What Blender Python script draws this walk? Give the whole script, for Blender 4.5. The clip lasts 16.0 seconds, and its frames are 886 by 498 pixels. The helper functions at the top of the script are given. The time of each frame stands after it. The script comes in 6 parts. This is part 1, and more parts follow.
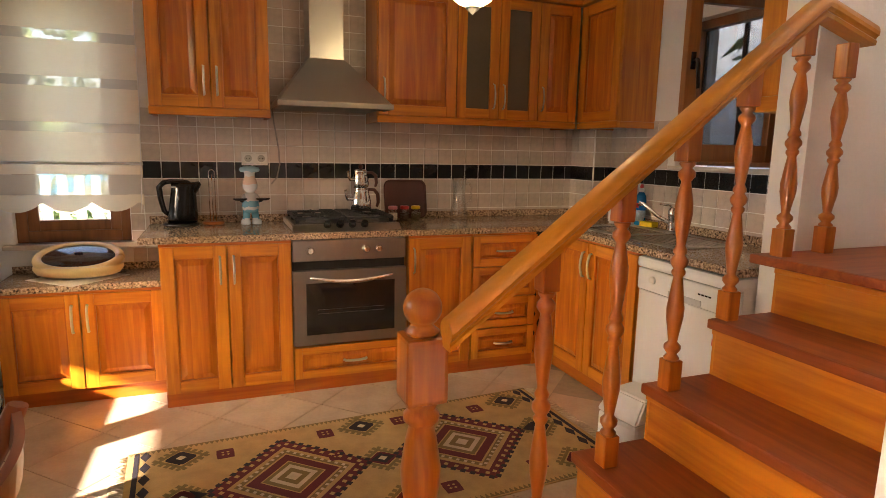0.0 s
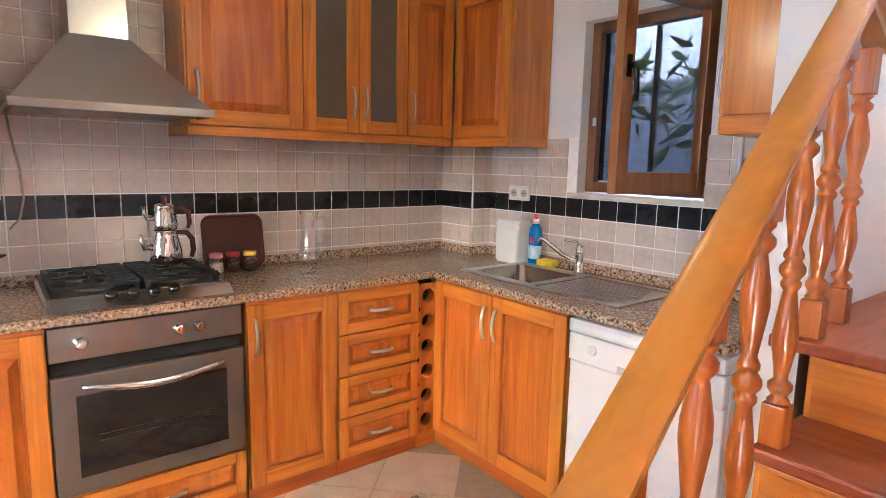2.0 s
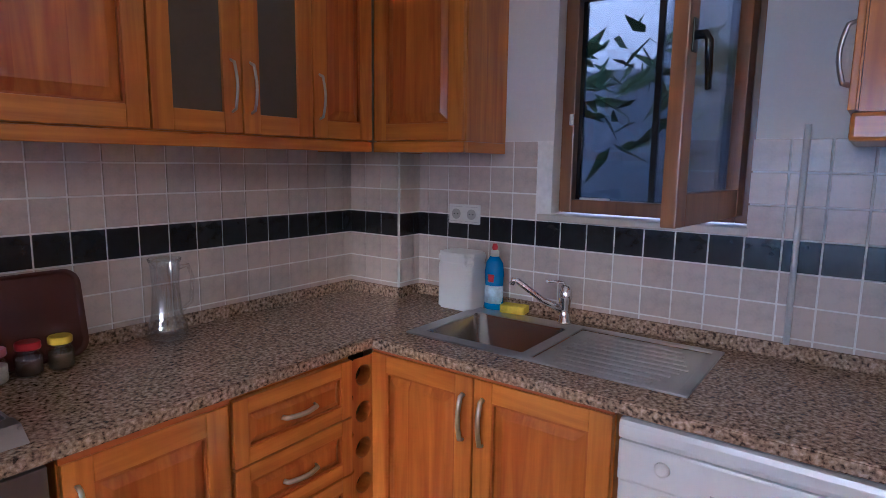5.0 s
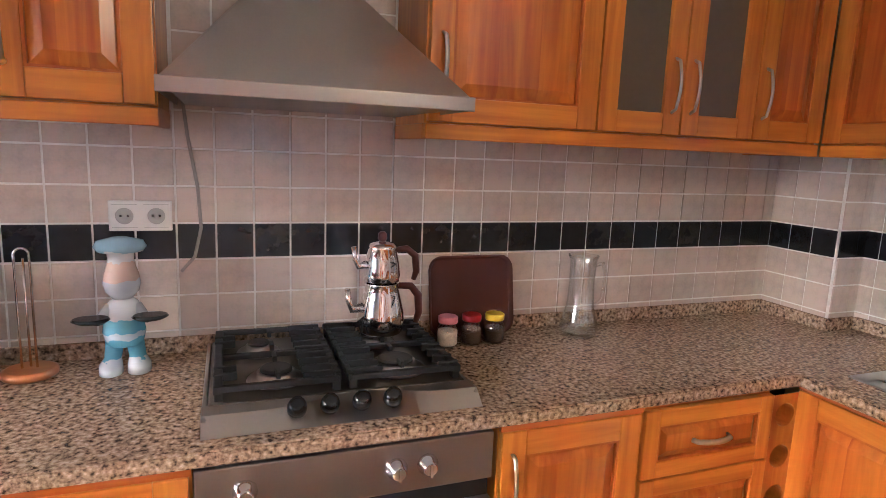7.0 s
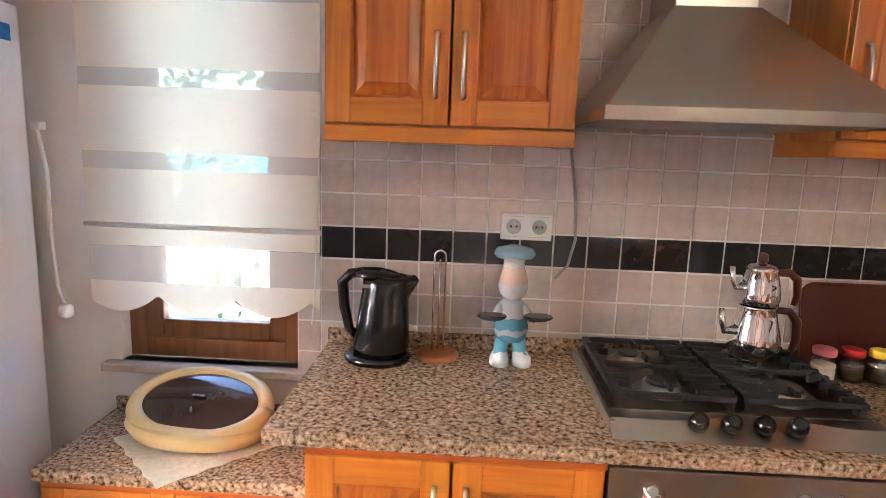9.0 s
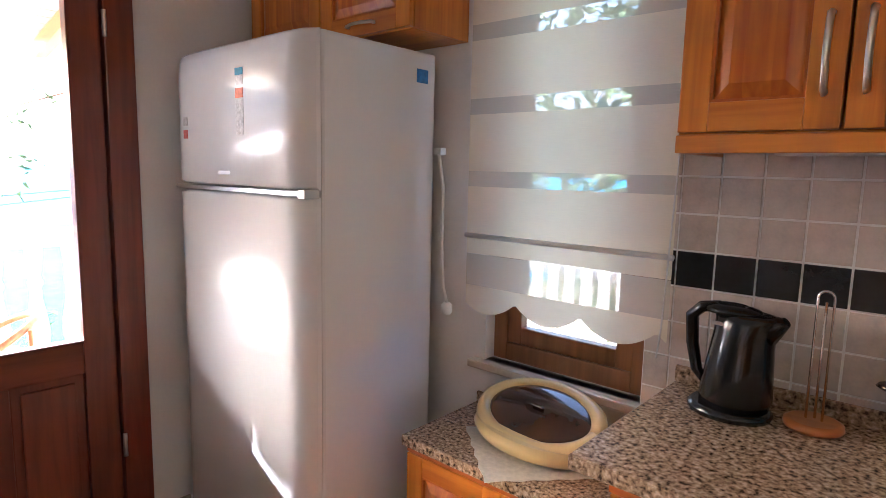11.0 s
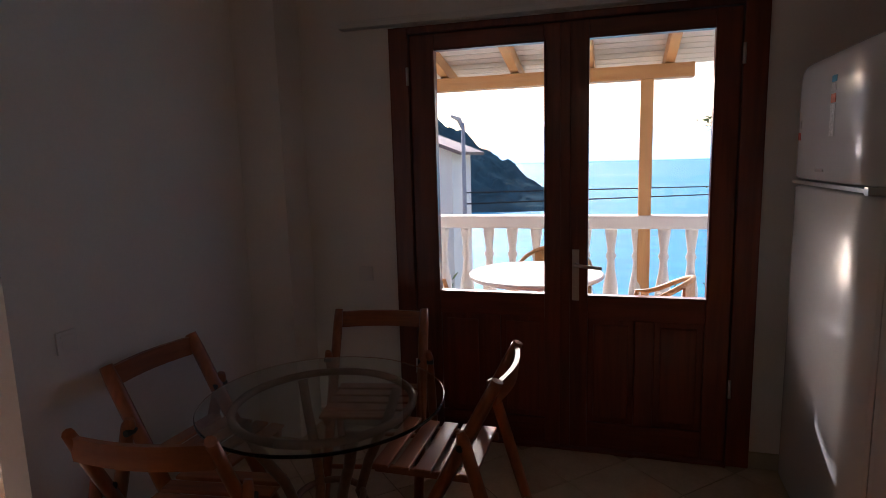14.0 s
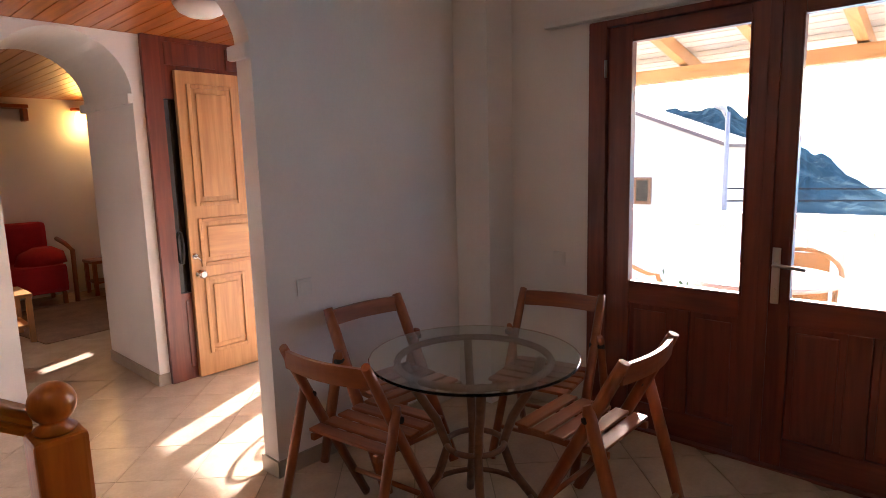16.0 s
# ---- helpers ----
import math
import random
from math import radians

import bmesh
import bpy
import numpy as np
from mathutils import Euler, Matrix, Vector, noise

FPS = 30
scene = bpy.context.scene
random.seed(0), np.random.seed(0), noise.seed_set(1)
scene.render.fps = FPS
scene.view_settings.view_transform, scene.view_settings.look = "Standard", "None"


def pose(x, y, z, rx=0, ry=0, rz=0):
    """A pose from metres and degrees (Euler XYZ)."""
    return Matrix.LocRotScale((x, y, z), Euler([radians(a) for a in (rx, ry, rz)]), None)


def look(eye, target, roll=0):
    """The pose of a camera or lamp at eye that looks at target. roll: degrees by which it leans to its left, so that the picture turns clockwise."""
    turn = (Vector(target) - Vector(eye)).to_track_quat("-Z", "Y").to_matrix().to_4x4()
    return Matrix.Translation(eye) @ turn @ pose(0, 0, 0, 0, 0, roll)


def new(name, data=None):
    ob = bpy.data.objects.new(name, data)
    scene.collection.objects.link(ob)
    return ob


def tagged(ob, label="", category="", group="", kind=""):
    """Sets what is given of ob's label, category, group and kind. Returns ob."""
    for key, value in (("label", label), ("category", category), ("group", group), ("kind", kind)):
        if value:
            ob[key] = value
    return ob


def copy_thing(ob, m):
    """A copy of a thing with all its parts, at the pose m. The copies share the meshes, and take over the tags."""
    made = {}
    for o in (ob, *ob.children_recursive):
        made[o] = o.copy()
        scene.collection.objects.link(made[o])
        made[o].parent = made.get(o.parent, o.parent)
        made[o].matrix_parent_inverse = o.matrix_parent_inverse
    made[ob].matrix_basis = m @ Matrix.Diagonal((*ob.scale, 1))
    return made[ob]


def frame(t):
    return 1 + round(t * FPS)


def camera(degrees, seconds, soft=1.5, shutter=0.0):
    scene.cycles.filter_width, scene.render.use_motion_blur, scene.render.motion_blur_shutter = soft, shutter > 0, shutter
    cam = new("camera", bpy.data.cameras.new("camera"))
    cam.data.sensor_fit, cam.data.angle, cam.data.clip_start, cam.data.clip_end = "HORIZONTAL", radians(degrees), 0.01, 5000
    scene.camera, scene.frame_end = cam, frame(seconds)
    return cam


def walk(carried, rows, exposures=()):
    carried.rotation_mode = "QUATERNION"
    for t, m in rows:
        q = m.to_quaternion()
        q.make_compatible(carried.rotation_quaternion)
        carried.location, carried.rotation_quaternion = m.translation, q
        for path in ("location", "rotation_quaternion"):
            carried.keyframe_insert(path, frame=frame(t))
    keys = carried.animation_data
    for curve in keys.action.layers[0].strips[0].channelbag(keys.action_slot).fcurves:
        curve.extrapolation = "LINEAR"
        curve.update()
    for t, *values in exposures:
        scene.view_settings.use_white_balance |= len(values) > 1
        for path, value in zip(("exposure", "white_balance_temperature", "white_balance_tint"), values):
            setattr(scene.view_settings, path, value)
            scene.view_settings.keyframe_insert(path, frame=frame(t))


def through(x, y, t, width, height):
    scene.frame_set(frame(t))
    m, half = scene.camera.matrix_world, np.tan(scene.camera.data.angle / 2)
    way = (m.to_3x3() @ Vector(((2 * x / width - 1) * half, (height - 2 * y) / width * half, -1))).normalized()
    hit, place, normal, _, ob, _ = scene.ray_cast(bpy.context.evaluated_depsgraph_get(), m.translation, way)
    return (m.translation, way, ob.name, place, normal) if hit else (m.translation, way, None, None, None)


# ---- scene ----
cam = camera(74.0, 16.0, soft=0.8)
PATH = [
    (0, (1.164, 0.383, 1.346), (1.868, 2.227, 1.019), 1.1),
    (0.5, (1.225, 0.656, 1.362), (1.941, 2.495, 1.037), 1.3),
    (1, (1.317, 0.903, 1.415), (2.061, 2.732, 1.096), 1.6),
    (1.5, (1.356, 1.113, 1.419), (2.226, 2.886, 1.104), 1.6),
    (2, (1.365, 1.336, 1.424), (2.602, 2.881, 1.133), 1.3),
    (2.5, (1.443, 1.505, 1.413), (2.949, 2.791, 1.134), 1.0),
    (3, (1.5, 1.664, 1.434), (3.116, 2.81, 1.16), 0.9),
    (3.2, (1.524, 1.747, 1.433), (3.177, 2.839, 1.161), 0.8),
    (5.3, (1.726, 2.322, 1.48), (3.291, 3.53, 1.176), 0.8),
    (5.5, (1.714, 2.354, 1.477), (3.186, 3.673, 1.175), 1.0),
    (6, (1.68, 2.401, 1.488), (2.878, 3.97, 1.169), 1.6),
    (6.5, (1.639, 2.427, 1.493), (2.563, 4.169, 1.158), 2.1),
    (7, (1.587, 2.43, 1.484), (2.272, 4.279, 1.154), 2.3),
    (7.5, (1.517, 2.419, 1.491), (1.991, 4.334, 1.161), 2.4),
    (8, (1.417, 2.413, 1.501), (1.71, 4.364, 1.169), 2.4),
    (8.5, (1.286, 2.409, 1.503), (1.435, 4.375, 1.167), 2.5),
    (9, (1.203, 2.412, 1.495), (1.117, 4.383, 1.167), 2.0),
    (9.5, (1.149, 2.4, 1.491), (0.838, 4.351, 1.176), 2.0),
    (9.7, (1.133, 2.402, 1.462), (0.747, 4.345, 1.183), 2.0),
    (11.8, (1.537, 2.652, 1.461), (-0.189, 3.627, 1.193), -0.1),
    (12, (1.587, 2.669, 1.447), (-0.195, 3.536, 1.183), -0.4),
    (12.5, (1.667, 2.645, 1.506), (-0.216, 3.243, 1.194), -0.2),
    (13, (1.762, 2.677, 1.506), (-0.203, 2.886, 1.197), -1.0),
    (13.5, (1.86, 2.753, 1.492), (-0.104, 2.522, 1.192), -1.3),
    (14, (1.968, 2.811, 1.512), (0.07, 2.253, 1.216), -1.6),
    (14.5, (2.077, 2.884, 1.464), (0.259, 2.094, 1.194), -1.6),
    (15, (2.108, 3.004, 1.479), (0.393, 2.014, 1.199), -1.6),
    (15.5, (2.023, 3.169, 1.484), (0.437, 1.984, 1.2), -1.5),
    (16, (1.969, 3.297, 1.477), (0.513, 1.956, 1.188), -1.5),
]
EXPOSURES = [(0.0, 3.66, 6800, 17), (0.5, 3.82, 6500, 16), (1.5, 4.42, 5250, 14), (2.0, 4.62, 5000, 15), (2.5, 4.42, 4750, 17), (3.0, 4.2, 4300, 15), (5.3, 3.45, 4350, 23), (6.0, 3.85, 4450, 20), (7.0, 4.45, 4950, 19), (7.5, 4.55, 5050, 19), (8.0, 4.5, 5250, 18), (9.5, 4.4, 5250, 17), (10.7, 3.75, 5300, 18), (12.0, 3.65, 5300, 23), (12.6, 3.15, 5300, 25), (13.0, 2.45, 5450, 27), (13.3, 1.45, 5550, 25), (14.6, 1.05, 5700, 23), (15.0, 1.7, 5750, 23), (15.5, 2.35, 5750, 23), (16.0, 2.9, 5850, 24)]
walk(cam, [(t, look(eye, target, roll)) for t, eye, target, roll in PATH], EXPOSURES)
SKY = 0.15
SUN_WAY = Vector((0.89, 0.425, -0.458)).normalized()

# ---- world and sun ----
world = bpy.data.worlds.new("world")
scene.world = world
world.use_nodes = True
wn = world.node_tree.nodes
sky = wn.new("ShaderNodeTexSky")
sky.sky_type, sky.sun_disc = "NISHITA", False
sky.sun_elevation, sky.sun_rotation = radians(25), math.atan2(-SUN_WAY.x, -SUN_WAY.y)
sky.air_density, sky.dust_density = 1.0, 5.0
wn["Background"].inputs[1].default_value = SKY
world.node_tree.links.new(sky.outputs[0], wn["Background"].inputs[0])

sun = new("sun", bpy.data.lights.new("sun", "SUN"))
sun.data.energy, sun.data.angle, sun.data.color = 3.2, radians(0.6), (1.0, 0.9, 0.76)
sun.rotation_euler = SUN_WAY.to_track_quat("-Z", "Y").to_euler()


# ---- materials ----
def material(name):
    m = bpy.data.materials.new(name)
    m.use_nodes = True
    return m, m.node_tree.nodes, m.node_tree.links, m.node_tree.nodes["Principled BSDF"]


def plain(name, color, rough=0.5, metal=0.0, vary=0.12, scale=6.0, bump=0.0, fine=60.0, coat=0.0, lone=0.0):
    """A surface with mottling at two scales, fine relief and, with lone, a shift from object to object."""
    m, n, l, b = material(name)
    co = n.new("ShaderNodeTexCoord")
    big, small = n.new("ShaderNodeTexNoise"), n.new("ShaderNodeTexNoise")
    big.inputs["Scale"].default_value, small.inputs["Scale"].default_value = scale, fine
    big.inputs["Detail"].default_value = 5
    for t in (big, small):
        l.new(co.outputs["Object"], t.inputs["Vector"])
    add = n.new("ShaderNodeMath")
    add.operation = "MULTIPLY_ADD"
    add.inputs[1].default_value = 0.4
    l.new(small.outputs[0], add.inputs[0])
    l.new(big.outputs[0], add.inputs[2])
    value = add.outputs[0]
    if lone:
        info, more = n.new("ShaderNodeObjectInfo"), n.new("ShaderNodeMath")
        more.operation = "MULTIPLY_ADD"
        more.inputs[1].default_value = lone
        l.new(info.outputs["Random"], more.inputs[0])
        l.new(value, more.inputs[2])
        value = more.outputs[0]
    ramp = n.new("ShaderNodeValToRGB")
    ramp.color_ramp.elements[0].position, ramp.color_ramp.elements[1].position = 0.35, 1.05 + lone
    ramp.color_ramp.elements[0].color = (*[c * (1 - vary) for c in color], 1)
    ramp.color_ramp.elements[1].color = (*[min(1, c * (1 + vary)) for c in color], 1)
    l.new(value, ramp.inputs[0])
    l.new(ramp.outputs[0], b.inputs["Base Color"])
    b.inputs["Roughness"].default_value, b.inputs["Metallic"].default_value = rough, metal
    b.inputs["Coat Weight"].default_value = coat
    if bump:
        bp = n.new("ShaderNodeBump")
        bp.inputs["Strength"].default_value, bp.inputs["Distance"].default_value = bump, 0.01
        l.new(value, bp.inputs["Height"])
        l.new(bp.outputs[0], b.inputs["Normal"])
    return m


def wood(name, dark, light, axis, rough=0.3, coat=0.35, rings=1.0):
    """Varnished wood with its grain along one axis; every board has a tone and a place in the log of its own."""
    m, n, l, b = material(name)
    co, geo, info = n.new("ShaderNodeTexCoord"), n.new("ShaderNodeNewGeometry"), n.new("ShaderNodeObjectInfo")
    rnd = n.new("ShaderNodeMath")
    l.new(geo.outputs["Random Per Island"], rnd.inputs[0])
    l.new(info.outputs["Random"], rnd.inputs[1])
    shift = n.new("ShaderNodeVectorMath")
    shift.operation = "MULTIPLY_ADD"
    shift.inputs[1].default_value = (7.3, 5.1, 9.7)
    l.new(rnd.outputs[0], shift.inputs[0])
    l.new(co.outputs["Object"], shift.inputs[2])
    grow = n.new("ShaderNodeMapping")
    grow.inputs["Scale"].default_value = [1.1 if i == "xyz".index(axis) else 16.0 * rings for i in range(3)]
    l.new(shift.outputs[0], grow.inputs[0])
    a, c = n.new("ShaderNodeTexNoise"), n.new("ShaderNodeTexNoise")
    a.inputs["Scale"].default_value, a.inputs["Detail"].default_value, a.inputs["Distortion"].default_value = 1.0, 3, 1.2
    c.inputs["Scale"].default_value, c.inputs["Detail"].default_value = 5.0, 4
    for t in (a, c):
        l.new(grow.outputs[0], t.inputs["Vector"])
    mix = n.new("ShaderNodeMath")
    mix.operation = "MULTIPLY_ADD"
    mix.inputs[1].default_value = 0.35
    l.new(c.outputs[0], mix.inputs[0])
    l.new(a.outputs[0], mix.inputs[2])
    tone = n.new("ShaderNodeMath")
    tone.operation = "MULTIPLY_ADD"
    tone.inputs[1].default_value = 0.22
    l.new(geo.outputs["Random Per Island"], tone.inputs[0])
    l.new(mix.outputs[0], tone.inputs[2])
    ramp = n.new("ShaderNodeValToRGB")
    ramp.color_ramp.elements[0].position, ramp.color_ramp.elements[1].position = 0.5, 1.02
    ramp.color_ramp.elements[0].color, ramp.color_ramp.elements[1].color = (*dark, 1), (*light, 1)
    l.new(tone.outputs[0], ramp.inputs[0])
    l.new(ramp.outputs[0], b.inputs["Base Color"])
    b.inputs["Roughness"].default_value, b.inputs["Coat Weight"].default_value = rough, coat
    b.inputs["Coat Roughness"].default_value = 0.15
    bp = n.new("ShaderNodeBump")
    bp.inputs["Strength"].default_value, bp.inputs["Distance"].default_value = 0.12, 0.004
    l.new(mix.outputs[0], bp.inputs["Height"])
    l.new(bp.outputs[0], b.inputs["Normal"])
    return m


def granite(name):
    m, n, l, b = material(name)
    co = n.new("ShaderNodeTexCoord")
    fleck, grain, cloud = n.new("ShaderNodeTexVoronoi"), n.new("ShaderNodeTexNoise"), n.new("ShaderNodeTexNoise")
    fleck.inputs["Scale"].default_value, grain.inputs["Scale"].default_value, cloud.inputs["Scale"].default_value = 165, 92, 9
    grain.inputs["Detail"].default_value = 3
    for t in (fleck, grain, cloud):
        l.new(co.outputs["Object"], t.inputs["Vector"])
    one = n.new("ShaderNodeValToRGB")
    one.color_ramp.interpolation = "EASE"
    e = one.color_ramp.elements
    e[0].position, e[0].color = 0.33, (0.07, 0.048, 0.036, 1)
    e[1].position, e[1].color = 0.42, (0.27, 0.178, 0.115, 1)
    for p, c in ((0.53, (0.44, 0.305, 0.195, 1)), (0.67, (0.63, 0.48, 0.35, 1))):
        e.new(p).color = c
    l.new(grain.outputs[0], one.inputs[0])
    mix = n.new("ShaderNodeMix")
    mix.data_type, mix.blend_type = "RGBA", "MULTIPLY"
    mix.inputs["Factor"].default_value = 0.55
    l.new(one.outputs[0], mix.inputs["A"])
    l.new(fleck.outputs["Color"], mix.inputs["B"])
    grey = n.new("ShaderNodeRGBToBW")
    l.new(fleck.outputs["Color"], grey.inputs[0])
    up = n.new("ShaderNodeMath")
    up.operation = "MULTIPLY_ADD"
    up.inputs[1].default_value, up.inputs[2].default_value = 0.75, 0.57
    l.new(grey.outputs[0], up.inputs[0])
    l.new(up.outputs[0], mix.inputs["B"])
    l.new(mix.outputs["Result"], b.inputs["Base Color"])
    b.inputs["Roughness"].default_value = 0.11
    return m


def glass(name, tint=(1, 1, 1), rough=0.0):
    m, n, l, b = material(name)
    b.inputs["Base Color"].default_value = (*tint, 1)
    b.inputs["Roughness"].default_value, b.inputs["Transmission Weight"].default_value, b.inputs["IOR"].default_value = rough, 1.0, 1.45
    return m


def pane_glass(name, veil=0.0, shiny=0.035):
    """Clear sheet glass: it lets light straight through and mirrors a little at a slant."""
    m, n, l, b = material(name)
    clear, shine, mix, face = n.new("ShaderNodeBsdfTransparent"), n.new("ShaderNodeBsdfGlossy"), n.new("ShaderNodeMixShader"), n.new("ShaderNodeLayerWeight")
    steep, gloss = n.new("ShaderNodeMath"), n.new("ShaderNodeMath")
    steep.operation, gloss.operation = "POWER", "MULTIPLY_ADD"
    steep.inputs[1].default_value, gloss.inputs[1].default_value, gloss.inputs[2].default_value = 4.0, 0.7, shiny
    clear.inputs[0].default_value = (0.97 - veil, 0.98 - veil, 0.98 - veil, 1)
    shine.inputs["Roughness"].default_value = 0.02
    l.new(face.outputs["Facing"], steep.inputs[0])
    l.new(steep.outputs[0], gloss.inputs[0])
    l.new(gloss.outputs[0], mix.inputs[0])
    l.new(clear.outputs[0], mix.inputs[1])
    l.new(shine.outputs[0], mix.inputs[2])
    l.new(mix.outputs[0], n["Material Output"].inputs[0])
    return m


def cloth(name, color, through=0.0, glow=0.35):
    """Woven blind: partly open, partly letting light soak through."""
    m, n, l, b = material(name)
    co, weave = n.new("ShaderNodeTexCoord"), n.new("ShaderNodeTexNoise")
    stretch = n.new("ShaderNodeMapping")
    stretch.inputs["Scale"].default_value = (4, 4, 260)
    l.new(co.outputs["Object"], stretch.inputs[0])
    l.new(stretch.outputs[0], weave.inputs["Vector"])
    ramp = n.new("ShaderNodeValToRGB")
    ramp.color_ramp.elements[0].color, ramp.color_ramp.elements[1].color = (*[c * 0.85 for c in color], 1), (*color, 1)
    l.new(weave.outputs[0], ramp.inputs[0])
    l.new(ramp.outputs[0], b.inputs["Base Color"])
    b.inputs["Roughness"].default_value = 0.9
    soak, open_ = n.new("ShaderNodeBsdfTranslucent"), n.new("ShaderNodeBsdfTransparent")
    l.new(ramp.outputs[0], soak.inputs[0])
    one, two = n.new("ShaderNodeMixShader"), n.new("ShaderNodeMixShader")
    one.inputs[0].default_value, two.inputs[0].default_value = glow, through
    l.new(b.outputs[0], one.inputs[1])
    l.new(soak.outputs[0], one.inputs[2])
    l.new(one.outputs[0], two.inputs[1])
    l.new(open_.outputs[0], two.inputs[2])
    l.new(two.outputs[0], n["Material Output"].inputs[0])
    return m


def shining(name, color, power):
    m, n, l, b = material(name)
    b.inputs["Base Color"].default_value = (*color, 1)
    b.inputs["Emission Color"].default_value, b.inputs["Emission Strength"].default_value = (*color, 1), power
    return m


PINE_D, PINE_L = (0.42, 0.09, 0.006), (0.70, 0.255, 0.018)
RAIL = wood("rail_wood", (0.51, 0.185, 0.009), (0.62, 0.238, 0.015), "x", 0.36, 0.15)
TREAD = {a: wood("tread_wood_" + a, (0.20, 0.034, 0.004), (0.37, 0.085, 0.01), a, 0.48, 0.12) for a in "xy"}
PINE = {a: wood("pine_" + a, PINE_D, PINE_L, a) for a in "xyz"}
RED = {a: wood("red_wood_" + a, (0.085, 0.014, 0.007), (0.20, 0.042, 0.018), a, 0.35) for a in "yz"}
STAIR = {a: wood("stair_wood_" + a, (0.30, 0.06, 0.004), (0.57, 0.17, 0.011), a, 0.28, 0.3) for a in "xyz"}
OAK = {a: wood("honey_wood_" + a, (0.42, 0.19, 0.06), (0.62, 0.33, 0.12), a, 0.4) for a in "xyz"}
PORCH = {a: wood("porch_wood_" + a, (0.50, 0.24, 0.08), (0.72, 0.42, 0.17), a, 0.5, 0.1) for a in "xyz"}
BEECH = {a: wood("beech_" + a, (0.19, 0.046, 0.011), (0.34, 0.10, 0.026), a, 0.35) for a in "xyz"}
BROWN = wood("brown_frame", (0.14, 0.052, 0.017), (0.27, 0.11, 0.038), "z", 0.35)
PANEL = wood("pine_panel", (0.39, 0.076, 0.005), (0.66, 0.21, 0.014), "z")
# Darker pine whose tone stands for the shadow line round the panels.
GROOVE_SHADE = wood("pine_groove_shade", (0.33, 0.058, 0.005), (0.53, 0.14, 0.01), "z", 0.3)
PLINTH = wood("plinth_wood", (0.33, 0.058, 0.004), (0.55, 0.14, 0.009), "x")
GRANITE = granite("granite")
PLASTER = plain("white_plaster", (0.82, 0.79, 0.755), 0.85, vary=0.05, scale=2.5, bump=0.12, fine=90)
CEIL = plain("ceiling_paint", (0.8, 0.79, 0.77), 0.9, vary=0.03, bump=0.05)
TILE = plain("beige_tile", (0.52, 0.44, 0.385), 0.28, vary=0.22, scale=26, fine=120, bump=0.02, lone=0.35)
BLACK_TILE = plain("black_tile", (0.013, 0.013, 0.015), 0.22, vary=0.4, scale=20, lone=0.3)
GROUT = plain("grout", (0.88, 0.86, 0.83), 0.9, vary=0.08, scale=30, bump=0.05)
FLOOR_TILE = plain("floor_tile", (0.50, 0.395, 0.285), 0.24, vary=0.16, scale=7, fine=60, lone=0.2)
FLOOR_GROUT = plain("floor_grout", (0.30, 0.24, 0.17), 0.9, vary=0.15, scale=20)
STEEL = plain("brushed_steel", (0.56, 0.53, 0.49), 0.3, 1.0, vary=0.08, scale=3, fine=160)
OVEN_STEEL = plain("oven_steel", (0.36, 0.32, 0.29), 0.36, 1.0, vary=0.06, scale=3, fine=160)
CHROME = plain("chrome", (0.8, 0.79, 0.78), 0.07, 1.0, vary=0.03)
NICKEL = plain("satin_nickel", (0.62, 0.60, 0.57), 0.28, 1.0, vary=0.05)
WHITE = plain("white_enamel", (0.80, 0.80, 0.80), 0.24, vary=0.02, scale=2, coat=0.1)
WHITE_PLASTIC = plain("white_plastic", (0.78, 0.77, 0.74), 0.35, vary=0.03)
BLACK = plain("black_plastic", (0.006, 0.006, 0.007), 0.2, vary=0.3, coat=0.1)
IRON = plain("cast_iron", (0.014, 0.014, 0.015), 0.55, vary=0.4, scale=20, bump=0.1)
DARK = plain("dark_void", (0.01, 0.008, 0.007), 0.8, vary=0.3)
OVEN_GLASS = plain("oven_glass", (0.018, 0.014, 0.013), 0.06, vary=0.3, coat=0.6)
SMOKE = plain("frosted_smoked_glass", (0.125, 0.09, 0.058), 0.32, vary=0.15, scale=2.5)
CREAM = plain("cream_plastic", (0.72, 0.52, 0.22), 0.3, vary=0.05, coat=0.3)
BREAD_LID = plain("brown_lid", (0.045, 0.018, 0.012), 0.12, vary=0.2, coat=0.5)
LACE = plain("white_lace", (0.74, 0.69, 0.60), 0.9, vary=0.12, scale=60, bump=0.2)
BROWN_PLASTIC = plain("brown_plastic", (0.085, 0.018, 0.010), 0.35, vary=0.15)
CLEAR = pane_glass("clear_glass")
DRINK_GLASS = pane_glass("drinking_glass", 0.0, 0.13)
TABLE_GLASS = glass("table_glass", (0.86, 0.93, 0.90))
BLIND = cloth("cream_blind", (0.88, 0.80, 0.64), 0.0, 0.33)
SHEER = cloth("sheer_blind", (0.80, 0.74, 0.62), 0.24, 0.3)
BULB = shining("lit_globe", (1.0, 0.80, 0.42), 0.9)
AMBER = shining("lit_amber_glass", (1.0, 0.55, 0.08), 3.0)
BASEBOARD = plain("baseboard_tile", (0.40, 0.33, 0.25), 0.35, vary=0.12, scale=8)


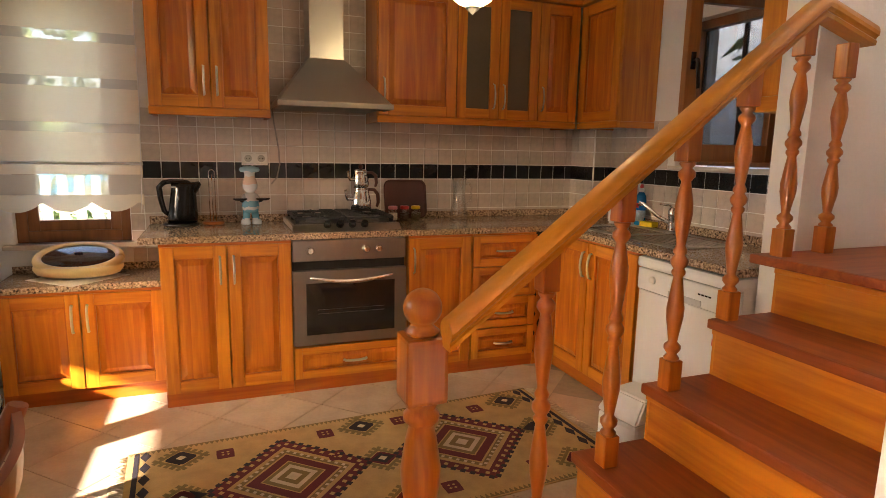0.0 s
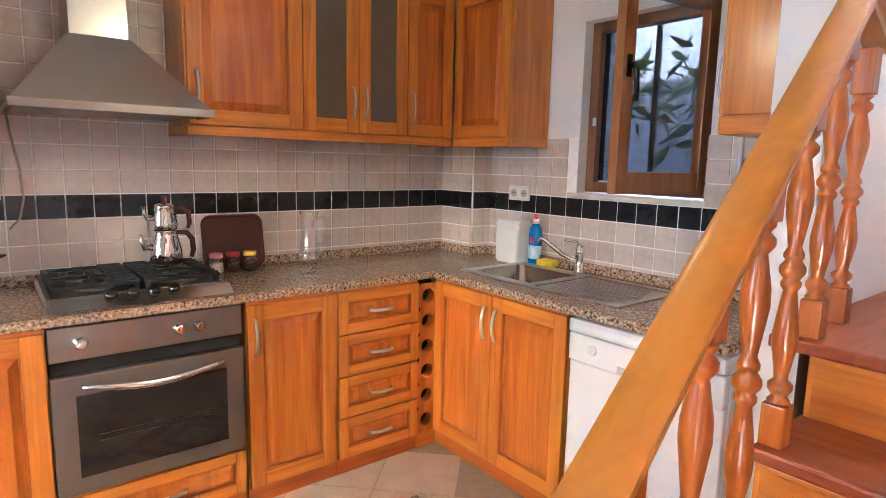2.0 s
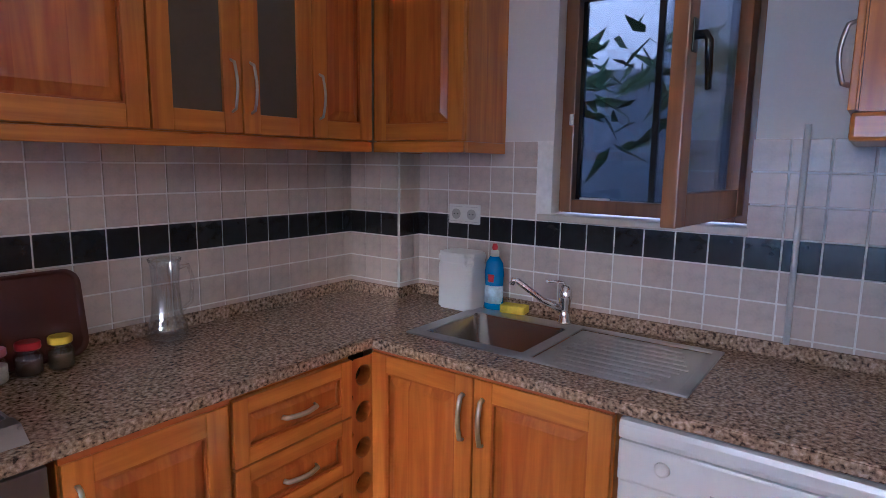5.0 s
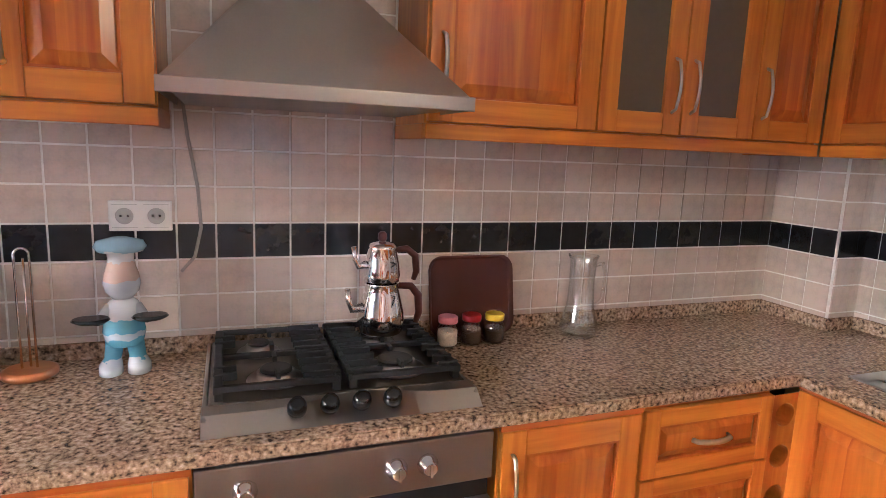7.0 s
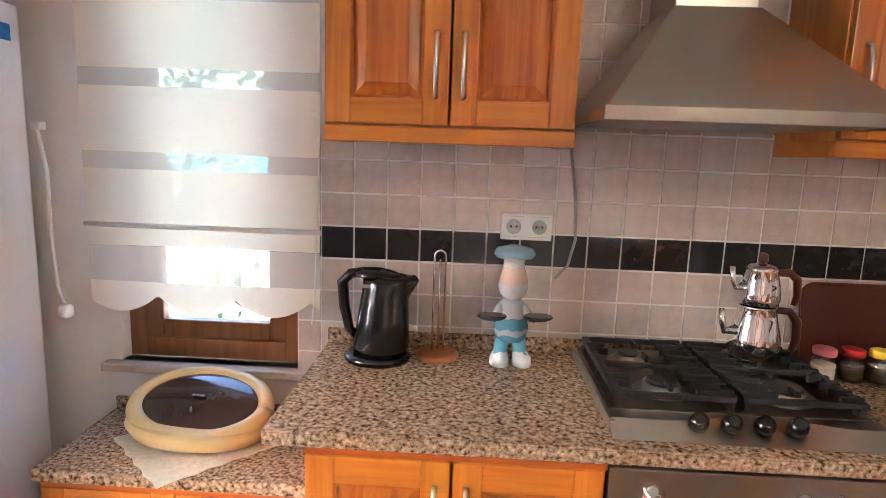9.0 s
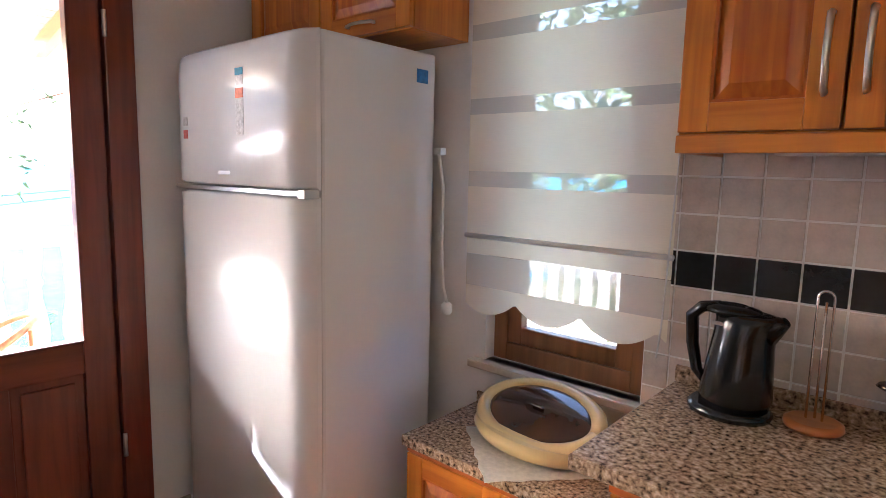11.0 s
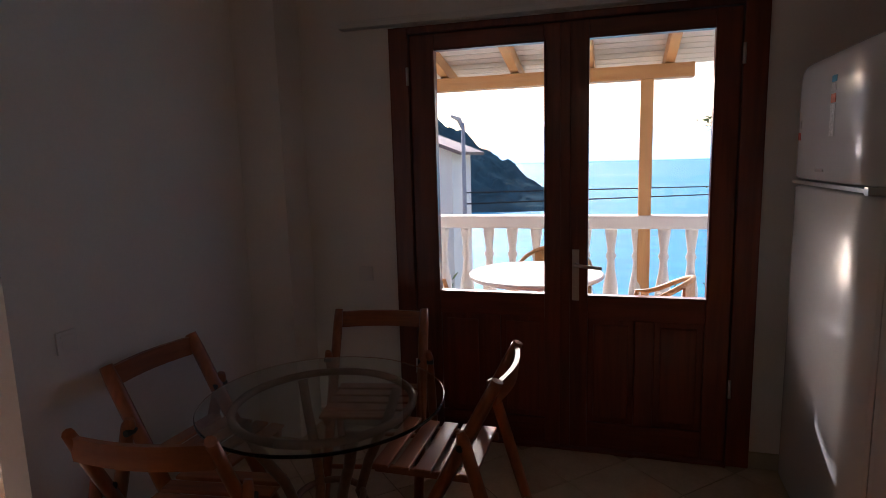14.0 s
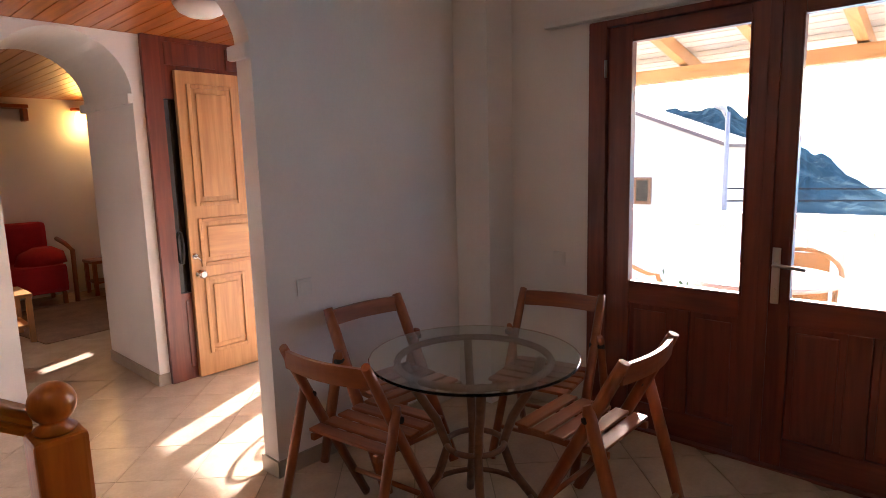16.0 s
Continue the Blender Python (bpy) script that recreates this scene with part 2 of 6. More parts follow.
# ---- mesh helpers ----
def box(bm, x0, x1, y0, y1, z0, z1, bevel=0.0):
    v = [bm.verts.new((x, y, z)) for x in (x0, x1) for y in (y0, y1) for z in (z0, z1)]
    faces = [bm.faces.new([v[i] for i in q]) for q in ((0, 1, 3, 2), (4, 6, 7, 5), (0, 4, 5, 1), (2, 3, 7, 6), (0, 2, 6, 4), (1, 5, 7, 3))]
    if bevel:
        edges = {e for f in faces for e in f.edges}
        bmesh.ops.bevel(bm, geom=list(edges), offset=bevel, segments=2, profile=0.6, affect="EDGES", clamp_overlap=True)
    return bm


def boxes(*rows, bevel=0.0):
    bm = bmesh.new()
    for r in rows:
        box(bm, *r, bevel=bevel)
    return bm


def lathe(bm, profile, n=24, at=(0, 0, 0), turn=None):
    rings = []
    for r, z in profile:
        rings.append([bm.verts.new((r * math.cos(2 * math.pi * k / n), r * math.sin(2 * math.pi * k / n), z)) for k in range(n)])
    for a, b in zip(rings, rings[1:]):
        for k in range(n):
            bm.faces.new((a[k], a[(k + 1) % n], b[(k + 1) % n], b[k])).smooth = True
    bm.faces.new(rings[0][::-1])
    bm.faces.new(rings[-1])
    m = Matrix.Translation(at) @ (turn.to_4x4() if turn else Matrix())
    bmesh.ops.transform(bm, matrix=m, verts=[v for ring in rings for v in ring])
    return bm


def tube(bm, points, radius, n=8, flat=1.0):
    pts = [Vector(p) for p in points]
    rings = []
    side = None
    for i, p in enumerate(pts):
        way = (pts[min(i + 1, len(pts) - 1)] - pts[max(i - 1, 0)]).normalized()
        if side is None:
            side = way.orthogonal().normalized()
        side = (side - way * side.dot(way)).normalized()
        up = way.cross(side)
        r = radius[i] if isinstance(radius, (list, tuple)) else radius
        rings.append([bm.verts.new(p + r * (math.cos(2 * math.pi * k / n) * side + flat * math.sin(2 * math.pi * k / n) * up)) for k in range(n)])
    for a, b in zip(rings, rings[1:]):
        for k in range(n):
            bm.faces.new((a[k], a[(k + 1) % n], b[(k + 1) % n], b[k])).smooth = True
    bm.faces.new(rings[0][::-1])
    bm.faces.new(rings[-1])
    return bm


def prism(bm, outline, z0, z1, bevel=0.0):
    """A slab with an outline of (x, y)."""
    low, high = [bm.verts.new((x, y, z0)) for x, y in outline], [bm.verts.new((x, y, z1)) for x, y in outline]
    faces = [bm.faces.new(low[::-1]), bm.faces.new(high)]
    n = len(outline)
    for k in range(n):
        faces.append(bm.faces.new((low[k], low[(k + 1) % n], high[(k + 1) % n], high[k])))
    if bevel:
        bmesh.ops.bevel(bm, geom=list({e for f in faces[:2] for e in f.edges}), offset=bevel, segments=2, affect="EDGES", clamp_overlap=True)
    return bm


def turned(bm, m):
    bmesh.ops.transform(bm, matrix=m, verts=bm.verts[:])
    return bm


def mesh_of(name, bm, mat):
    bmesh.ops.recalc_face_normals(bm, faces=bm.faces[:])
    me = bpy.data.meshes.new(name)
    bm.to_mesh(me)
    bm.free()
    me.materials.append(mat)
    return me


def part(name, bm, mat, parent=None, label=""):
    ob = new(name, mesh_of(name, bm, mat))
    ob.parent = parent
    return tagged(ob, label)


def thing(name, label, category, m=None, group="", kind=""):
    ob = new(name)
    ob.empty_display_size = 0.1
    ob.matrix_basis = m or Matrix()
    return tagged(ob, label, category, group, kind)


def single(name, bm, mat, label, category, m=None, group="", kind=""):
    ob = part(name, bm, mat)
    ob.matrix_basis = m or Matrix()
    return tagged(ob, label, category, group, kind)


def bent(a, b, out, r=0.006, flat=0.6):
    """A bow handle from a to b that stands out by the vector out."""
    a, b, out = Vector(a), Vector(b), Vector(out)
    pts = [a]
    for k in range(9):
        s = k / 8
        pts.append(a.lerp(b, 0.04 + 0.92 * s) + out * (0.55 + 0.45 * math.sin(math.pi * s)))
    return tube(bmesh.new(), pts + [b], r, 8, flat)


# ---- the large structure ----
NORTH, EAST, WEST = 4.165, 3.75, -1.0


def structure(name, bm, mat, label, category="wall"):
    return single(name, bm, mat, label, category, kind="structure")


wall_north = structure("wall_north", boxes(
    (WEST - 0.25, 0.11, NORTH, 4.39, -0.1, 2.75), (0.11, 0.68, NORTH, 4.39, -0.1, 0.80), (0.11, 0.68, NORTH, 4.39, 2.18, 2.75),
    (0.68, EAST + 0.25, NORTH, 4.39, -0.1, 2.75)), PLASTER, "white plastered kitchen wall with a window opening")
wall_east = structure("wall_east", boxes(
    (EAST, EAST + 0.25, 2.115, 2.575, -0.1, 2.75), (EAST, EAST + 0.25, 3.245, NORTH, -0.1, 2.75),
    (EAST, EAST + 0.25, 2.575, 3.245, -0.1, 1.285), (EAST, EAST + 0.25, 2.575, 3.245, 2.115, 2.75)), PLASTER, "white plastered wall above the sink with a window opening")
column = structure("wall_column", boxes((3.61, EAST, 3.88, NORTH, 0.0, 2.6)), PLASTER, "shallow boxed pier in the kitchen corner")
wall_west = structure("wall_west", boxes(
    (WEST - 0.25, WEST, 0.78, 1.68, -0.1, 2.75), (WEST - 0.25, WEST, 3.45, NORTH, -0.1, 2.75), (WEST - 0.25, WEST, 1.68, 3.45, 2.19, 2.75)),
    PLASTER, "white plastered wall around the terrace doors")
wall_corner = structure("wall_corner", boxes((WEST, -0.76, 0.905, 1.16, 0.0, 2.6)), PLASTER, "shallow boxed pier in the dining corner")


def arch_wall(name, label, along, x0, x1, a0, a1, y0, y1, spring, rise, top):
    """A wall from x0 to x1 with an arched opening from a0 to a1, y0 to y1 thick."""
    bm = bmesh.new()
    rows = [(x0, a0, y0, y1, -0.1, top), (a1, x1, y0, y1, -0.1, top)]
    for r in rows:
        box(bm, *r)
    n, mid, half = 24, (a0 + a1) / 2, (a1 - a0) / 2
    for k in range(n):
        t0, t1 = math.pi * k / n, math.pi * (k + 1) / n
        xa, xb = mid - half * math.cos(t0), mid - half * math.cos(t1)
        za, zb = spring + rise * math.sin(t0), spring + rise * math.sin(t1)
        prism_pts = [(xa, za), (xb, zb), (xb, top), (xa, top)]
        lo, hi = [bm.verts.new((x, y0, z)) for x, z in prism_pts], [bm.verts.new((x, y1, z)) for x, z in prism_pts]
        bm.faces.new(lo), bm.faces.new(hi[::-1]), bm.faces.new((lo[0], hi[0], hi[1], lo[1])), bm.faces.new((lo[2], hi[2], hi[3], lo[3]))
    for a, s in ((a0, 1), (a1, -1)):
        box(bm, min(a, a + 0.035 * s), max(a, a + 0.035 * s), y0 - 0.018, y1 + 0.018, spring - 0.05, spring + 0.012, 0.008)
    if along == "y":
        turned(bm, Matrix(((0, 1, 0, 0), (1, 0, 0, 0), (0, 0, 1, 0), (0, 0, 0, 1))))
    return structure(name, bm, PLASTER, label)


wall_south = arch_wall("wall_south", "white plastered partition with an arched passage", "x", WEST, 4.55, 0.572, 2.06, 0.78, 0.905, 2.0, 0.45, 2.75)
wall_hall = arch_wall("wall_hall", "thick white wall with an arch into the living room", "x", 0.222, 2.058, 0.44, 1.20, -1.72, -0.80, 1.96, 0.375, 2.35)
structure("wall_entrance", boxes((-0.85, -0.65, -0.86, -0.72, -0.1, 2.75), (-0.85, -0.65, 0.66, 0.78, -0.1, 2.75), (-0.85, -0.65, -0.72, 0.66, 2.2, 2.75)),
          PLASTER, "white wall around the entrance")
structure("wall_porch_side", boxes((-0.85, 0.22, -0.9, -0.80, -0.1, 2.75)), PLASTER, "white wall behind the open entrance door")
structure("wall_living_room", boxes((-0.95, -0.85, -5.0, -3.85, -0.1, 2.75), (-0.95, -0.85, -3.5, -2.78, -0.1, 2.75), (-0.95, -0.85, -2.6, -0.80, -0.1, 2.75), (-0.95, -0.85, -3.85, -3.5, -0.1, 1.0), (-0.95, -0.85, -3.85, -3.5, 1.45, 2.75), (-0.95, -0.85, -2.78, -2.6, -0.1, 0.7), (-0.95, -0.85, -2.78, -2.6, 0.95, 2.75), (-0.95, 3.4, -5.2, -5.0, -0.1, 2.75)), PLASTER, "white plastered living room walls")
structure("wall_back", boxes((3.2, 3.4, -5.0, -2.0, -0.1, 2.75), (2.06, 3.4, -2.0, 0.78, -0.1, 2.75)), PLASTER, "white plastered hall wall")
partition = structure("wall_partition", boxes((3.2, 4.55, 1.97, 2.115, -0.1, 3.9)), PLASTER, "white partition between the kitchen and the stairs")
# Unseen openings high up are added to let light in and brighten the stairwell.
structure("wall_stair", boxes((4.55, 4.75, 0.78, 2.115, -0.1, 3.9), (2.9, 4.75, 0.66, 0.78, 2.75, 3.9), (2.9, 3.0, 0.78, 2.2, 2.702, 3.52), (3.0, 3.5, 2.115, 2.2, 2.702, 3.798), (4.3, 4.75, 2.115, 2.2, 2.702, 3.798), (3.5, 4.3, 2.115, 2.2, 3.6, 3.798)), PLASTER, "white stairwell wall")
structure("ceiling", boxes((WEST - 0.25, 3.0, 0.90, 4.39, 2.55, 2.7), (3.0, EAST + 0.25, 2.115, 4.39, 2.55, 2.7), (2.9, 4.75, 0.66, 2.2, 3.8, 3.9)), CEIL, "white painted ceiling", "ceiling")
bm = bmesh.new()
for k in range(80):
    x = -0.85 + 0.1 * k
    if x < 3.3:
        box(bm, x, x + 0.094, -5.0, 0.78, 2.352, 2.372, 0.003)
structure("ceiling_wood", bm, STAIR["y"], "red-brown boarded wooden ceiling", "ceiling")
structure("ceiling_slab", boxes((-0.95, 3.4, -5.2, 0.78, 2.374, 2.5)), CEIL, "slab above the boarded ceiling", "ceiling")
floor = structure("floor", boxes((WEST - 0.25, 4.75, 0.78, 4.39, -0.2, -0.004), (-0.95, 3.4, -5.2, 0.78, -0.2, -0.004)), FLOOR_GROUT, "cream stone-look floor tiles laid diagonally", "floor")
structure("baseboard", boxes((WEST, WEST + 0.012, 1.16, 1.68, 0, 0.08), (-0.76, 0.571, 0.905, 0.917, 0, 0.08), (0.572, 0.584, 0.77, 0.917, 0, 0.08),
          (WEST, WEST + 0.012, 3.45, 3.6, 0, 0.08), (0.4405, 0.4525, -1.72, -0.788, 0, 0.08), (0.371, 0.44, -0.7995, -0.788, 0, 0.08)),
          BASEBOARD, "beige tile skirting along the walls", "baseboard")


# ---- kitchen joinery ----
def panelled(parent, x0, x1, z0, z1, y=0.0, d=0.02, stile=0.062, field=3, glazed=False, name="door"):
    """A framed door front from x0 to x1 and z0 to z1, its face at y - d."""
    f = y - d
    door = part(name, boxes((x0, x1, y - 0.004, y, z0, z1)), PINE["z"], parent)
    for a, b in ((x0, x0 + stile), (x1 - stile, x1)):
        part("stile", boxes((a, b, f, y - 0.0041, z0, z1), bevel=0.003), PINE["z"], door)
    for a, b in ((z0, z0 + stile), (z1 - stile, z1)):
        part("rail", boxes((x0 + stile, x1 - stile, f + 0.0005, y - 0.0041, a, b), bevel=0.003), PINE["x"], door)
    a0, a1, b0, b1 = x0 + stile, x1 - stile, z0 + stile, z1 - stile
    if glazed:
        part("pane", boxes((a0, a1, y - 0.009, y - 0.005, b0, b1)), SMOKE, door, "frosted smoked glass pane")
        return door
    g, s = 0.0065, 0.03
    if z1 - z0 < 0.25:
        s = 0.02
    w = (a1 - a0 - 2 * g) / field
    for k in range(field):
        bm = bmesh.new()
        p0, p1 = a0 + g + k * w, a0 + g + (k + 1) * w
        l, r = (s if k == 0 else 0.0), (s if k == field - 1 else 0.0)
        low = [bm.verts.new(v) for v in ((p0, y - 0.0065, b0 + g), (p1, y - 0.0065, b0 + g), (p1, y - 0.0065, b1 - g), (p0, y - 0.0065, b1 - g))]
        top = [bm.verts.new(v) for v in ((p0 + l, f + 0.002, b0 + g + s), (p1 - r, f + 0.002, b0 + g + s), (p1 - r, f + 0.002, b1 - g - s), (p0 + l, f + 0.002, b1 - g - s))]
        bm.faces.new(top)
        for i in range(4):
            bm.faces.new((low[i], low[(i + 1) % 4], top[(i + 1) % 4], top[i]))
        part("board", bm, PANEL, door)
    # Added strip; its dark colour paints the shadow of the panel groove.
    bead = boxes((a0, a0 + 0.006, f + 0.003, y - 0.005, b0, b1), (a1 - 0.006, a1, f + 0.003, y - 0.005, b0, b1), (a0 + 0.006, a1 - 0.006, f + 0.003, y - 0.005, b0, b0 + 0.006), (a0 + 0.006, a1 - 0.006, f + 0.003, y - 0.005, b1 - 0.006, b1))
    part("bead", bead, GROOVE_SHADE, door, "added strip round the panel, dark in place of the groove's shadow")
    return door


def bow(parent, x, z, y=-0.02, long=0.13, flat=False):
    a, b = ((x - long / 2, y, z), (x + long / 2, y, z)) if flat else ((x, y, z - long / 2), (x, y, z + long / 2))
    part("handle", bent(a, b, (0, -0.028, 0), 0.0075), NICKEL, parent, "satin metal bow handle")


def carcass(parent, w, z0, z1, deep, top=True):
    for a, c in ((0.001, 0.018), (w - 0.018, w - 0.001)):
        part("side", boxes((a, c, 0.001, deep, z0, z1), bevel=0.001), PINE["z"], parent)
    part("bottom", boxes((0.0185, w - 0.0185, 0.001, deep, z0, z0 + 0.018)), PINE["x"], parent)
    if top:
        part("top", boxes((0.0185, w - 0.0185, 0.001, deep, z1 - 0.018, z1)), PINE["x"], parent)
    part("back", boxes((0.0185, w - 0.0185, deep - 0.012, deep, z0 + 0.0185, z1 - 0.0185)), PINE["z"], parent)


FRONT = 3.575


def base_unit(label, m, w, doors, z1=0.862, deep=0.57, handles=(), group="base cabinets"):
    cab = thing("base_cabinet", label, "cabinet", m, group)
    carcass(cab, w, 0.075, z1, deep, top=False)
    part("plinth", boxes((0, w, 0.004, 0.02, 0.0, 0.074), bevel=0.002), PLINTH, cab)
    part("top_rail", boxes((0.001, w - 0.001, -0.014, 0.0005, z1 - 0.0115, z1 + 0.003), bevel=0.001), PLINTH, cab)
    for (x0, x1, hx) in doors:
        d = panelled(cab, x0, x1, 0.08, z1 - 0.012)
        bow(d, hx, z1 - 0.14, long=0.145)
    return cab


base_unit("two-door pine base cabinet with raised panels beside the oven", pose(0.868, FRONT, 0), 0.645,
          ((0.006, 0.316, 0.285), (0.322, 0.638, 0.352)))
base_unit("single-door pine base cabinet with raised panel", pose(2.165, FRONT, 0), 0.40, ((0.004, 0.392, 0.032),))
base_unit("two-door pine cabinet under the sink", pose(3.13, 3.575, 0, 0, 0, -90), 0.835, ((0.006, 0.407, 0.375), (0.413, 0.83, 0.445)))
base_unit("low two-door pine cabinet under the window", pose(0.10, 3.80, 0), 0.766, ((0.006, 0.365, 0.333), (0.371, 0.762, 0.403)), 0.60, 0.36)

cab = thing("drawer_cabinet", "pine base cabinet with four drawers beside the corner", "cabinet", pose(2.567, FRONT, 0), "base cabinets")
carcass(cab, 0.44, 0.075, 0.862, 0.57)
part("plinth", boxes((0, 0.44, 0.004, 0.02, 0.0, 0.074), bevel=0.002), PLINTH, cab)
for k in range(4):
    d = panelled(cab, 0.004, 0.436, 0.082 + 0.194 * k, 0.27 + 0.194 * k, stile=0.045, field=1, name="drawer")
    bow(d, 0.22, 0.176 + 0.194 * k, long=0.12, flat=True)

rack = thing("bottle_rack", "narrow pine bottle rack with round holes in the corner", "rack", pose(3.009, FRONT, 0), "base cabinets")
bm = bmesh.new()
HOLES = [0.145 + 0.127 * k for k in range(6)]
for k, z in enumerate(HOLES):
    n, r, cx, w, z0, z1 = 20, 0.036, 0.059, 0.118, z - 0.0635, z + 0.0635
    inner = [Vector((cx + r * math.cos(2 * math.pi * i / n), -0.006, z + r * math.sin(2 * math.pi * i / n))) for i in range(n)]
    outer = []
    for p in inner:
        d = p - Vector((cx, -0.006, z))
        s = min((w / 2) / max(abs(d.x), 1e-6), 0.0635 / max(abs(d.z), 1e-6))
        outer.append(Vector((cx, -0.006, z)) + d * s)
    vi, vo = [bm.verts.new(p) for p in inner], [bm.verts.new(p) for p in outer]
    vb = [bm.verts.new(p + Vector((0, 0.05, 0))) for p in inner]
    for i in range(n):
        j = (i + 1) % n
        bm.faces.new((vi[i], vo[i], vo[j], vi[j]))
        bm.faces.new((vb[i], vi[i], vi[j], vb[j]))
bmesh.ops.remove_doubles(bm, verts=bm.verts[:], dist=2e-4)
part("face", bm, PINE["z"], rack)
part("back", boxes((0.0, 0.118, 0.05, 0.06, 0.0, 0.86)), DARK, rack)
part("plinth", boxes((0, 0.118, 0.0, 0.02, 0.0, 0.078)), PINE["x"], rack)

# ---- worktops ----
def cell_slab(xs, ys, filled, z0, z1):
    """One slab made of the grid's filled cells, holes left open."""
    bm = bmesh.new()
    vert = {}

    def at(i, j, z):
        if (i, j, z) not in vert:
            vert[i, j, z] = bm.verts.new((xs[i], ys[j], z))
        return vert[i, j, z]

    cells = {(i, j) for i in range(len(xs) - 1) for j in range(len(ys) - 1) if filled((xs[i] + xs[i + 1]) / 2, (ys[j] + ys[j + 1]) / 2)}
    for i, j in cells:
        for z in (z0, z1):
            bm.faces.new((at(i, j, z), at(i + 1, j, z), at(i + 1, j + 1, z), at(i, j + 1, z)))
        for di, dj, a, b in ((-1, 0, (0, 0), (0, 1)), (1, 0, (1, 0), (1, 1)), (0, -1, (0, 0), (1, 0)), (0, 1, (0, 1), (1, 1))):
            if (i + di, j + dj) not in cells:
                bm.faces.new((at(i + a[0], j + a[1], z0), at(i + b[0], j + b[1], z0), at(i + b[0], j + b[1], z1), at(i + a[0], j + a[1], z1)))
    bmesh.ops.recalc_face_normals(bm, faces=bm.faces[:])
    bmesh.ops.bevel(bm, geom=[e for e in bm.edges if len(e.link_faces) == 2 and e.calc_face_angle(0) > 1], offset=0.004, segments=2, affect="EDGES", clamp_overlap=True)
    return bm


def on_counter(x, y):
    if 1.545 < x < 2.117 and 3.62 < y < 4.10 or 3.25 < x < 3.64 and 2.63 < y < 3.48 or x > 3.61 and y > 3.88:
        return False
    return y > 3.555 or x > 3.095


bm = cell_slab([0.78, 1.545, 2.117, 3.095, 3.25, 3.61, 3.64, EAST], [2.12, 2.63, 3.48, 3.555, 3.62, 3.88, 4.10, NORTH - 0.001], on_counter, 0.866, 0.90)
counter = thing("worktop", "speckled brown granite worktop in an L along two walls", "worktop")
part("slab", bm, GRANITE, counter)
part("upstand", boxes((0.78, 3.61, NORTH - 0.02, NORTH - 0.0085, 0.9, 0.945), (3.585, 3.6015, 3.87, NORTH - 0.02, 0.9, 0.945),
                      (3.585, 3.73, 3.862, 3.8715, 0.9, 0.945), (EAST - 0.025, EAST - 0.0085, 2.12, 3.862, 0.9, 0.945), bevel=0.003), GRANITE, counter)
single("low_worktop", boxes((0.085, 0.86, 3.775, NORTH, 0.606, 0.64), bevel=0.004), GRANITE, "low speckled granite worktop under the window", "worktop")
single("low_upstand", boxes((0.09, 0.86, NORTH - 0.016, NORTH - 0.004, 0.6405, 0.68), bevel=0.002), GRANITE, "granite upstand behind the low worktop", "upstand")

# ---- wall cabinets ----
UP = 3.885


def wall_unit(label, m, w, z0, z1, deep, doors, glazed=()):
    cab = thing("wall_cabinet", label, "cabinet", m, "wall cabinets")
    carcass(cab, w, z0, z1, deep)
    part("valance", boxes((0, w, -0.016, 0.012, z0 - 0.04, z0 - 0.001), bevel=0.003), PINE["x"], cab)
    for a in (0, w - 0.02):
        part("side_valance", boxes((a, a + 0.02, 0.0125, deep, z0 - 0.04, z0 - 0.001), bevel=0.002), PINE["y"], cab)
    part("cornice", boxes((-0.01, w + 0.01, -0.05, deep, z1 + 0.001, z1 + 0.05), bevel=0.008), PINE["x"], cab)
    for i, (x0, x1, hx) in enumerate(doors):
        d = panelled(cab, x0, x1, z0 + 0.004, z1 - 0.004, glazed=i in glazed)
        if hx:
            bow(d, hx, z0 + 0.145, long=0.15)
    return cab


wall_unit("two-door pine wall cabinet with raised panels", pose(0.835, UP, 0), 0.615, 1.552, 2.30, 0.275, ((0.004, 0.305, 0.275), (0.311, 0.611, 0.341)))
wall_unit("pine wall cabinet with wooden and glazed doors", pose(2.06, UP, 0), 1.375, 1.552, 2.30, 0.275,
          ((0.006, 0.50, 0.04), (0.506, 0.79, 0.757), (0.796, 1.075, 0.826), (1.081, 1.372, 1.108)), (1, 2))
wall_unit("pine wall cabinet over the corner of the worktop", pose(3.47, UP - 0.006, 0, 0, 0, -90), 0.43, 1.552, 2.30, 0.275, ((0.006, 0.424, None),))
cab = thing("wall_cabinet", "small pine wall cabinet on the partition beside the window", "cabinet", pose(EAST - 0.01, 2.315, 0, 0, 0, 180), "wall cabinets")
carcass(cab, 0.42, 1.60, 2.30, 0.195)
part("valance", boxes((0, 0.43, -0.012, 0.195, 1.535, 1.599), bevel=0.01), PINE["y"], cab)
d = panelled(cab, 0.004, 0.414, 1.604, 2.296)
bow(d, 0.385, 1.73, long=0.14)
cab = thing("wall_cabinet", "pine cabinet above the refrigerator", "cabinet", pose(-0.905, 3.895, 0), "wall cabinets")
carcass(cab, 0.905, 1.90, 2.45, 0.265)
for x0, x1, hx in ((0.004, 0.449, 0.43), (0.455, 0.90, 0.52)):
    d = panelled(cab, x0, x1, 1.904, 2.446)
    bow(d, (x0 + x1) / 2, 1.935, long=0.13, flat=True)
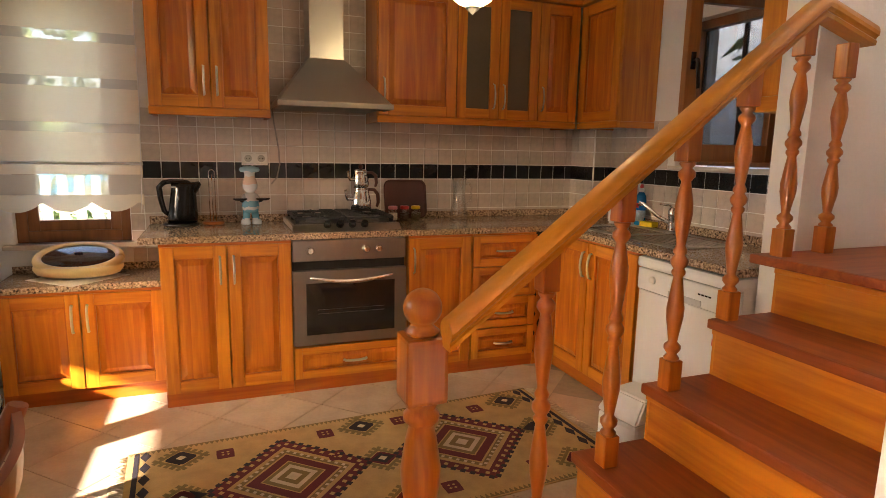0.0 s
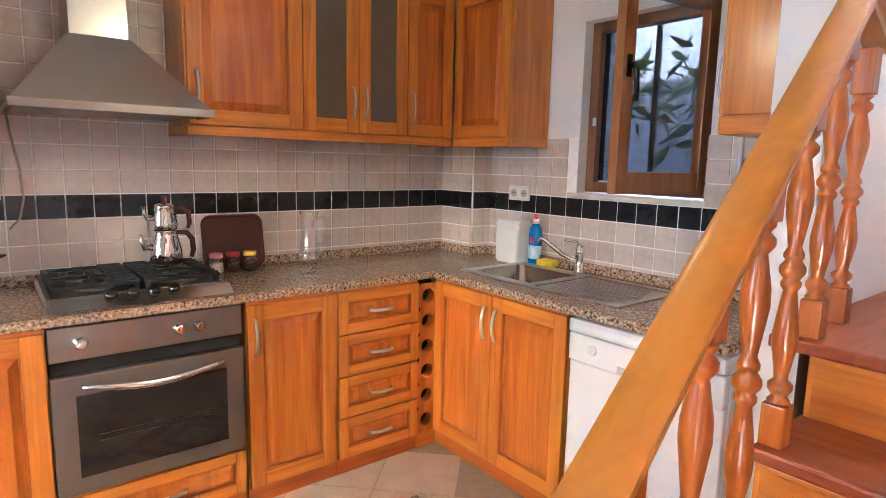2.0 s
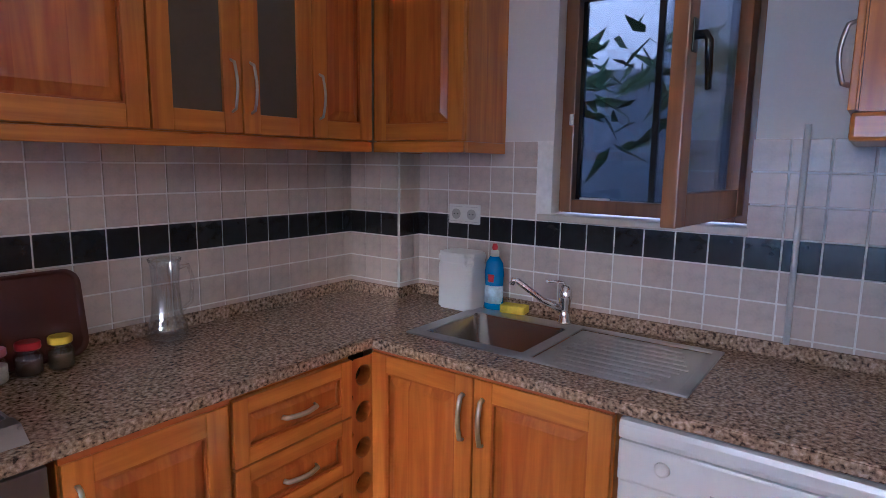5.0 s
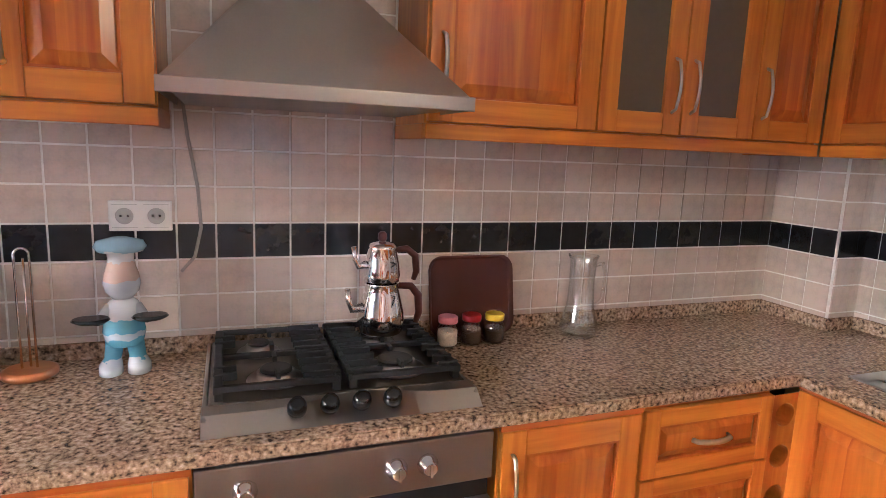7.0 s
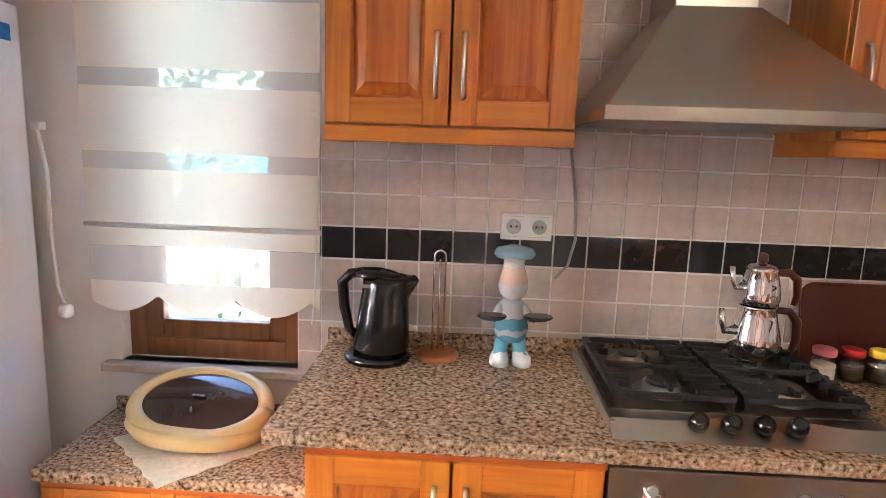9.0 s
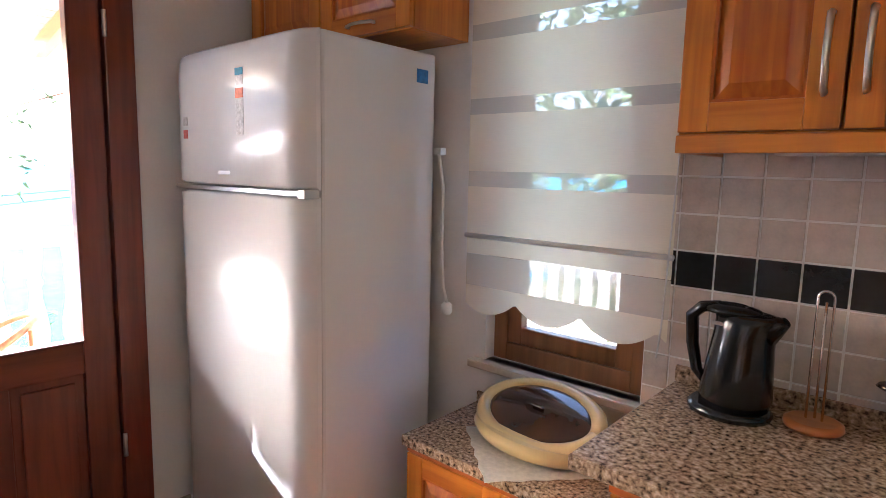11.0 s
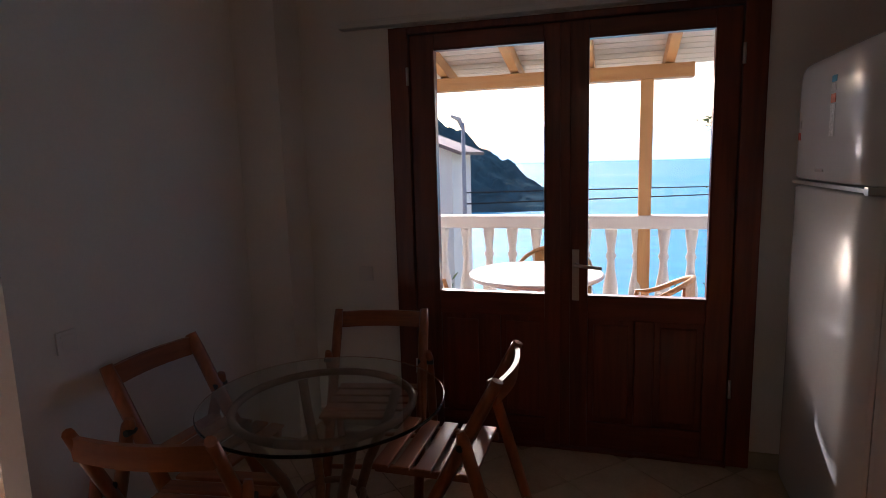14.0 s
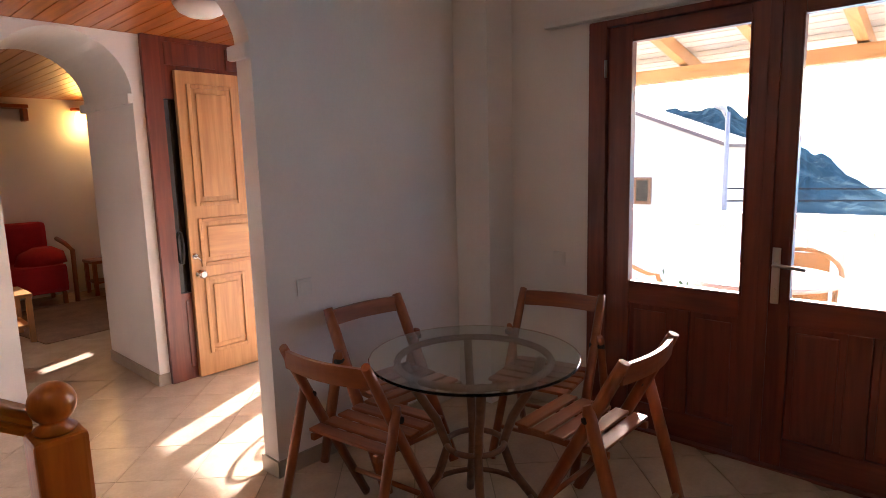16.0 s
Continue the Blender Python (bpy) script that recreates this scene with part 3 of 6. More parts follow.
for x0, x1, y0, y1, name in ((1.0, 1.28, 4.02, 4.05, "under_cabinet_light"), (3.52, 3.56, 3.50, 3.80, "under_cabinet_light")):
    single(name, boxes((x0, x1, y0, y1 + 0.03, 1.512, 1.5505), bevel=0.006), WHITE_PLASTIC, "slim white strip lamp, unlit, under a wall cabinet", "lamp")

# ---- oven, hob, hood ----
oven = thing("oven", "built-in brushed steel oven with dark window", "oven", pose(1.513, FRONT, 0))
part("body", boxes((0.004, 0.63, 0.012, 0.55, 0.27, 0.862)), DARK, oven)
part("control_panel", boxes((0.002, 0.634, -0.018, 0.01, 0.745, 0.86), bevel=0.004), OVEN_STEEL, oven)
for x in (0.095, 0.405, 0.475):
    k = part("knob", lathe(bmesh.new(), [(0.024, 0), (0.024, 0.006), (0.019, 0.010), (0.017, 0.026), (0.013, 0.03)], 20, (x, -0.018, 0.805), Matrix.Rotation(radians(90), 3, "X")), CHROME, oven)
    part("pointer", boxes((x - 0.003, x + 0.003, -0.052, -0.046, 0.79, 0.82), bevel=0.001), CHROME, k)
od = part("oven_door", boxes((0.0, 0.636, -0.03, 0.008, 0.275, 0.695), bevel=0.006), OVEN_STEEL, oven)
part("window", boxes((0.07, 0.566, -0.0325, -0.029, 0.335, 0.625), bevel=0.001), OVEN_GLASS, od, "dark glass oven window")
part("rack", boxes((0.13, 0.506, -0.0335, -0.0328, 0.452, 0.455), (0.13, 0.506, -0.0335, -0.0328, 0.475, 0.477)), OVEN_STEEL, od)
bm = bmesh.new()
tube(bm, [(0.09, -0.03, 0.66), (0.09, -0.05, 0.662)] + [(0.09 + 0.456 * k / 12, -0.062 - 0.018 * math.sin(math.pi * k / 12), 0.664 - 0.026 * math.sin(math.pi * k / 12)) for k in range(13)] + [(0.546, -0.05, 0.662), (0.546, -0.03, 0.66)],
     [0.006, 0.007] + [0.007 + 0.007 * math.sin(math.pi * k / 12) for k in range(13)] + [0.007, 0.006], 10, 0.7)
part("handle", bm, CHROME, od, "bowed chrome handle")
part("vent", boxes((0.004, 0.63, -0.004, 0.012, 0.697, 0.743)), DARK, oven)
cab = thing("drawer_cabinet", "pine drawer under the oven", "cabinet", pose(1.513, FRONT, 0), "base cabinets")
part("body", boxes((0.001, 0.64, 0.0, 0.5, 0.075, 0.262)), PINE["z"], cab)
part("plinth", boxes((0, 0.645, 0.004, 0.02, 0.0, 0.074), bevel=0.002), PLINTH, cab)
d = panelled(cab, 0.004, 0.638, 0.082, 0.262, stile=0.042, field=1, name="drawer")
bow(d, 0.34, 0.172, long=0.13, flat=True)

BURNER = plain("burnt_steel", (0.42, 0.40, 0.38), 0.3, 1.0, vary=0.2, scale=20)
hob = thing("gas_hob", "black four-burner gas hob with steel front set in the granite worktop", "hob", pose(1.527, 3.60, 0.90))
def hob_front(k, n=24):
    s = k / n
    bump = 0.5 - 0.5 * math.cos(2 * math.pi * min(max((s - 0.22) / 0.66, 0), 1))
    return 0.608 * s, 0.012 + 0.045 * bump
bm = bmesh.new()
n = 24
for k in range(n):
    (xa, ya), (xb, yb) = hob_front(k), hob_front(k + 1)
    quad = [((xa, 0.0, 0.002), (xb, 0.0, 0.002), (xb, 0.03 + yb, 0.033), (xa, 0.03 + ya, 0.033))]
    va = [bm.verts.new(p) for p in quad[0]]
    bm.faces.new(va).smooth = True
    vb = [bm.verts.new(p) for p in ((xa, 0.03 + ya, 0.033), (xb, 0.03 + yb, 0.033), (xb, 0.09, 0.033), (xa, 0.09, 0.033))]
    bm.faces.new(vb)
box(bm, 0, 0.01, 0.03, 0.52, 0.001, 0.03, 0.003)
box(bm, 0.598, 0.608, 0.03, 0.52, 0.001, 0.03, 0.003)
box(bm, 0.01, 0.598, 0.51, 0.52, 0.001, 0.03, 0.003)
part("rim", bm, STEEL, hob, "swept brushed steel front rim")
part("plate", boxes((0.012, 0.596, 0.088, 0.51, 0.02, 0.036), bevel=0.004), plain("hob_plate", (0.13, 0.108, 0.088), 0.28, 0.9, vary=0.15, scale=8, fine=120), hob)
for i, x in enumerate((0.19, 0.26, 0.33, 0.40)):
    yk, zk = 0.038, 0.034
    part("knob", lathe(bmesh.new(), [(0.021, 0), (0.021, 0.012), (0.017, 0.026), (0.010, 0.028)], 18, (x, yk, zk - 0.006), Matrix.Rotation(radians(38), 3, "X")), BLACK, hob, "round black knob")
for x, y, r in ((0.13, 0.40, 0.034), (0.16, 0.20, 0.046), (0.44, 0.405, 0.042), (0.45, 0.20, 0.055)):
    bn = part("burner", lathe(bmesh.new(), [(r + 0.022, 0.036), (r + 0.018, 0.042), (r, 0.043), (r, 0.055), (r - 0.006, 0.058)], 24, (x, y, 0)), BURNER, hob)
    part("burner_cap", lathe(bmesh.new(), [(r * 0.8, 0.058), (r * 0.8, 0.064), (r * 0.7, 0.067)], 24, (x, y, 0)), IRON, bn)
for x0, x1, outer, inner in ((0.022, 0.298, 1, -1), (0.312, 0.588, -1, 1)):
    bm = bmesh.new()
    edge, mid = (x0, x1) if outer > 0 else (x1, x0)
    box(bm, min(edge, edge + 0.02 * outer), max(edge, edge + 0.02 * outer), 0.095, 0.505, 0.052, 0.07, 0.004)
    box(bm, min(mid, mid - 0.014 * outer), max(mid, mid - 0.014 * outer), 0.1, 0.50, 0.056, 0.072, 0.003)
    for y in (0.102, 0.30, 0.498):
        box(bm, x0 + 0.006, x1 - 0.006, y - 0.007, y + 0.007, 0.056, 0.07, 0.003)
    for k in range(9):
        y = 0.122 + 0.045 * k
        box(bm, min(mid, mid - 0.085 * outer), max(mid, mid - 0.085 * outer), y - 0.005, y + 0.005, 0.06, 0.077, 0.002)
        if k in (1, 2, 6, 7) or outer < 0:
            box(bm, min(edge, edge + 0.05 * outer), max(edge, edge + 0.05 * outer), y - 0.006, y + 0.006, 0.056, 0.074, 0.002)
    for y in (0.205, 0.40):
        cx = (x0 + x1) / 2
        for dy in (-0.075, 0.035):
            box(bm, cx - 0.005, cx + 0.005, y + dy, y + dy + 0.04, 0.062, 0.077, 0.002)
    for x in (x0 + 0.012, x1 - 0.012):
        for y in (0.11, 0.30, 0.49):
            box(bm, x - 0.009, x + 0.009, y - 0.012, y + 0.012, 0.036, 0.058, 0.002)
    part("grate", bm, IRON, hob, "black cast-iron pan support with comb-like fingers")

hood = thing("cooker_hood", "brushed steel chimney cooker hood above the hob", "cooker hood", pose(1.468, 3.645, 0))
bm = bmesh.new()
base = [(0.0, 0.0), (0.628, 0.0), (0.628, 0.515), (0.0, 0.515)]
neck = [(0.205, 0.29), (0.418, 0.29), (0.418, 0.515), (0.205, 0.515)]
rings = [[bm.verts.new((x, y, z)) for x, y in o] for o, z in ((base, 1.572), (base, 1.594), (neck, 1.862))]
for a, b in zip(rings, rings[1:]):
    for k in range(4):
        bm.faces.new((a[k], a[(k + 1) % 4], b[(k + 1) % 4], b[k]))
bm.faces.new(rings[2])
bmesh.ops.bevel(bm, geom=bm.edges[:], offset=0.003, segments=1, affect="EDGES")
part("canopy", bm, STEEL, hood)
part("lip", boxes((-0.002, 0.63, -0.003, 0.012, 1.57, 1.6), bevel=0.002), OVEN_STEEL, hood, "darker polished front lip")
part("filter", boxes((0.02, 0.608, 0.02, 0.5, 1.575, 1.582), bevel=0.002), OVEN_STEEL, hood)
part("chimney", boxes((0.212, 0.411, 0.30, 0.515, 1.8625, 2.549), bevel=0.003), STEEL, hood)

# ---- sink ----
sink = thing("sink", "stainless steel inset sink with ribbed drainer", "sink", pose(3.215, 3.51, 0.90, 0, 0, -90))
bm = bmesh.new()
L, W, r = 0.915, 0.45, 0.05
box(bm, 0, 0.05, 0, W, 0.0, 0.006, 0.002)
box(bm, 0.42, L, 0, 0.03, 0.0, 0.006, 0.002)
box(bm, 0.05, 0.42, 0, 0.05, 0.0, 0.006, 0.002)
box(bm, 0.05, 0.42, 0.38, W, 0.0, 0.006, 0.002)
box(bm, 0.42, 0.46, 0.03, W, 0.0, 0.006, 0.002)
box(bm, 0.46, L, 0.42, W, 0.0, 0.006, 0.002)
box(bm, L - 0.03, L, 0.03, 0.42, 0.0, 0.006, 0.002)
part("rim", bm, STEEL, sink)
bm = bmesh.new()
def rounded(x0, x1, y0, y1, r, n=5):
    pts = []
    for cx, cy, a in ((x1 - r, y1 - r, 0), (x0 + r, y1 - r, 90), (x0 + r, y0 + r, 180), (x1 - r, y0 + r, 270)):
        pts += [(cx + r * math.cos(radians(a + 90 * k / n)), cy + r * math.sin(radians(a + 90 * k / n))) for k in range(n + 1)]
    return pts
rings = [[bm.verts.new((x, y, z)) for x, y in rounded(0.05 + s, 0.42 - s, 0.05 + s, 0.38 - s, rr)] for s, rr, z in ((-0.003, 0.04, 0.0055), (0.004, 0.045, -0.006), (0.02, 0.06, -0.13), (0.045, 0.06, -0.15))]
for a, b in zip(rings, rings[1:]):
    for k in range(len(a)):
        bm.faces.new((a[k], a[(k + 1) % len(a)], b[(k + 1) % len(a)], b[k])).smooth = True
bm.faces.new(rings[-1])
# Darker copy of the rim's steel, so the basin's inner shade is in the colour.
part("basin", bm, plain("basin_shade_steel", (0.46, 0.44, 0.41), 0.24, 1.0, vary=0.08, scale=4, fine=160), sink, "deep satin steel basin, its steel darkened for the shade inside")
drainer = part("drainer", boxes((0.46, L - 0.03, 0.03, 0.42, -0.006, -0.002)), STEEL, sink)
for k in range(9):
    part("rib", boxes((0.475 + 0.012 * abs(k - 4), L - 0.05 - 0.014 * abs(k - 4), 0.05 + 0.04 * k, 0.064 + 0.04 * k, -0.003, 0.003), bevel=0.003), STEEL, drainer)
part("drain", lathe(bmesh.new(), [(0.035, -0.152), (0.035, -0.147), (0.012, -0.146)], 20, (0.235, 0.215, 0)), CHROME, sink)
tap = thing("tap", "chrome single-lever kitchen tap behind the sink", "tap", pose(3.655, 3.13, 0.906))
part("column", lathe(bmesh.new(), [(0.027, 0), (0.027, 0.008), (0.021, 0.014), (0.02, 0.07), (0.024, 0.085), (0.024, 0.125), (0.014, 0.14)], 20), CHROME, tap)
part("spout", tube(bmesh.new(), [(0, 0, 0.045), (-0.05, 0.065, 0.085), (-0.105, 0.14, 0.155), (-0.112, 0.152, 0.158), (-0.114, 0.156, 0.14)], [0.014, 0.012, 0.011, 0.011, 0.012], 10), CHROME, tap)
part("lever", tube(bmesh.new(), [(0, 0, 0.135), (-0.01, 0.01, 0.152), (-0.06, 0.045, 0.158)], [0.012, 0.010, 0.008], 10, 0.6), CHROME, tap)

# ---- dishwasher and refrigerator ----
dw = thing("dishwasher", "white freestanding dishwasher under the granite worktop", "dishwasher", pose(3.115, 2.725, 0, 0, 0, -90))
part("body", boxes((0, 0.598, 0.03, 0.6, 0.02, 0.85), bevel=0.004), WHITE, dw)
part("door", boxes((0, 0.598, 0.0, 0.029, 0.10, 0.69), bevel=0.006), WHITE, dw)
part("plinth", boxes((0.01, 0.588, 0.04, 0.05, 0.0, 0.098)), WHITE, dw)
cp = part("control_panel", boxes((0, 0.598, -0.012, 0.029, 0.693, 0.80), bevel=0.008), WHITE, dw)
part("lid", boxes((-0.002, 0.60, -0.02, 0.6, 0.803, 0.858), bevel=0.016), WHITE, dw)
part("grip", boxes((0.22, 0.42, -0.016, -0.011, 0.697, 0.725), bevel=0.002), plain("grey_plastic", (0.5, 0.5, 0.5), 0.4), cp, "grey recessed grip")
for x in (0.11, 0.53):
    part("dial", lathe(bmesh.new(), [(0.019, 0), (0.017, 0.008), (0.012, 0.009)], 18, (x, -0.012, 0.752), Matrix.Rotation(radians(90), 3, "X")), WHITE_PLASTIC, cp)
part("buttons", boxes(*[(0.40 + 0.02 * k, 0.413 + 0.02 * k, -0.014, -0.0115, 0.75, 0.757) for k in range(4)]), BLACK, cp)
part("sticker", boxes((0.487, 0.553, -0.0015, 0.0, 0.575, 0.635)), plain("grey_print", (0.42, 0.40, 0.40), 0.5, vary=0.5, scale=90), dw, "grey and red energy label")
part("sticker", boxes((0.487, 0.553, -0.0015, 0.0, 0.545, 0.574)), plain("red_print", (0.55, 0.12, 0.10), 0.5, vary=0.2, scale=90), dw, "red strip of the label")

fridge = thing("refrigerator", "white two-door refrigerator with rounded front", "refrigerator", pose(-0.895, 3.545, 0))
FW = 0.805
part("cabinet", boxes((0.0, FW, 0.06, 0.55, 0.03, 1.858), bevel=0.012), WHITE, fridge)
part("feet", boxes((0.03, FW - 0.03, 0.09, 0.5, 0.0, 0.03)), BLACK, fridge)


def bowed_front(z0, z1, round_top):
    bm = bmesh.new()
    n, rows = 20, [(z0, 0.0), (z0 + 0.012, 1.0)] + ([(z1 - 0.11, 1.0), (z1 - 0.07, 0.96), (z1 - 0.035, 0.82), (z1 - 0.012, 0.55), (z1, 0.1)] if round_top else [(z1 - 0.012, 1.0), (z1, 0.0)])
    rings = []
    for z, f in rows:
        ring = []
        for k in range(n + 1):
            s = k / n
            edge = (1 - abs(2 * s - 1) ** 8) ** 0.5
            ring.append(bm.verts.new((FW * s, 0.055 - (0.012 + 0.055 * edge) * (0.55 + 0.45 * f) + 0.006 * (1 - f), z)))
        rings.append(ring)
    for a, b in zip(rings, rings[1:]):
        for k in range(n):
            bm.faces.new((a[k], a[k + 1], b[k + 1], b[k])).smooth = True
    for ring in (rings[0], rings[-1]):
        ends = [bm.verts.new((FW, 0.058, ring[0].co.z)), bm.verts.new((0, 0.058, ring[0].co.z))]
        bm.faces.new(ring + ends)
    for k in (0, n):
        col = [r[k] for r in rings]
        x = col[0].co.x
        bm.faces.new(col + [bm.verts.new((x, 0.058, rows[-1][0])), bm.verts.new((x, 0.058, rows[0][0]))])
    return bm


lower = part("door", bowed_front(0.07, 1.375, False), WHITE, fridge)
upper = part("freezer_door", bowed_front(1.395, 1.856, True), WHITE, fridge)
part("trim", boxes((0.0, FW, 0.0, 0.05, 1.378, 1.392)), NICKEL, fridge, "thin metal trim between the doors")
for x, z, c, w, h in ((0.10, 1.60, (0.5, 0.48, 0.47), 0.03, 0.03), (0.10, 1.555, (0.55, 0.1, 0.08), 0.03, 0.03)):
    part("sticker", boxes((x, x + w, -0.014, -0.012, z, z + h)), plain("label_print", c, 0.5, vary=0.3, scale=120), upper)
for z, h, c in ((1.745, 0.022, (0.05, 0.30, 0.55)), (1.715, 0.026, (0.7, 0.7, 0.7)), (1.675, 0.03, (0.65, 0.16, 0.08)), (1.56, 0.11, (0.72, 0.72, 0.72))):
    part("energy_label", boxes((0.46, 0.505, -0.0138, -0.0120, z, z + h)), plain("label_print", c, 0.5, vary=0.3, scale=120), upper)
part("badge", boxes((0.34, 0.42, -0.0142, -0.0122, 1.435, 1.445)), NICKEL, upper)
part("sticker", boxes((FW - 0.001, FW + 0.001, 0.455, 0.51, 1.755, 1.80)), plain("blue_print", (0.02, 0.16, 0.42), 0.4, vary=0.3, scale=60), fridge, "small blue label")
part("hinge", boxes((FW - 0.03, FW + 0.004, -0.004, 0.05, 1.372, 1.398), bevel=0.003), NICKEL, fridge)
cord = [(-0.05, 4.075, 1.52), (-0.04, 4.09, 1.4), (-0.05, 4.10, 1.2), (-0.04, 4.10, 1.05), (-0.02, 4.10, 0.99)]
plug = thing("power_cord", "white power cord with plug hanging behind the refrigerator", "cord")
part("cable", tube(bmesh.new(), cord, 0.006, 8), WHITE_PLASTIC, plug)
part("plug", lathe(bmesh.new(), [(0.012, 0), (0.021, 0.012), (0.021, 0.035), (0.012, 0.045)], 14, (-0.02, 4.10, 0.95)), WHITE_PLASTIC, plug)
part("hook", boxes((-0.068, -0.038, 4.07, 4.10, 1.515, 1.54), bevel=0.004), WHITE_PLASTIC, plug)

# ---- terrace double door ----
def leaf(name, y0, y1, g0, g1, label, m_side):
    d = tagged(part(name, boxes((WEST - 0.05, WEST - 0.005, y0, g0, 0.012, 2.152), (WEST - 0.05, WEST - 0.005, g1, y1, 0.012, 2.152), bevel=0.004), RED["z"]), label, "door", kind="structure")
    part("rail", boxes((WEST - 0.049, WEST - 0.006, g0, g1, 2.066, 2.151), (WEST - 0.049, WEST - 0.006, g0, g1, 0.70, 0.825), (WEST - 0.049, WEST - 0.006, g0, g1, 0.013, 0.15), bevel=0.004), RED["y"], d)
    part("pane", boxes((WEST - 0.03, WEST - 0.024, g0, g1, 0.825, 2.066)), CLEAR, d, "clear glass pane").visible_shadow = False
    mid = (g0 + g1) / 2
    part("muntin", boxes((WEST - 0.048, WEST - 0.007, mid - 0.045, mid + 0.045, 0.15, 0.70), bevel=0.004), RED["z"], d)
    for a, b in ((g0, mid - 0.045), (mid + 0.045, g1)):
        part("panel", boxes((WEST - 0.04, WEST - 0.02, a, b, 0.15, 0.70), (WEST - 0.03, WEST - 0.0125, a + 0.03, b - 0.03, 0.18, 0.67), bevel=0.006), RED["z"], d)
    part("bead", boxes((WEST - 0.012, WEST + 0.002, g0 - 0.012, g0, 0.815, 2.076), (WEST - 0.012, WEST + 0.002, g1, g1 + 0.012, 0.815, 2.076),
                       (WEST - 0.012, WEST + 0.002, g0, g1, 0.813, 0.825), (WEST - 0.012, WEST + 0.002, g0, g1, 2.066, 2.078), bevel=0.002), RED["z"], d)
    return d


structure("threshold", boxes((WEST - 0.13, WEST + 0.03, 1.782, 3.348, -0.05, 0.0115), bevel=0.003), RED["y"], "dark red wooden threshold under the terrace doors", "threshold")
door_1 = leaf("door_1", 1.785, 2.574, 1.917, 2.473, "closed dark red wooden terrace door with tall glass", 1)
door_2 = leaf("door_2", 2.578, 3.345, 2.687, 3.236, "closed dark red wooden terrace door with tall glass and lever handle", 1)
structure("door_frame", boxes((WEST - 0.12, WEST + 0.02, 1.68, 1.782, 0, 2.19), (WEST - 0.12, WEST + 0.02, 3.348, 3.45, 0, 2.19), (WEST - 0.12, WEST + 0.018, 1.782, 3.348, 2.155, 2.19), (WEST - 0.075, WEST - 0.052, 1.7825, 1.80, 0.0, 2.154), (WEST - 0.075, WEST - 0.052, 3.33, 3.3475, 0.0, 2.154), (WEST - 0.075, WEST - 0.052, 1.80, 3.33, 2.135, 2.154), bevel=0.006), RED["z"], "dark red wooden frame of the terrace doors", "door frame")
part("astragal", boxes((WEST - 0.005, WEST + 0.012, 2.552, 2.602, 0.015, 2.147), bevel=0.004), RED["z"], door_2)
hp = part("handle_plate", boxes((WEST + 0.0125, WEST + 0.018, 2.612, 2.647, 0.80, 1.06), bevel=0.004), NICKEL, door_2, "satin metal backplate")
part("lever", tube(bmesh.new(), [(WEST + 0.018, 2.629, 0.985), (WEST + 0.06, 2.629, 0.985), (WEST + 0.066, 2.652, 0.985), (WEST + 0.066, 2.757, 0.975)], 0.009, 10), NICKEL, hp)
part("cylinder", lathe(bmesh.new(), [(0.008, 0), (0.008, 0.012)], 12, (WEST + 0.018, 2.629, 0.865), Matrix.Rotation(radians(90), 3, "Y")), NICKEL, hp)
for y in (1.78, 3.35):
    for z in (0.35, 1.9):
        part("hinge", lathe(bmesh.new(), [(0.008, 0), (0.008, 0.09)], 10, (WEST + 0.022, y, z)), NICKEL, door_1 if y < 2 else door_2)
single("curtain_rail", boxes((WEST, WEST + 0.06, 1.42, 3.5, 2.20, 2.225), (WEST, WEST + 0.052, 1.43, 3.49, 2.225, 2.237), bevel=0.004), WHITE_PLASTIC, "white double curtain rail above the terrace doors", "curtain rail")

# ---- window over the low worktop, with its blind ----
win = tagged(part("window_1", boxes((0.11, 0.165, 4.215, 4.275, 0.80, 2.18), (0.625, 0.68, 4.215, 4.275, 0.80, 2.18), (0.165, 0.625, 4.215, 4.275, 0.80, 0.865), (0.165, 0.625, 4.215, 4.275, 2.12, 2.18), bevel=0.005), BROWN), "brown wooden window with clear glass behind a blind", "window", kind="structure")
part("sash", boxes((0.165, 0.22, 4.222, 4.262, 0.865, 2.12), (0.57, 0.625, 4.222, 4.262, 0.865, 2.12), (0.22, 0.57, 4.222, 4.262, 0.865, 0.925), (0.22, 0.57, 4.222, 4.262, 2.06, 2.12), bevel=0.005), BROWN, win)
part("pane", boxes((0.22, 0.57, 4.24, 4.245, 0.925, 2.06)), CLEAR, win).visible_shadow = False
part("sill", boxes((0.06, 0.73, 4.125, 4.215, 0.772, 0.80), bevel=0.006), plain("marble_sill", (0.56, 0.47, 0.38), 0.3, vary=0.15, scale=12), win, "beige marble window sill")
blind = thing("roller_blind", "cream striped day-and-night blind with scalloped hem, lowered", "blind", pose(0.062, 4.105, 0))
BW = 0.703


def strip(z0, z1, mat, name):
    bm = bmesh.new()
    n = 24
    cols = [[bm.verts.new((BW * k / n, 0.002 * math.sin(9 * k / n + z * 3), z)) for z in (z0, z1)] for k in range(n + 1)]
    for a, b in zip(cols, cols[1:]):
        bm.faces.new((a[0], b[0], b[1], a[1])).smooth = True
    part(name, bm, mat, blind)


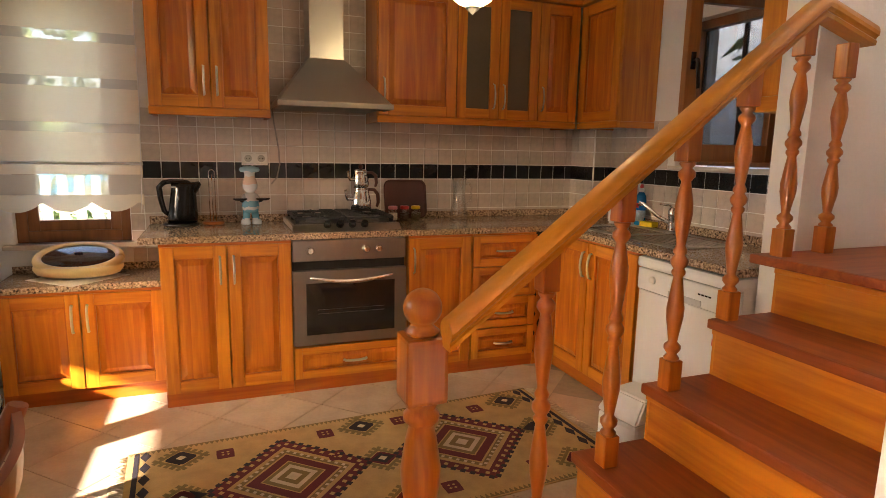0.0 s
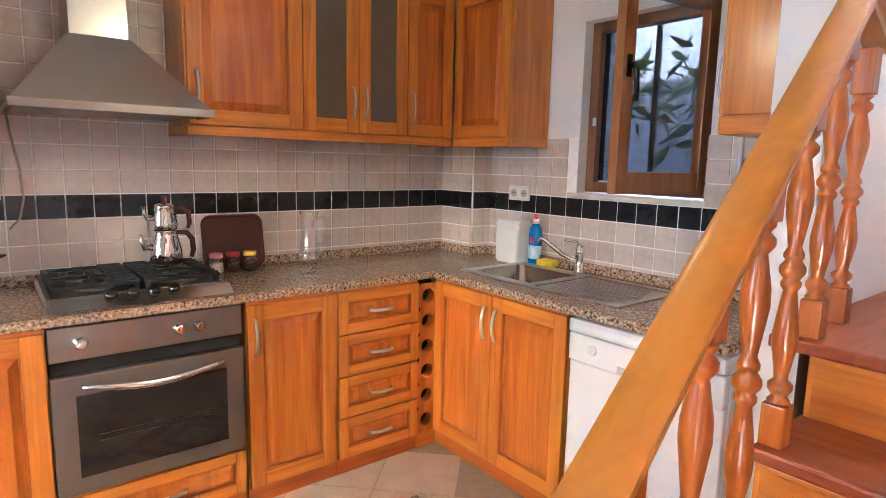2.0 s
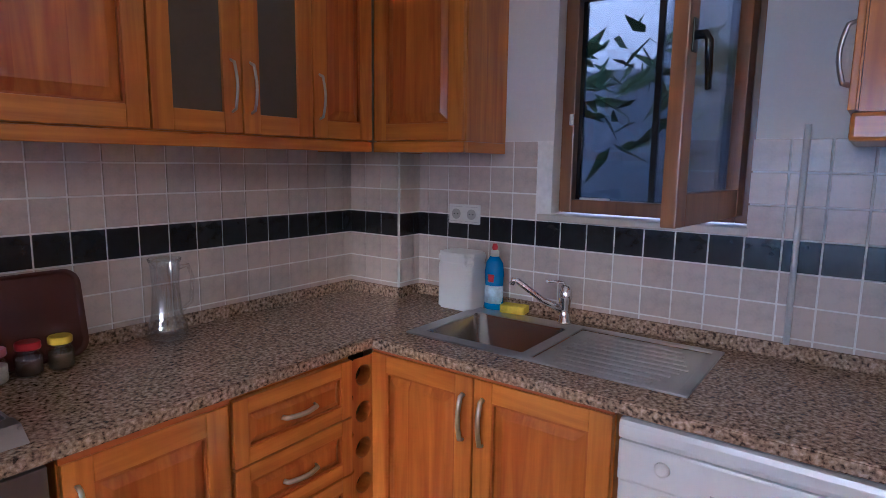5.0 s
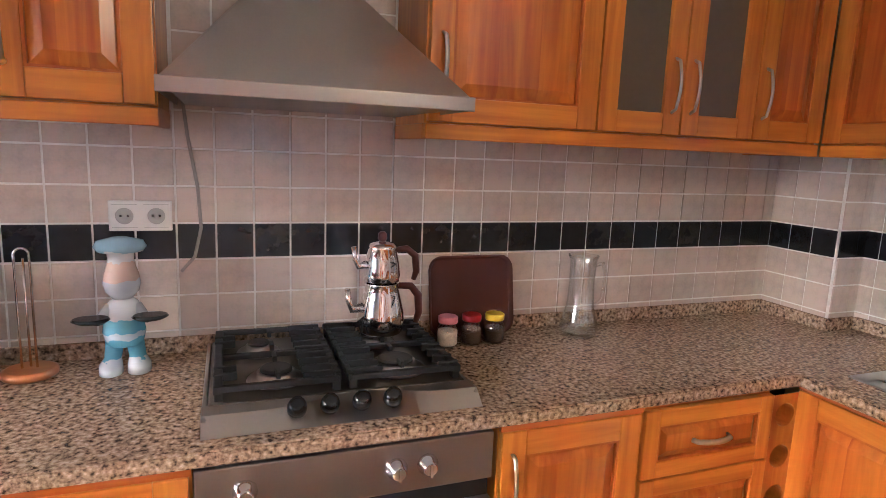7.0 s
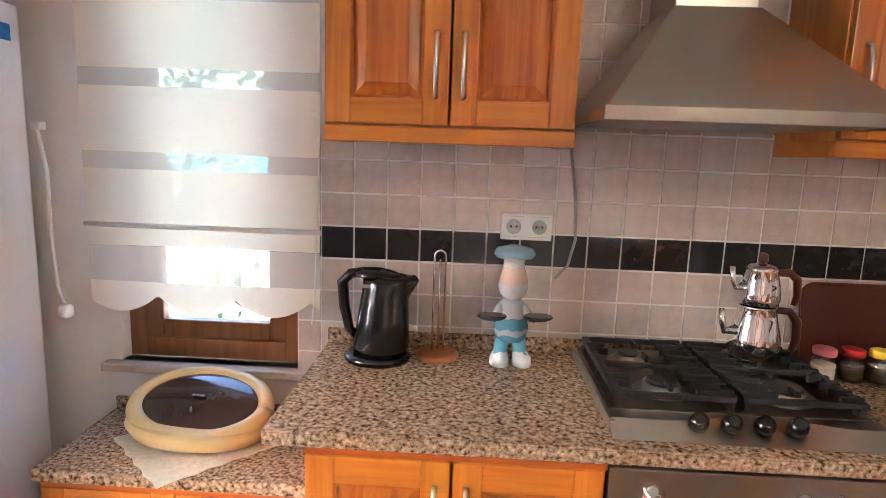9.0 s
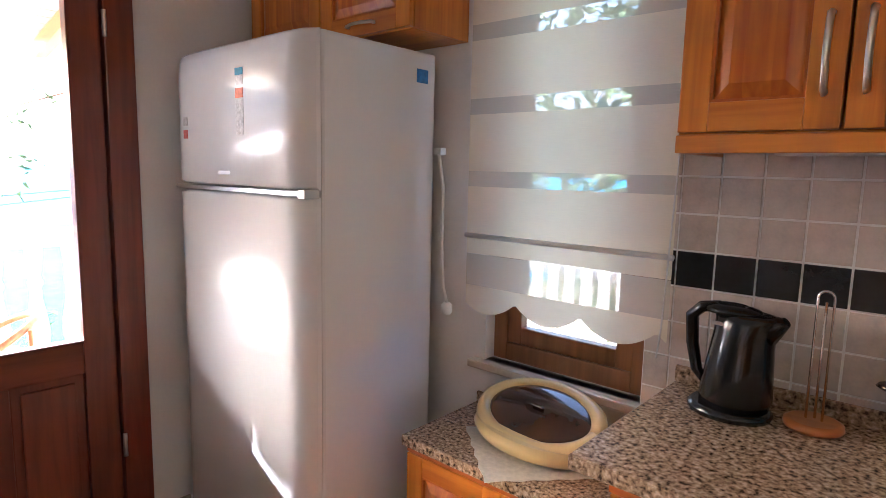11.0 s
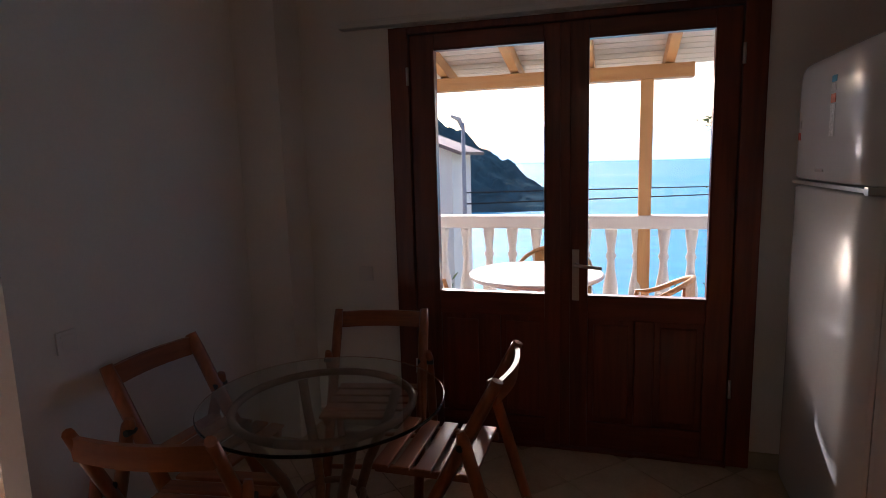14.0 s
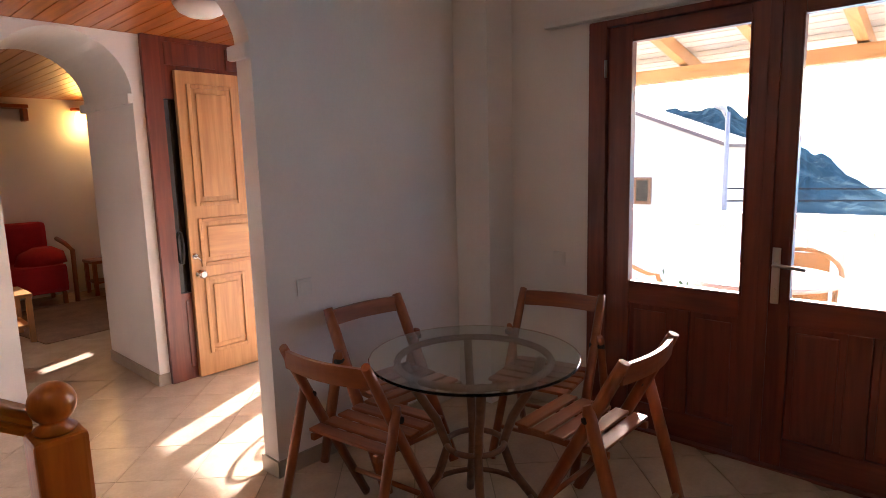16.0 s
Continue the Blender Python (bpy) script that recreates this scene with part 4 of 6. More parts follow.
edges = [1.253] + [v for k in range(6) for v in (1.412 + 0.237 * k, 1.463 + 0.237 * k)]
for k, (z0, z1) in enumerate(zip(edges, edges[1:])):
    if z0 < 2.4:
        strip(z0, min(z1, 2.42), SHEER if k % 2 else BLIND, "sheer_band" if k % 2 else "cream_band")
strip(1.185, 1.252, BLIND, "cream_band")
strip(1.075, 1.184, SHEER, "sheer_band")
bm = bmesh.new()
n = 60
for k in range(n):
    pts = []
    for j in (k, k + 1):
        s = 3.0 * j / n
        low = 1.035 - 0.055 * abs(math.sin(math.pi * (s + 0.12))) ** 0.8
        pts.append((BW * j / n, low))
    (xa, za), (xb, zb) = pts
    v = [bm.verts.new(p) for p in ((xa, 0, za), (xb, 0, zb), (xb, 0, 1.0745), (xa, 0, 1.0745))]
    bm.faces.new(v)
bmesh.ops.remove_doubles(bm, verts=bm.verts[:], dist=1e-5)
part("scalloped_hem", bm, BLIND, blind)
part("bar", tube(bmesh.new(), [(-0.004, -0.006, 1.246), (BW + 0.004, -0.006, 1.246)], 0.008, 8), WHITE_PLASTIC, blind, "cream slat across the blind")
part("cassette", boxes((-0.01, BW + 0.01, -0.04, 0.05, 2.42, 2.5), bevel=0.01), WHITE_PLASTIC, blind)
part("cord", tube(bmesh.new(), [(BW + 0.004, -0.012, 2.42), (BW + 0.006, -0.014, 1.6), (BW - 0.012, -0.016, 1.05), (BW - 0.02, -0.016, 0.97)], 0.0025, 6), WHITE_PLASTIC, blind)

# ---- window over the sink ----
E0, E1 = EAST + 0.06, EAST + 0.12
win2 = tagged(part("window_2", boxes((E0, E1, 2.575, 2.625, 1.295, 2.115), (E0, E1, 3.195, 3.245, 1.295, 2.115), (E0, E1, 2.625, 3.195, 1.295, 1.345), (E0, E1, 2.625, 3.195, 2.065, 2.115), bevel=0.005), BROWN), "brown wooden window with one sash swung open into the room", "window", kind="structure")
part("sill", boxes((EAST - 0.012, E0, 2.57, 3.30, 1.262, 1.288), bevel=0.004), plain("marble_sill_pale", (0.60, 0.53, 0.46), 0.3, vary=0.15, scale=12), win2, "beige tile sill")
part("latch", boxes((E0 - 0.012, E0 + 0.001, 3.197, 3.21, 1.62, 1.66), bevel=0.002), WHITE_PLASTIC, win2)
part("keeper", boxes((E0 - 0.004, E0 + 0.02, 3.05, 3.16, 1.3455, 1.353), bevel=0.002), WHITE_PLASTIC, win2)
part("fly_screen", boxes((E1 - 0.012, E1 - 0.010, 2.625, 3.195, 1.345, 2.065)), pane_glass("fly_screen", 0.6), win2, "dark insect mesh")
part("screen_frame", boxes((E1 - 0.02, E1 - 0.001, 2.9, 2.92, 1.345, 2.065), (E1 - 0.02, E1 - 0.001, 3.18, 3.1945, 1.345, 2.065)), BLACK, win2)
sash = part("sash", boxes((0, 0.065, -0.02, 0.02, 0, 0.80), (0.50, 0.565, -0.02, 0.02, 0, 0.80), (0.065, 0.50, -0.019, 0.019, 0, 0.085), (0.065, 0.50, -0.019, 0.019, 0.735, 0.80), bevel=0.004), wood("sash_wood", (0.20, 0.075, 0.022), (0.36, 0.15, 0.045), "z"), win2, "open wooden sash")
sash.matrix_basis = pose(E0 - 0.004, 2.622, 1.32, 0, 0, 174)
part("pane", boxes((0.065, 0.50, -0.003, 0.003, 0.085, 0.735)), CLEAR, sash).visible_shadow = False
part("handle", tube(bmesh.new(), [(0.533, 0.02, 0.47), (0.533, 0.05, 0.47), (0.533, 0.058, 0.455), (0.525, 0.06, 0.34)], [0.011, 0.011, 0.011, 0.008], 10), BLACK, sash, "black window handle")
part("handle_plate", boxes((0.52, 0.546, 0.02, 0.026, 0.43, 0.51), bevel=0.003), BLACK, sash)
part("hinge", boxes((-0.012, 0.003, -0.016, 0.016, 0.1, 0.17), (-0.012, 0.003, -0.016, 0.016, 0.63, 0.70), bevel=0.003), NICKEL, sash)

# ---- stairs ----
stairs = thing("staircase", "varnished pine stairs with turned balusters up to a landing", "stairs")
S0, RUN, RISE, SY0, SY1 = 1.955, 0.26, 0.2, 0.906, 1.862
for k in range(5):
    x, z = S0 + RUN * k, RISE * (k + 1)
    x1 = x + RUN + 0.02 if k < 4 else 4.549
    part("tread", boxes((x - 0.025, x1, SY0, SY1 + (0.02 if k < 4 else 0.106), z - 0.035, z), bevel=0.008), TREAD["y" if k < 4 else "x"], stairs)
    part("riser", boxes((x, x + 0.02, SY0, SY1, z - RISE, z - 0.036), bevel=0.001), PINE["y"], stairs)
    part("moulding", boxes((x - 0.012, x, SY0, SY1 + 0.008, z - 0.055, z - 0.0355), bevel=0.005), PINE["y"], stairs)
    part("side", boxes((x + 0.0005, x1 if k < 4 else 3.198, SY1 - 0.001, SY1 + 0.012, 0.0, z - 0.036)), PINE["z"], stairs)


def spindle(h, w=0.052):
    """A turned baluster h high with square ends."""
    bm = bmesh.new()
    box(bm, -w / 2, w / 2, -w / 2, w / 2, 0, 0.10, 0.005)
    box(bm, -w / 2, w / 2, -w / 2, w / 2, h - 0.12, h, 0.005)
    z0, z1 = 0.10, h - 0.12
    s = z1 - z0
    prof = [(0.024, 0), (0.024, 0.012), (0.015, 0.03), (0.026, 0.055), (0.026, 0.075), (0.014, 0.095), (0.017, 0.13), (0.026, 0.22), (0.027, 0.27), (0.020, 0.36), (0.014, 0.43),
            (0.021, 0.448), (0.021, 0.462), (0.016, 0.472), (0.026, 0.495), (0.027, 0.507), (0.026, 0.52), (0.016, 0.543), (0.021, 0.553), (0.021, 0.567), (0.014, 0.59), (0.020, 0.66), (0.027, 0.745),
            (0.026, 0.80), (0.016, 0.89), (0.014, 0.905), (0.026, 0.93), (0.026, 0.95), (0.015, 0.97), (0.024, 0.988), (0.024, 1.0)]
    lathe(bm, [(r, z0 + s * t) for r, t in prof], 18)
    return bm


RAIL_Y = 1.745
def rail_z(x):
    return 0.922 + (x - 1.7) * 0.68
def rail_y(x):
    return 1.682 + 0.142 * (x - 1.7)
for x in (1.987, 2.25, 2.505, 2.765, 3.03):
    base = RISE * (1 + int((x + 0.026 - S0) / RUN))
    b = part("baluster", spindle(rail_z(x) - 0.02 - base), STAIR["z"], stairs)
    b.location = (x, rail_y(x) + 0.018, base)
b = part("baluster", spindle(0.75), STAIR["z"], stairs)
b.location = (3.265, 1.908, 1.0)
# The rail's section: a broad rounded top over a narrower moulded foot.
prof = [(-0.030, -0.036), (0.030, -0.036), (0.032, -0.022), (0.027, -0.016), (0.030, -0.010), (0.038, -0.004)]
prof += [(0.04 * math.copysign(abs(math.cos(a)) ** 0.7, math.cos(a)), 0.002 + 0.036 * math.sin(a) ** 0.8) for a in [math.pi * (k + 0.5) / 14 for k in range(14)]]
prof += [(-0.038, -0.004), (-0.030, -0.010), (-0.027, -0.016), (-0.032, -0.022)]
bm = bmesh.new()
ends = []
for x, y, z in ((1.67, rail_y(1.67), rail_z(1.67)), (3.02, rail_y(3.02), rail_z(3.02)), (3.065, rail_y(3.06), rail_z(3.04) + 0.012), (3.11, rail_y(3.09) + 0.006, rail_z(3.04) + 0.008), (3.375, 1.915, 1.785)):
    ends.append([bm.verts.new((x, y + p, z + q)) for p, q in prof])
for p, q in zip(ends, ends[1:]):
    for k in range(len(prof)):
        bm.faces.new((p[k], p[(k + 1) % len(prof)], q[(k + 1) % len(prof)], q[k])).smooth = 5 < k < 19
bm.faces.new(ends[0][::-1])
bm.faces.new(ends[-1])
part("handrail", bm, RAIL, stairs, "moulded varnished handrail")
newel = part("newel_post", boxes((-0.055, 0.055, -0.055, 0.055, 0.0, 0.30), bevel=0.012), STAIR["z"], stairs, "turned newel post with a ball top")
part("block", boxes((-0.055, 0.055, -0.055, 0.055, 0.74, 0.915), bevel=0.012), STAIR["z"], newel)
lathe_bm = lathe(bmesh.new(), [(0.05, 0.30), (0.034, 0.32), (0.05, 0.345), (0.05, 0.36), (0.032, 0.375), (0.038, 0.42), (0.052, 0.50), (0.054, 0.55), (0.042, 0.63), (0.033, 0.67), (0.048, 0.685), (0.048, 0.70), (0.036, 0.715), (0.05, 0.74)], 24)
part("turning", lathe_bm, STAIR["z"], newel)
ball = [(0.04, 0.915), (0.046, 0.925), (0.03, 0.938)] + [(0.05 * math.sin(radians(a)), 0.985 - 0.05 * math.cos(radians(a))) for a in range(35, 180, 12)]
part("ball", lathe(bmesh.new(), ball, 28), STAIR["z"], newel)
newel.location = (1.635, RAIL_Y + 0.008, -0.03)


# ---- dining table and folding chairs ----
RATTAN = plain("rattan", (0.16, 0.075, 0.035), 0.45, vary=0.35, scale=40, fine=150, bump=0.1)
table = thing("dining_table", "round glass table on a dark bent rattan base", "table", pose(0.268, 1.878, 0))
part("tabletop", lathe(bmesh.new(), [(0.405, 0.726), (0.41, 0.729), (0.41, 0.735), (0.405, 0.738)], 64), TABLE_GLASS, table, "round clear glass top")
ring = [(0.30 * math.cos(2 * math.pi * k / 32), 0.30 * math.sin(2 * math.pi * k / 32), 0.706) for k in range(33)]
part("top_ring", tube(bmesh.new(), ring, 0.014, 8), RATTAN, table)
for i in range(4):
    a = math.pi / 4 + i * math.pi / 2
    c, s = math.cos(a), math.sin(a)
    pts = [(r * c, r * s, z) for r, z in ((0.27, 0.70), (0.23, 0.60), (0.15, 0.47), (0.11, 0.36), (0.15, 0.24), (0.25, 0.10), (0.29, 0.012))]
    part("leg", tube(bmesh.new(), pts, 0.018, 10), RATTAN, table)
part("waist_ring", tube(bmesh.new(), [(0.115 * math.cos(2 * math.pi * k / 24), 0.115 * math.sin(2 * math.pi * k / 24), 0.37) for k in range(25)], 0.012, 8), RATTAN, table)
part("foot_ring", tube(bmesh.new(), [(0.22 * math.cos(2 * math.pi * k / 28), 0.22 * math.sin(2 * math.pi * k / 28), 0.135) for k in range(29)], 0.011, 8), RATTAN, table)


def folding_chair(label, m):
    """A folding slatted chair; its back is at y = 0 and it faces +y."""
    ch = thing("folding_chair", label, "chair", m, "chairs round the table")
    for x in (-0.212, 0.212):
        bm = bmesh.new()
        tube(bm, [(x, -0.035, 0.80), (x, -0.005, 0.74), (x, 0.16, 0.42), (x, 0.375, 0.012)], [0.017, 0.02, 0.021, 0.019], 8, 1.35)
        part("back_leg", bm, BEECH["z"], ch)
        xs = x * 1.14
        part("rear_leg", tube(bmesh.new(), [(xs, 0.088, 0.625), (xs, 0.08, 0.60), (xs, 0.0, 0.33), (xs, -0.095, 0.012)], [0.012, 0.019, 0.02, 0.017], 8, 1.3), BEECH["z"], ch)
        part("hinge", lathe(bmesh.new(), [(0.013, -0.036), (0.013, 0.036)], 12, (xs * 0.94, 0.086, 0.575), Matrix.Rotation(radians(90), 3, "Y")), IRON, ch, "black metal pivot")
    for z0, z1, y, bow_ in ((0.715, 0.79, -0.02, 0.03),):
        bm = bmesh.new()
        n = 10
        cols = []
        for k in range(n + 1):
            s = k / n
            yy = y - bow_ * math.sin(math.pi * s)
            cols.append([bm.verts.new((-0.212 + 0.424 * s, yy + dy - 0.12 * (z - z0), z)) for dy, z in ((-0.009, z0), (0.009, z0), (0.009, z1), (-0.009, z1))])
        for a, b in zip(cols, cols[1:]):
            for i in range(4):
                bm.faces.new((a[i], b[i], b[(i + 1) % 4], a[(i + 1) % 4]))
        bm.faces.new(cols[0])
        bm.faces.new(cols[-1][::-1])
        part("backrest", bm, BEECH["x"], ch, "curved top slat")
    for x in (-0.165, 0.165):
        part("seat_rail", boxes((x - 0.011, x + 0.011, 0.04, 0.43, 0.405, 0.432), bevel=0.004), BEECH["y"], ch)
    for k in range(5):
        y = 0.05 + 0.08 * k
        part("slat", boxes((-0.195, 0.195, y, y + 0.062, 0.4325, 0.446), bevel=0.005), BEECH["x"], ch)
    part("stretcher", tube(bmesh.new(), [(-0.2, 0.30, 0.155), (0.2, 0.30, 0.155)], 0.011, 8), BEECH["x"], ch)
    part("stretcher", tube(bmesh.new(), [(-0.23, -0.06, 0.13), (0.23, -0.06, 0.13)], 0.011, 8), BEECH["x"], ch)
    return ch


first = folding_chair("folded-out reddish beech slatted chair against the plain wall", pose(0.116, 1.07, 0, 0, 0, -3.5))
for m, text in ((pose(-0.61, 1.725, 0, 0, 0, -79), "folded-out reddish beech slatted chair beside the terrace door"),
                (pose(0.738, 1.585, 0, 0, 0, 97), "folded-out reddish beech slatted chair turned to the kitchen side"),
                (pose(-0.042, 2.42, 0, 0, 0, 180), "folded-out reddish beech slatted chair near the refrigerator")):
    tagged(copy_thing(first, m), text)

# ---- rug ----
RUG = {n: plain("rug_" + n, c, 0.95, vary=0.2, scale=14, fine=220, bump=0.25) for n, c in
       (("sand", (0.46, 0.30, 0.12)), ("wine", (0.125, 0.018, 0.024)), ("navy", (0.03, 0.022, 0.03)), ("cream", (0.56, 0.46, 0.31)), ("olive", (0.20, 0.14, 0.05)))}
RL, RW = 2.02, 0.90
rug = thing("kilim_rug", "sand-coloured kilim runner with wine-red medallions on the tiles", "rug", pose(1.78, 2.72, 0, 0, 0, 3.5))
part("ground_cloth", boxes((-RL / 2, RL / 2, -RW / 2, RW / 2, 0.0005, 0.006), bevel=0.002), RUG["sand"], rug)


def flat(name, shapes, mat, z):
    bm = bmesh.new()
    for pts in shapes:
        bm.faces.new([bm.verts.new((x, y, z)) for x, y in pts])
        bm.faces.new([bm.verts.new((x, y, z - 0.0012)) for x, y in pts][::-1])
    part(name, bm, RUG[mat], rug)


def diamond(x, y, a, b):
    return [(x - a, y), (x, y - b), (x + a, y), (x, y + b)]


def ring_of(x, y, a, b, w):
    """A stepped diamond outline w wide, as four bands."""
    o, i = diamond(x, y, a, b), diamond(x, y, a - w, b - w)
    return [[o[k], o[(k + 1) % 4], i[(k + 1) % 4], i[k]] for k in range(4)]


def teeth(x, y, a, b, size, count):
    d = diamond(x, y, a, b)
    out = []
    for k in range(4):
        (xa, ya), (xb, yb) = d[k], d[(k + 1) % 4]
        for j in range(count):
            s = (j + 0.5) / count
            px, py = xa + (xb - xa) * s, ya + (yb - ya) * s
            out.append([(px - size, py), (px, py - size), (px + size, py), (px, py + size)])
    return out


for cx in (-0.375, 0.40):
    flat("medallion", ring_of(cx, 0, 0.335, 0.335, 0.07), "wine", 0.0075)
    flat("border_dots", teeth(cx, 0, 0.30, 0.30, 0.012, 9), "sand", 0.0088)
    flat("border_teeth", teeth(cx, 0, 0.335, 0.335, 0.016, 11), "navy", 0.0082)
    flat("inner_ring", ring_of(cx, 0, 0.235, 0.235, 0.03), "olive", 0.0076)
    flat("inner_band", ring_of(cx, 0, 0.19, 0.19, 0.055), "wine", 0.0077)
    flat("inner_teeth", teeth(cx, 0, 0.225, 0.225, 0.010, 9), "cream", 0.0088)
    flat("heart", [diamond(cx, 0, 0.125, 0.125)], "olive", 0.0078)
    flat("core", ring_of(cx, 0, 0.10, 0.10, 0.03) + [diamond(cx, 0, 0.035, 0.035)], "cream", 0.0089)
    for s in (-1, 1):
        flat("horn", [[(cx + s * 0.33, 0), (cx + s * 0.40, 0.05), (cx + s * 0.375, 0)], [(cx + s * 0.33, 0), (cx + s * 0.40, -0.05), (cx + s * 0.375, 0)]], "navy", 0.0081)
spots = [(x, y) for x in (-0.80, -0.37, 0.01, 0.40, 0.82) for y in (-0.33, 0.33)] + [(-0.80, 0.0), (0.82, 0.0), (0.012, 0.0)]
for k, (x, y) in enumerate(spots):
    if x in (-0.37, 0.40):
        continue
    flat("star_edge", teeth(x, y, 0.115, 0.105, 0.013, 5) + ring_of(x, y, 0.10, 0.09, 0.02), "olive", 0.0074)
    flat("star", [diamond(x, y, 0.062, 0.056)] + teeth(x, y, 0.055, 0.05, 0.014, 4), "navy" if k % 2 else "wine", 0.0079)
    flat("star_heart", [diamond(x, y, 0.022, 0.02)], "cream", 0.0088)
for x, y in ((-0.62, 0.30), (-0.62, -0.30), (-0.17, 0.32), (-0.17, -0.32), (0.20, 0.32), (0.20, -0.32), (0.62, 0.30), (0.62, -0.30), (-0.17, 0.10), (0.18, -0.10)):
    flat("flower", [[(x + 0.05 * math.cos(math.pi * k / 4) * (1 if k % 2 else 0.75), y + 0.055 * math.sin(math.pi * k / 4) * (1 if k % 2 else 0.75)) for k in range(8)]], "wine", 0.0079)
    flat("flower_heart", teeth(x, y, 0.022, 0.022, 0.007, 1), "sand", 0.0088)
for s in (-1, 1):
    saw = []
    for k in range(92):
        x = -RL / 2 + 0.022 * k
        saw.append([(x, s * (RW / 2 - 0.006)), (x + 0.011, s * (RW / 2 - 0.034)), (x + 0.022, s * (RW / 2 - 0.006))])
    flat("saw_border", saw, "olive", 0.0075)
    flat("end_band", [[(s * 0.965, -0.44), (s * 0.985, -0.44), (s * 0.985, 0.44), (s * 0.965, 0.44)]] + [diamond(s * 0.94, y / 10, 0.022, 0.045) for y in range(-4, 5)], "navy", 0.0075)
    bm = bmesh.new()
    for k in range(70):
        y = -RW / 2 + 0.01 + 0.0126 * k
        tube(bm, [(s * RL / 2, y, 0.004), (s * (RL / 2 + 0.03), y + random.uniform(-0.008, 0.008), 0.004), (s * (RL / 2 + 0.055), y + random.uniform(-0.014, 0.014), 0.003)], 0.0022, 4)
    part("fringe", bm, RUG["cream"], rug)["kind"] = "stuff"

# ---- things on the worktops ----
TOP = 0.901


def oval(bm, sections, n=24):
    """A body from (z, cx, cy, rx, ry) sections."""
    rings = [[bm.verts.new((cx + rx * math.cos(2 * math.pi * k / n), cy + ry * math.sin(2 * math.pi * k / n), z)) for k in range(n)] for z, cx, cy, rx, ry in sections]
    for a, b in zip(rings, rings[1:]):
        for k in range(n):
            bm.faces.new((a[k], a[(k + 1) % n], b[(k + 1) % n], b[k])).smooth = True
    bm.faces.new(rings[0][::-1])
    bm.faces.new(rings[-1])
    return bm


kettle = thing("electric_kettle", "glossy black plastic electric kettle on its base", "kettle", pose(0.955, 4.02, TOP, 0, 0, -8) @ Matrix.Diagonal((1.1, 1.1, 0.93, 1)))
part("base", oval(bmesh.new(), [(0, 0, 0, 0.085, 0.075), (0.012, 0, 0, 0.088, 0.078), (0.024, 0, 0, 0.078, 0.07)]), BLACK, kettle)
part("jug", oval(bmesh.new(), [(0.026, 0.008, 0, 0.07, 0.068), (0.05, 0.01, 0, 0.073, 0.07), (0.14, 0.014, 0, 0.066, 0.064), (0.215, 0.018, 0, 0.06, 0.058), (0.245, 0.022, 0, 0.062, 0.056), (0.262, 0.024, 0, 0.066, 0.05), (0.266, 0.02, 0, 0.05, 0.04)]), BLACK, kettle)
part("lid", oval(bmesh.new(), [(0.262, -0.005, 0, 0.062, 0.05), (0.274, -0.008, 0, 0.055, 0.042), (0.282, -0.012, 0, 0.03, 0.022)]), BLACK, kettle)
part("spout", tube(bmesh.new(), [(0.055, 0, 0.215), (0.075, 0, 0.245), (0.098, 0, 0.262)], [0.03, 0.026, 0.012], 10), BLACK, kettle)
part("handle", tube(bmesh.new(), [(-0.035, 0, 0.272), (-0.075, 0, 0.262), (-0.097, 0, 0.235), (-0.092, 0, 0.16), (-0.078, 0, 0.09), (-0.05, 0, 0.06)], [0.014, 0.015, 0.015, 0.014, 0.013, 0.012], 10), BLACK, kettle)
part("switch", boxes((-0.03, -0.006, -0.052, -0.044, 0.235, 0.243), bevel=0.001), NICKEL, kettle)

holder = thing("paper_towel_holder", "empty chrome wire towel holder on a round wooden base", "towel holder", pose(1.125, 4.055, TOP))
part("base", lathe(bmesh.new(), [(0.058, 0), (0.062, 0.006), (0.06, 0.016), (0.05, 0.02)], 28), wood("orange_base", (0.40, 0.12, 0.03), (0.55, 0.2, 0.05), "x"), holder, "round orange wooden base")
loop = [(-0.016, 0, 0.018), (-0.016, 0, 0.30)] + [(0.016 * math.cos(math.pi - math.pi * k / 8), 0, 0.30 + 0.016 * math.sin(math.pi * k / 8)) for k in range(9)] + [(0.016, 0, 0.018)]
part("wire", tube(bmesh.new(), loop, 0.003, 8), CHROME, holder)
part("wire", tube(bmesh.new(), [(0, 0.01, 0.018), (0, 0.01, 0.29)], 0.003, 8), CHROME, holder)

bm = bmesh.new()
for s in (-1, 1):
    oval(bm, [(0.0, s * 0.032, -0.012, 0.028, 0.042), (0.02, s * 0.032, -0.01, 0.027, 0.038), (0.034, s * 0.028, 0.005, 0.02, 0.024), (0.09, s * 0.02, 0.01, 0.022, 0.024)], 14)
oval(bm, [(0.065, 0, 0.01, 0.042, 0.034), (0.10, 0, 0.008, 0.05, 0.042), (0.14, 0, 0.008, 0.044, 0.038), (0.175, 0, 0.01, 0.036, 0.03), (0.19, 0, 0.01, 0.018, 0.018)], 20)
oval(bm, [(0.185, 0, 0.008, 0.022, 0.02), (0.205, 0, 0.004, 0.038, 0.034), (0.225, 0, 0.004, 0.043, 0.038), (0.25, 0, 0.004, 0.039, 0.036), (0.275, 0, 0.006, 0.031, 0.03), (0.285, 0, 0.008, 0.03, 0.028), (0.302, 0, 0.008, 0.031, 0.029), (0.306, 0, 0.006, 0.052, 0.044), (0.318, 0, 0.004, 0.060, 0.05), (0.332, 0, 0.006, 0.052, 0.044), (0.34, 0, 0.008, 0.02, 0.016)], 20)
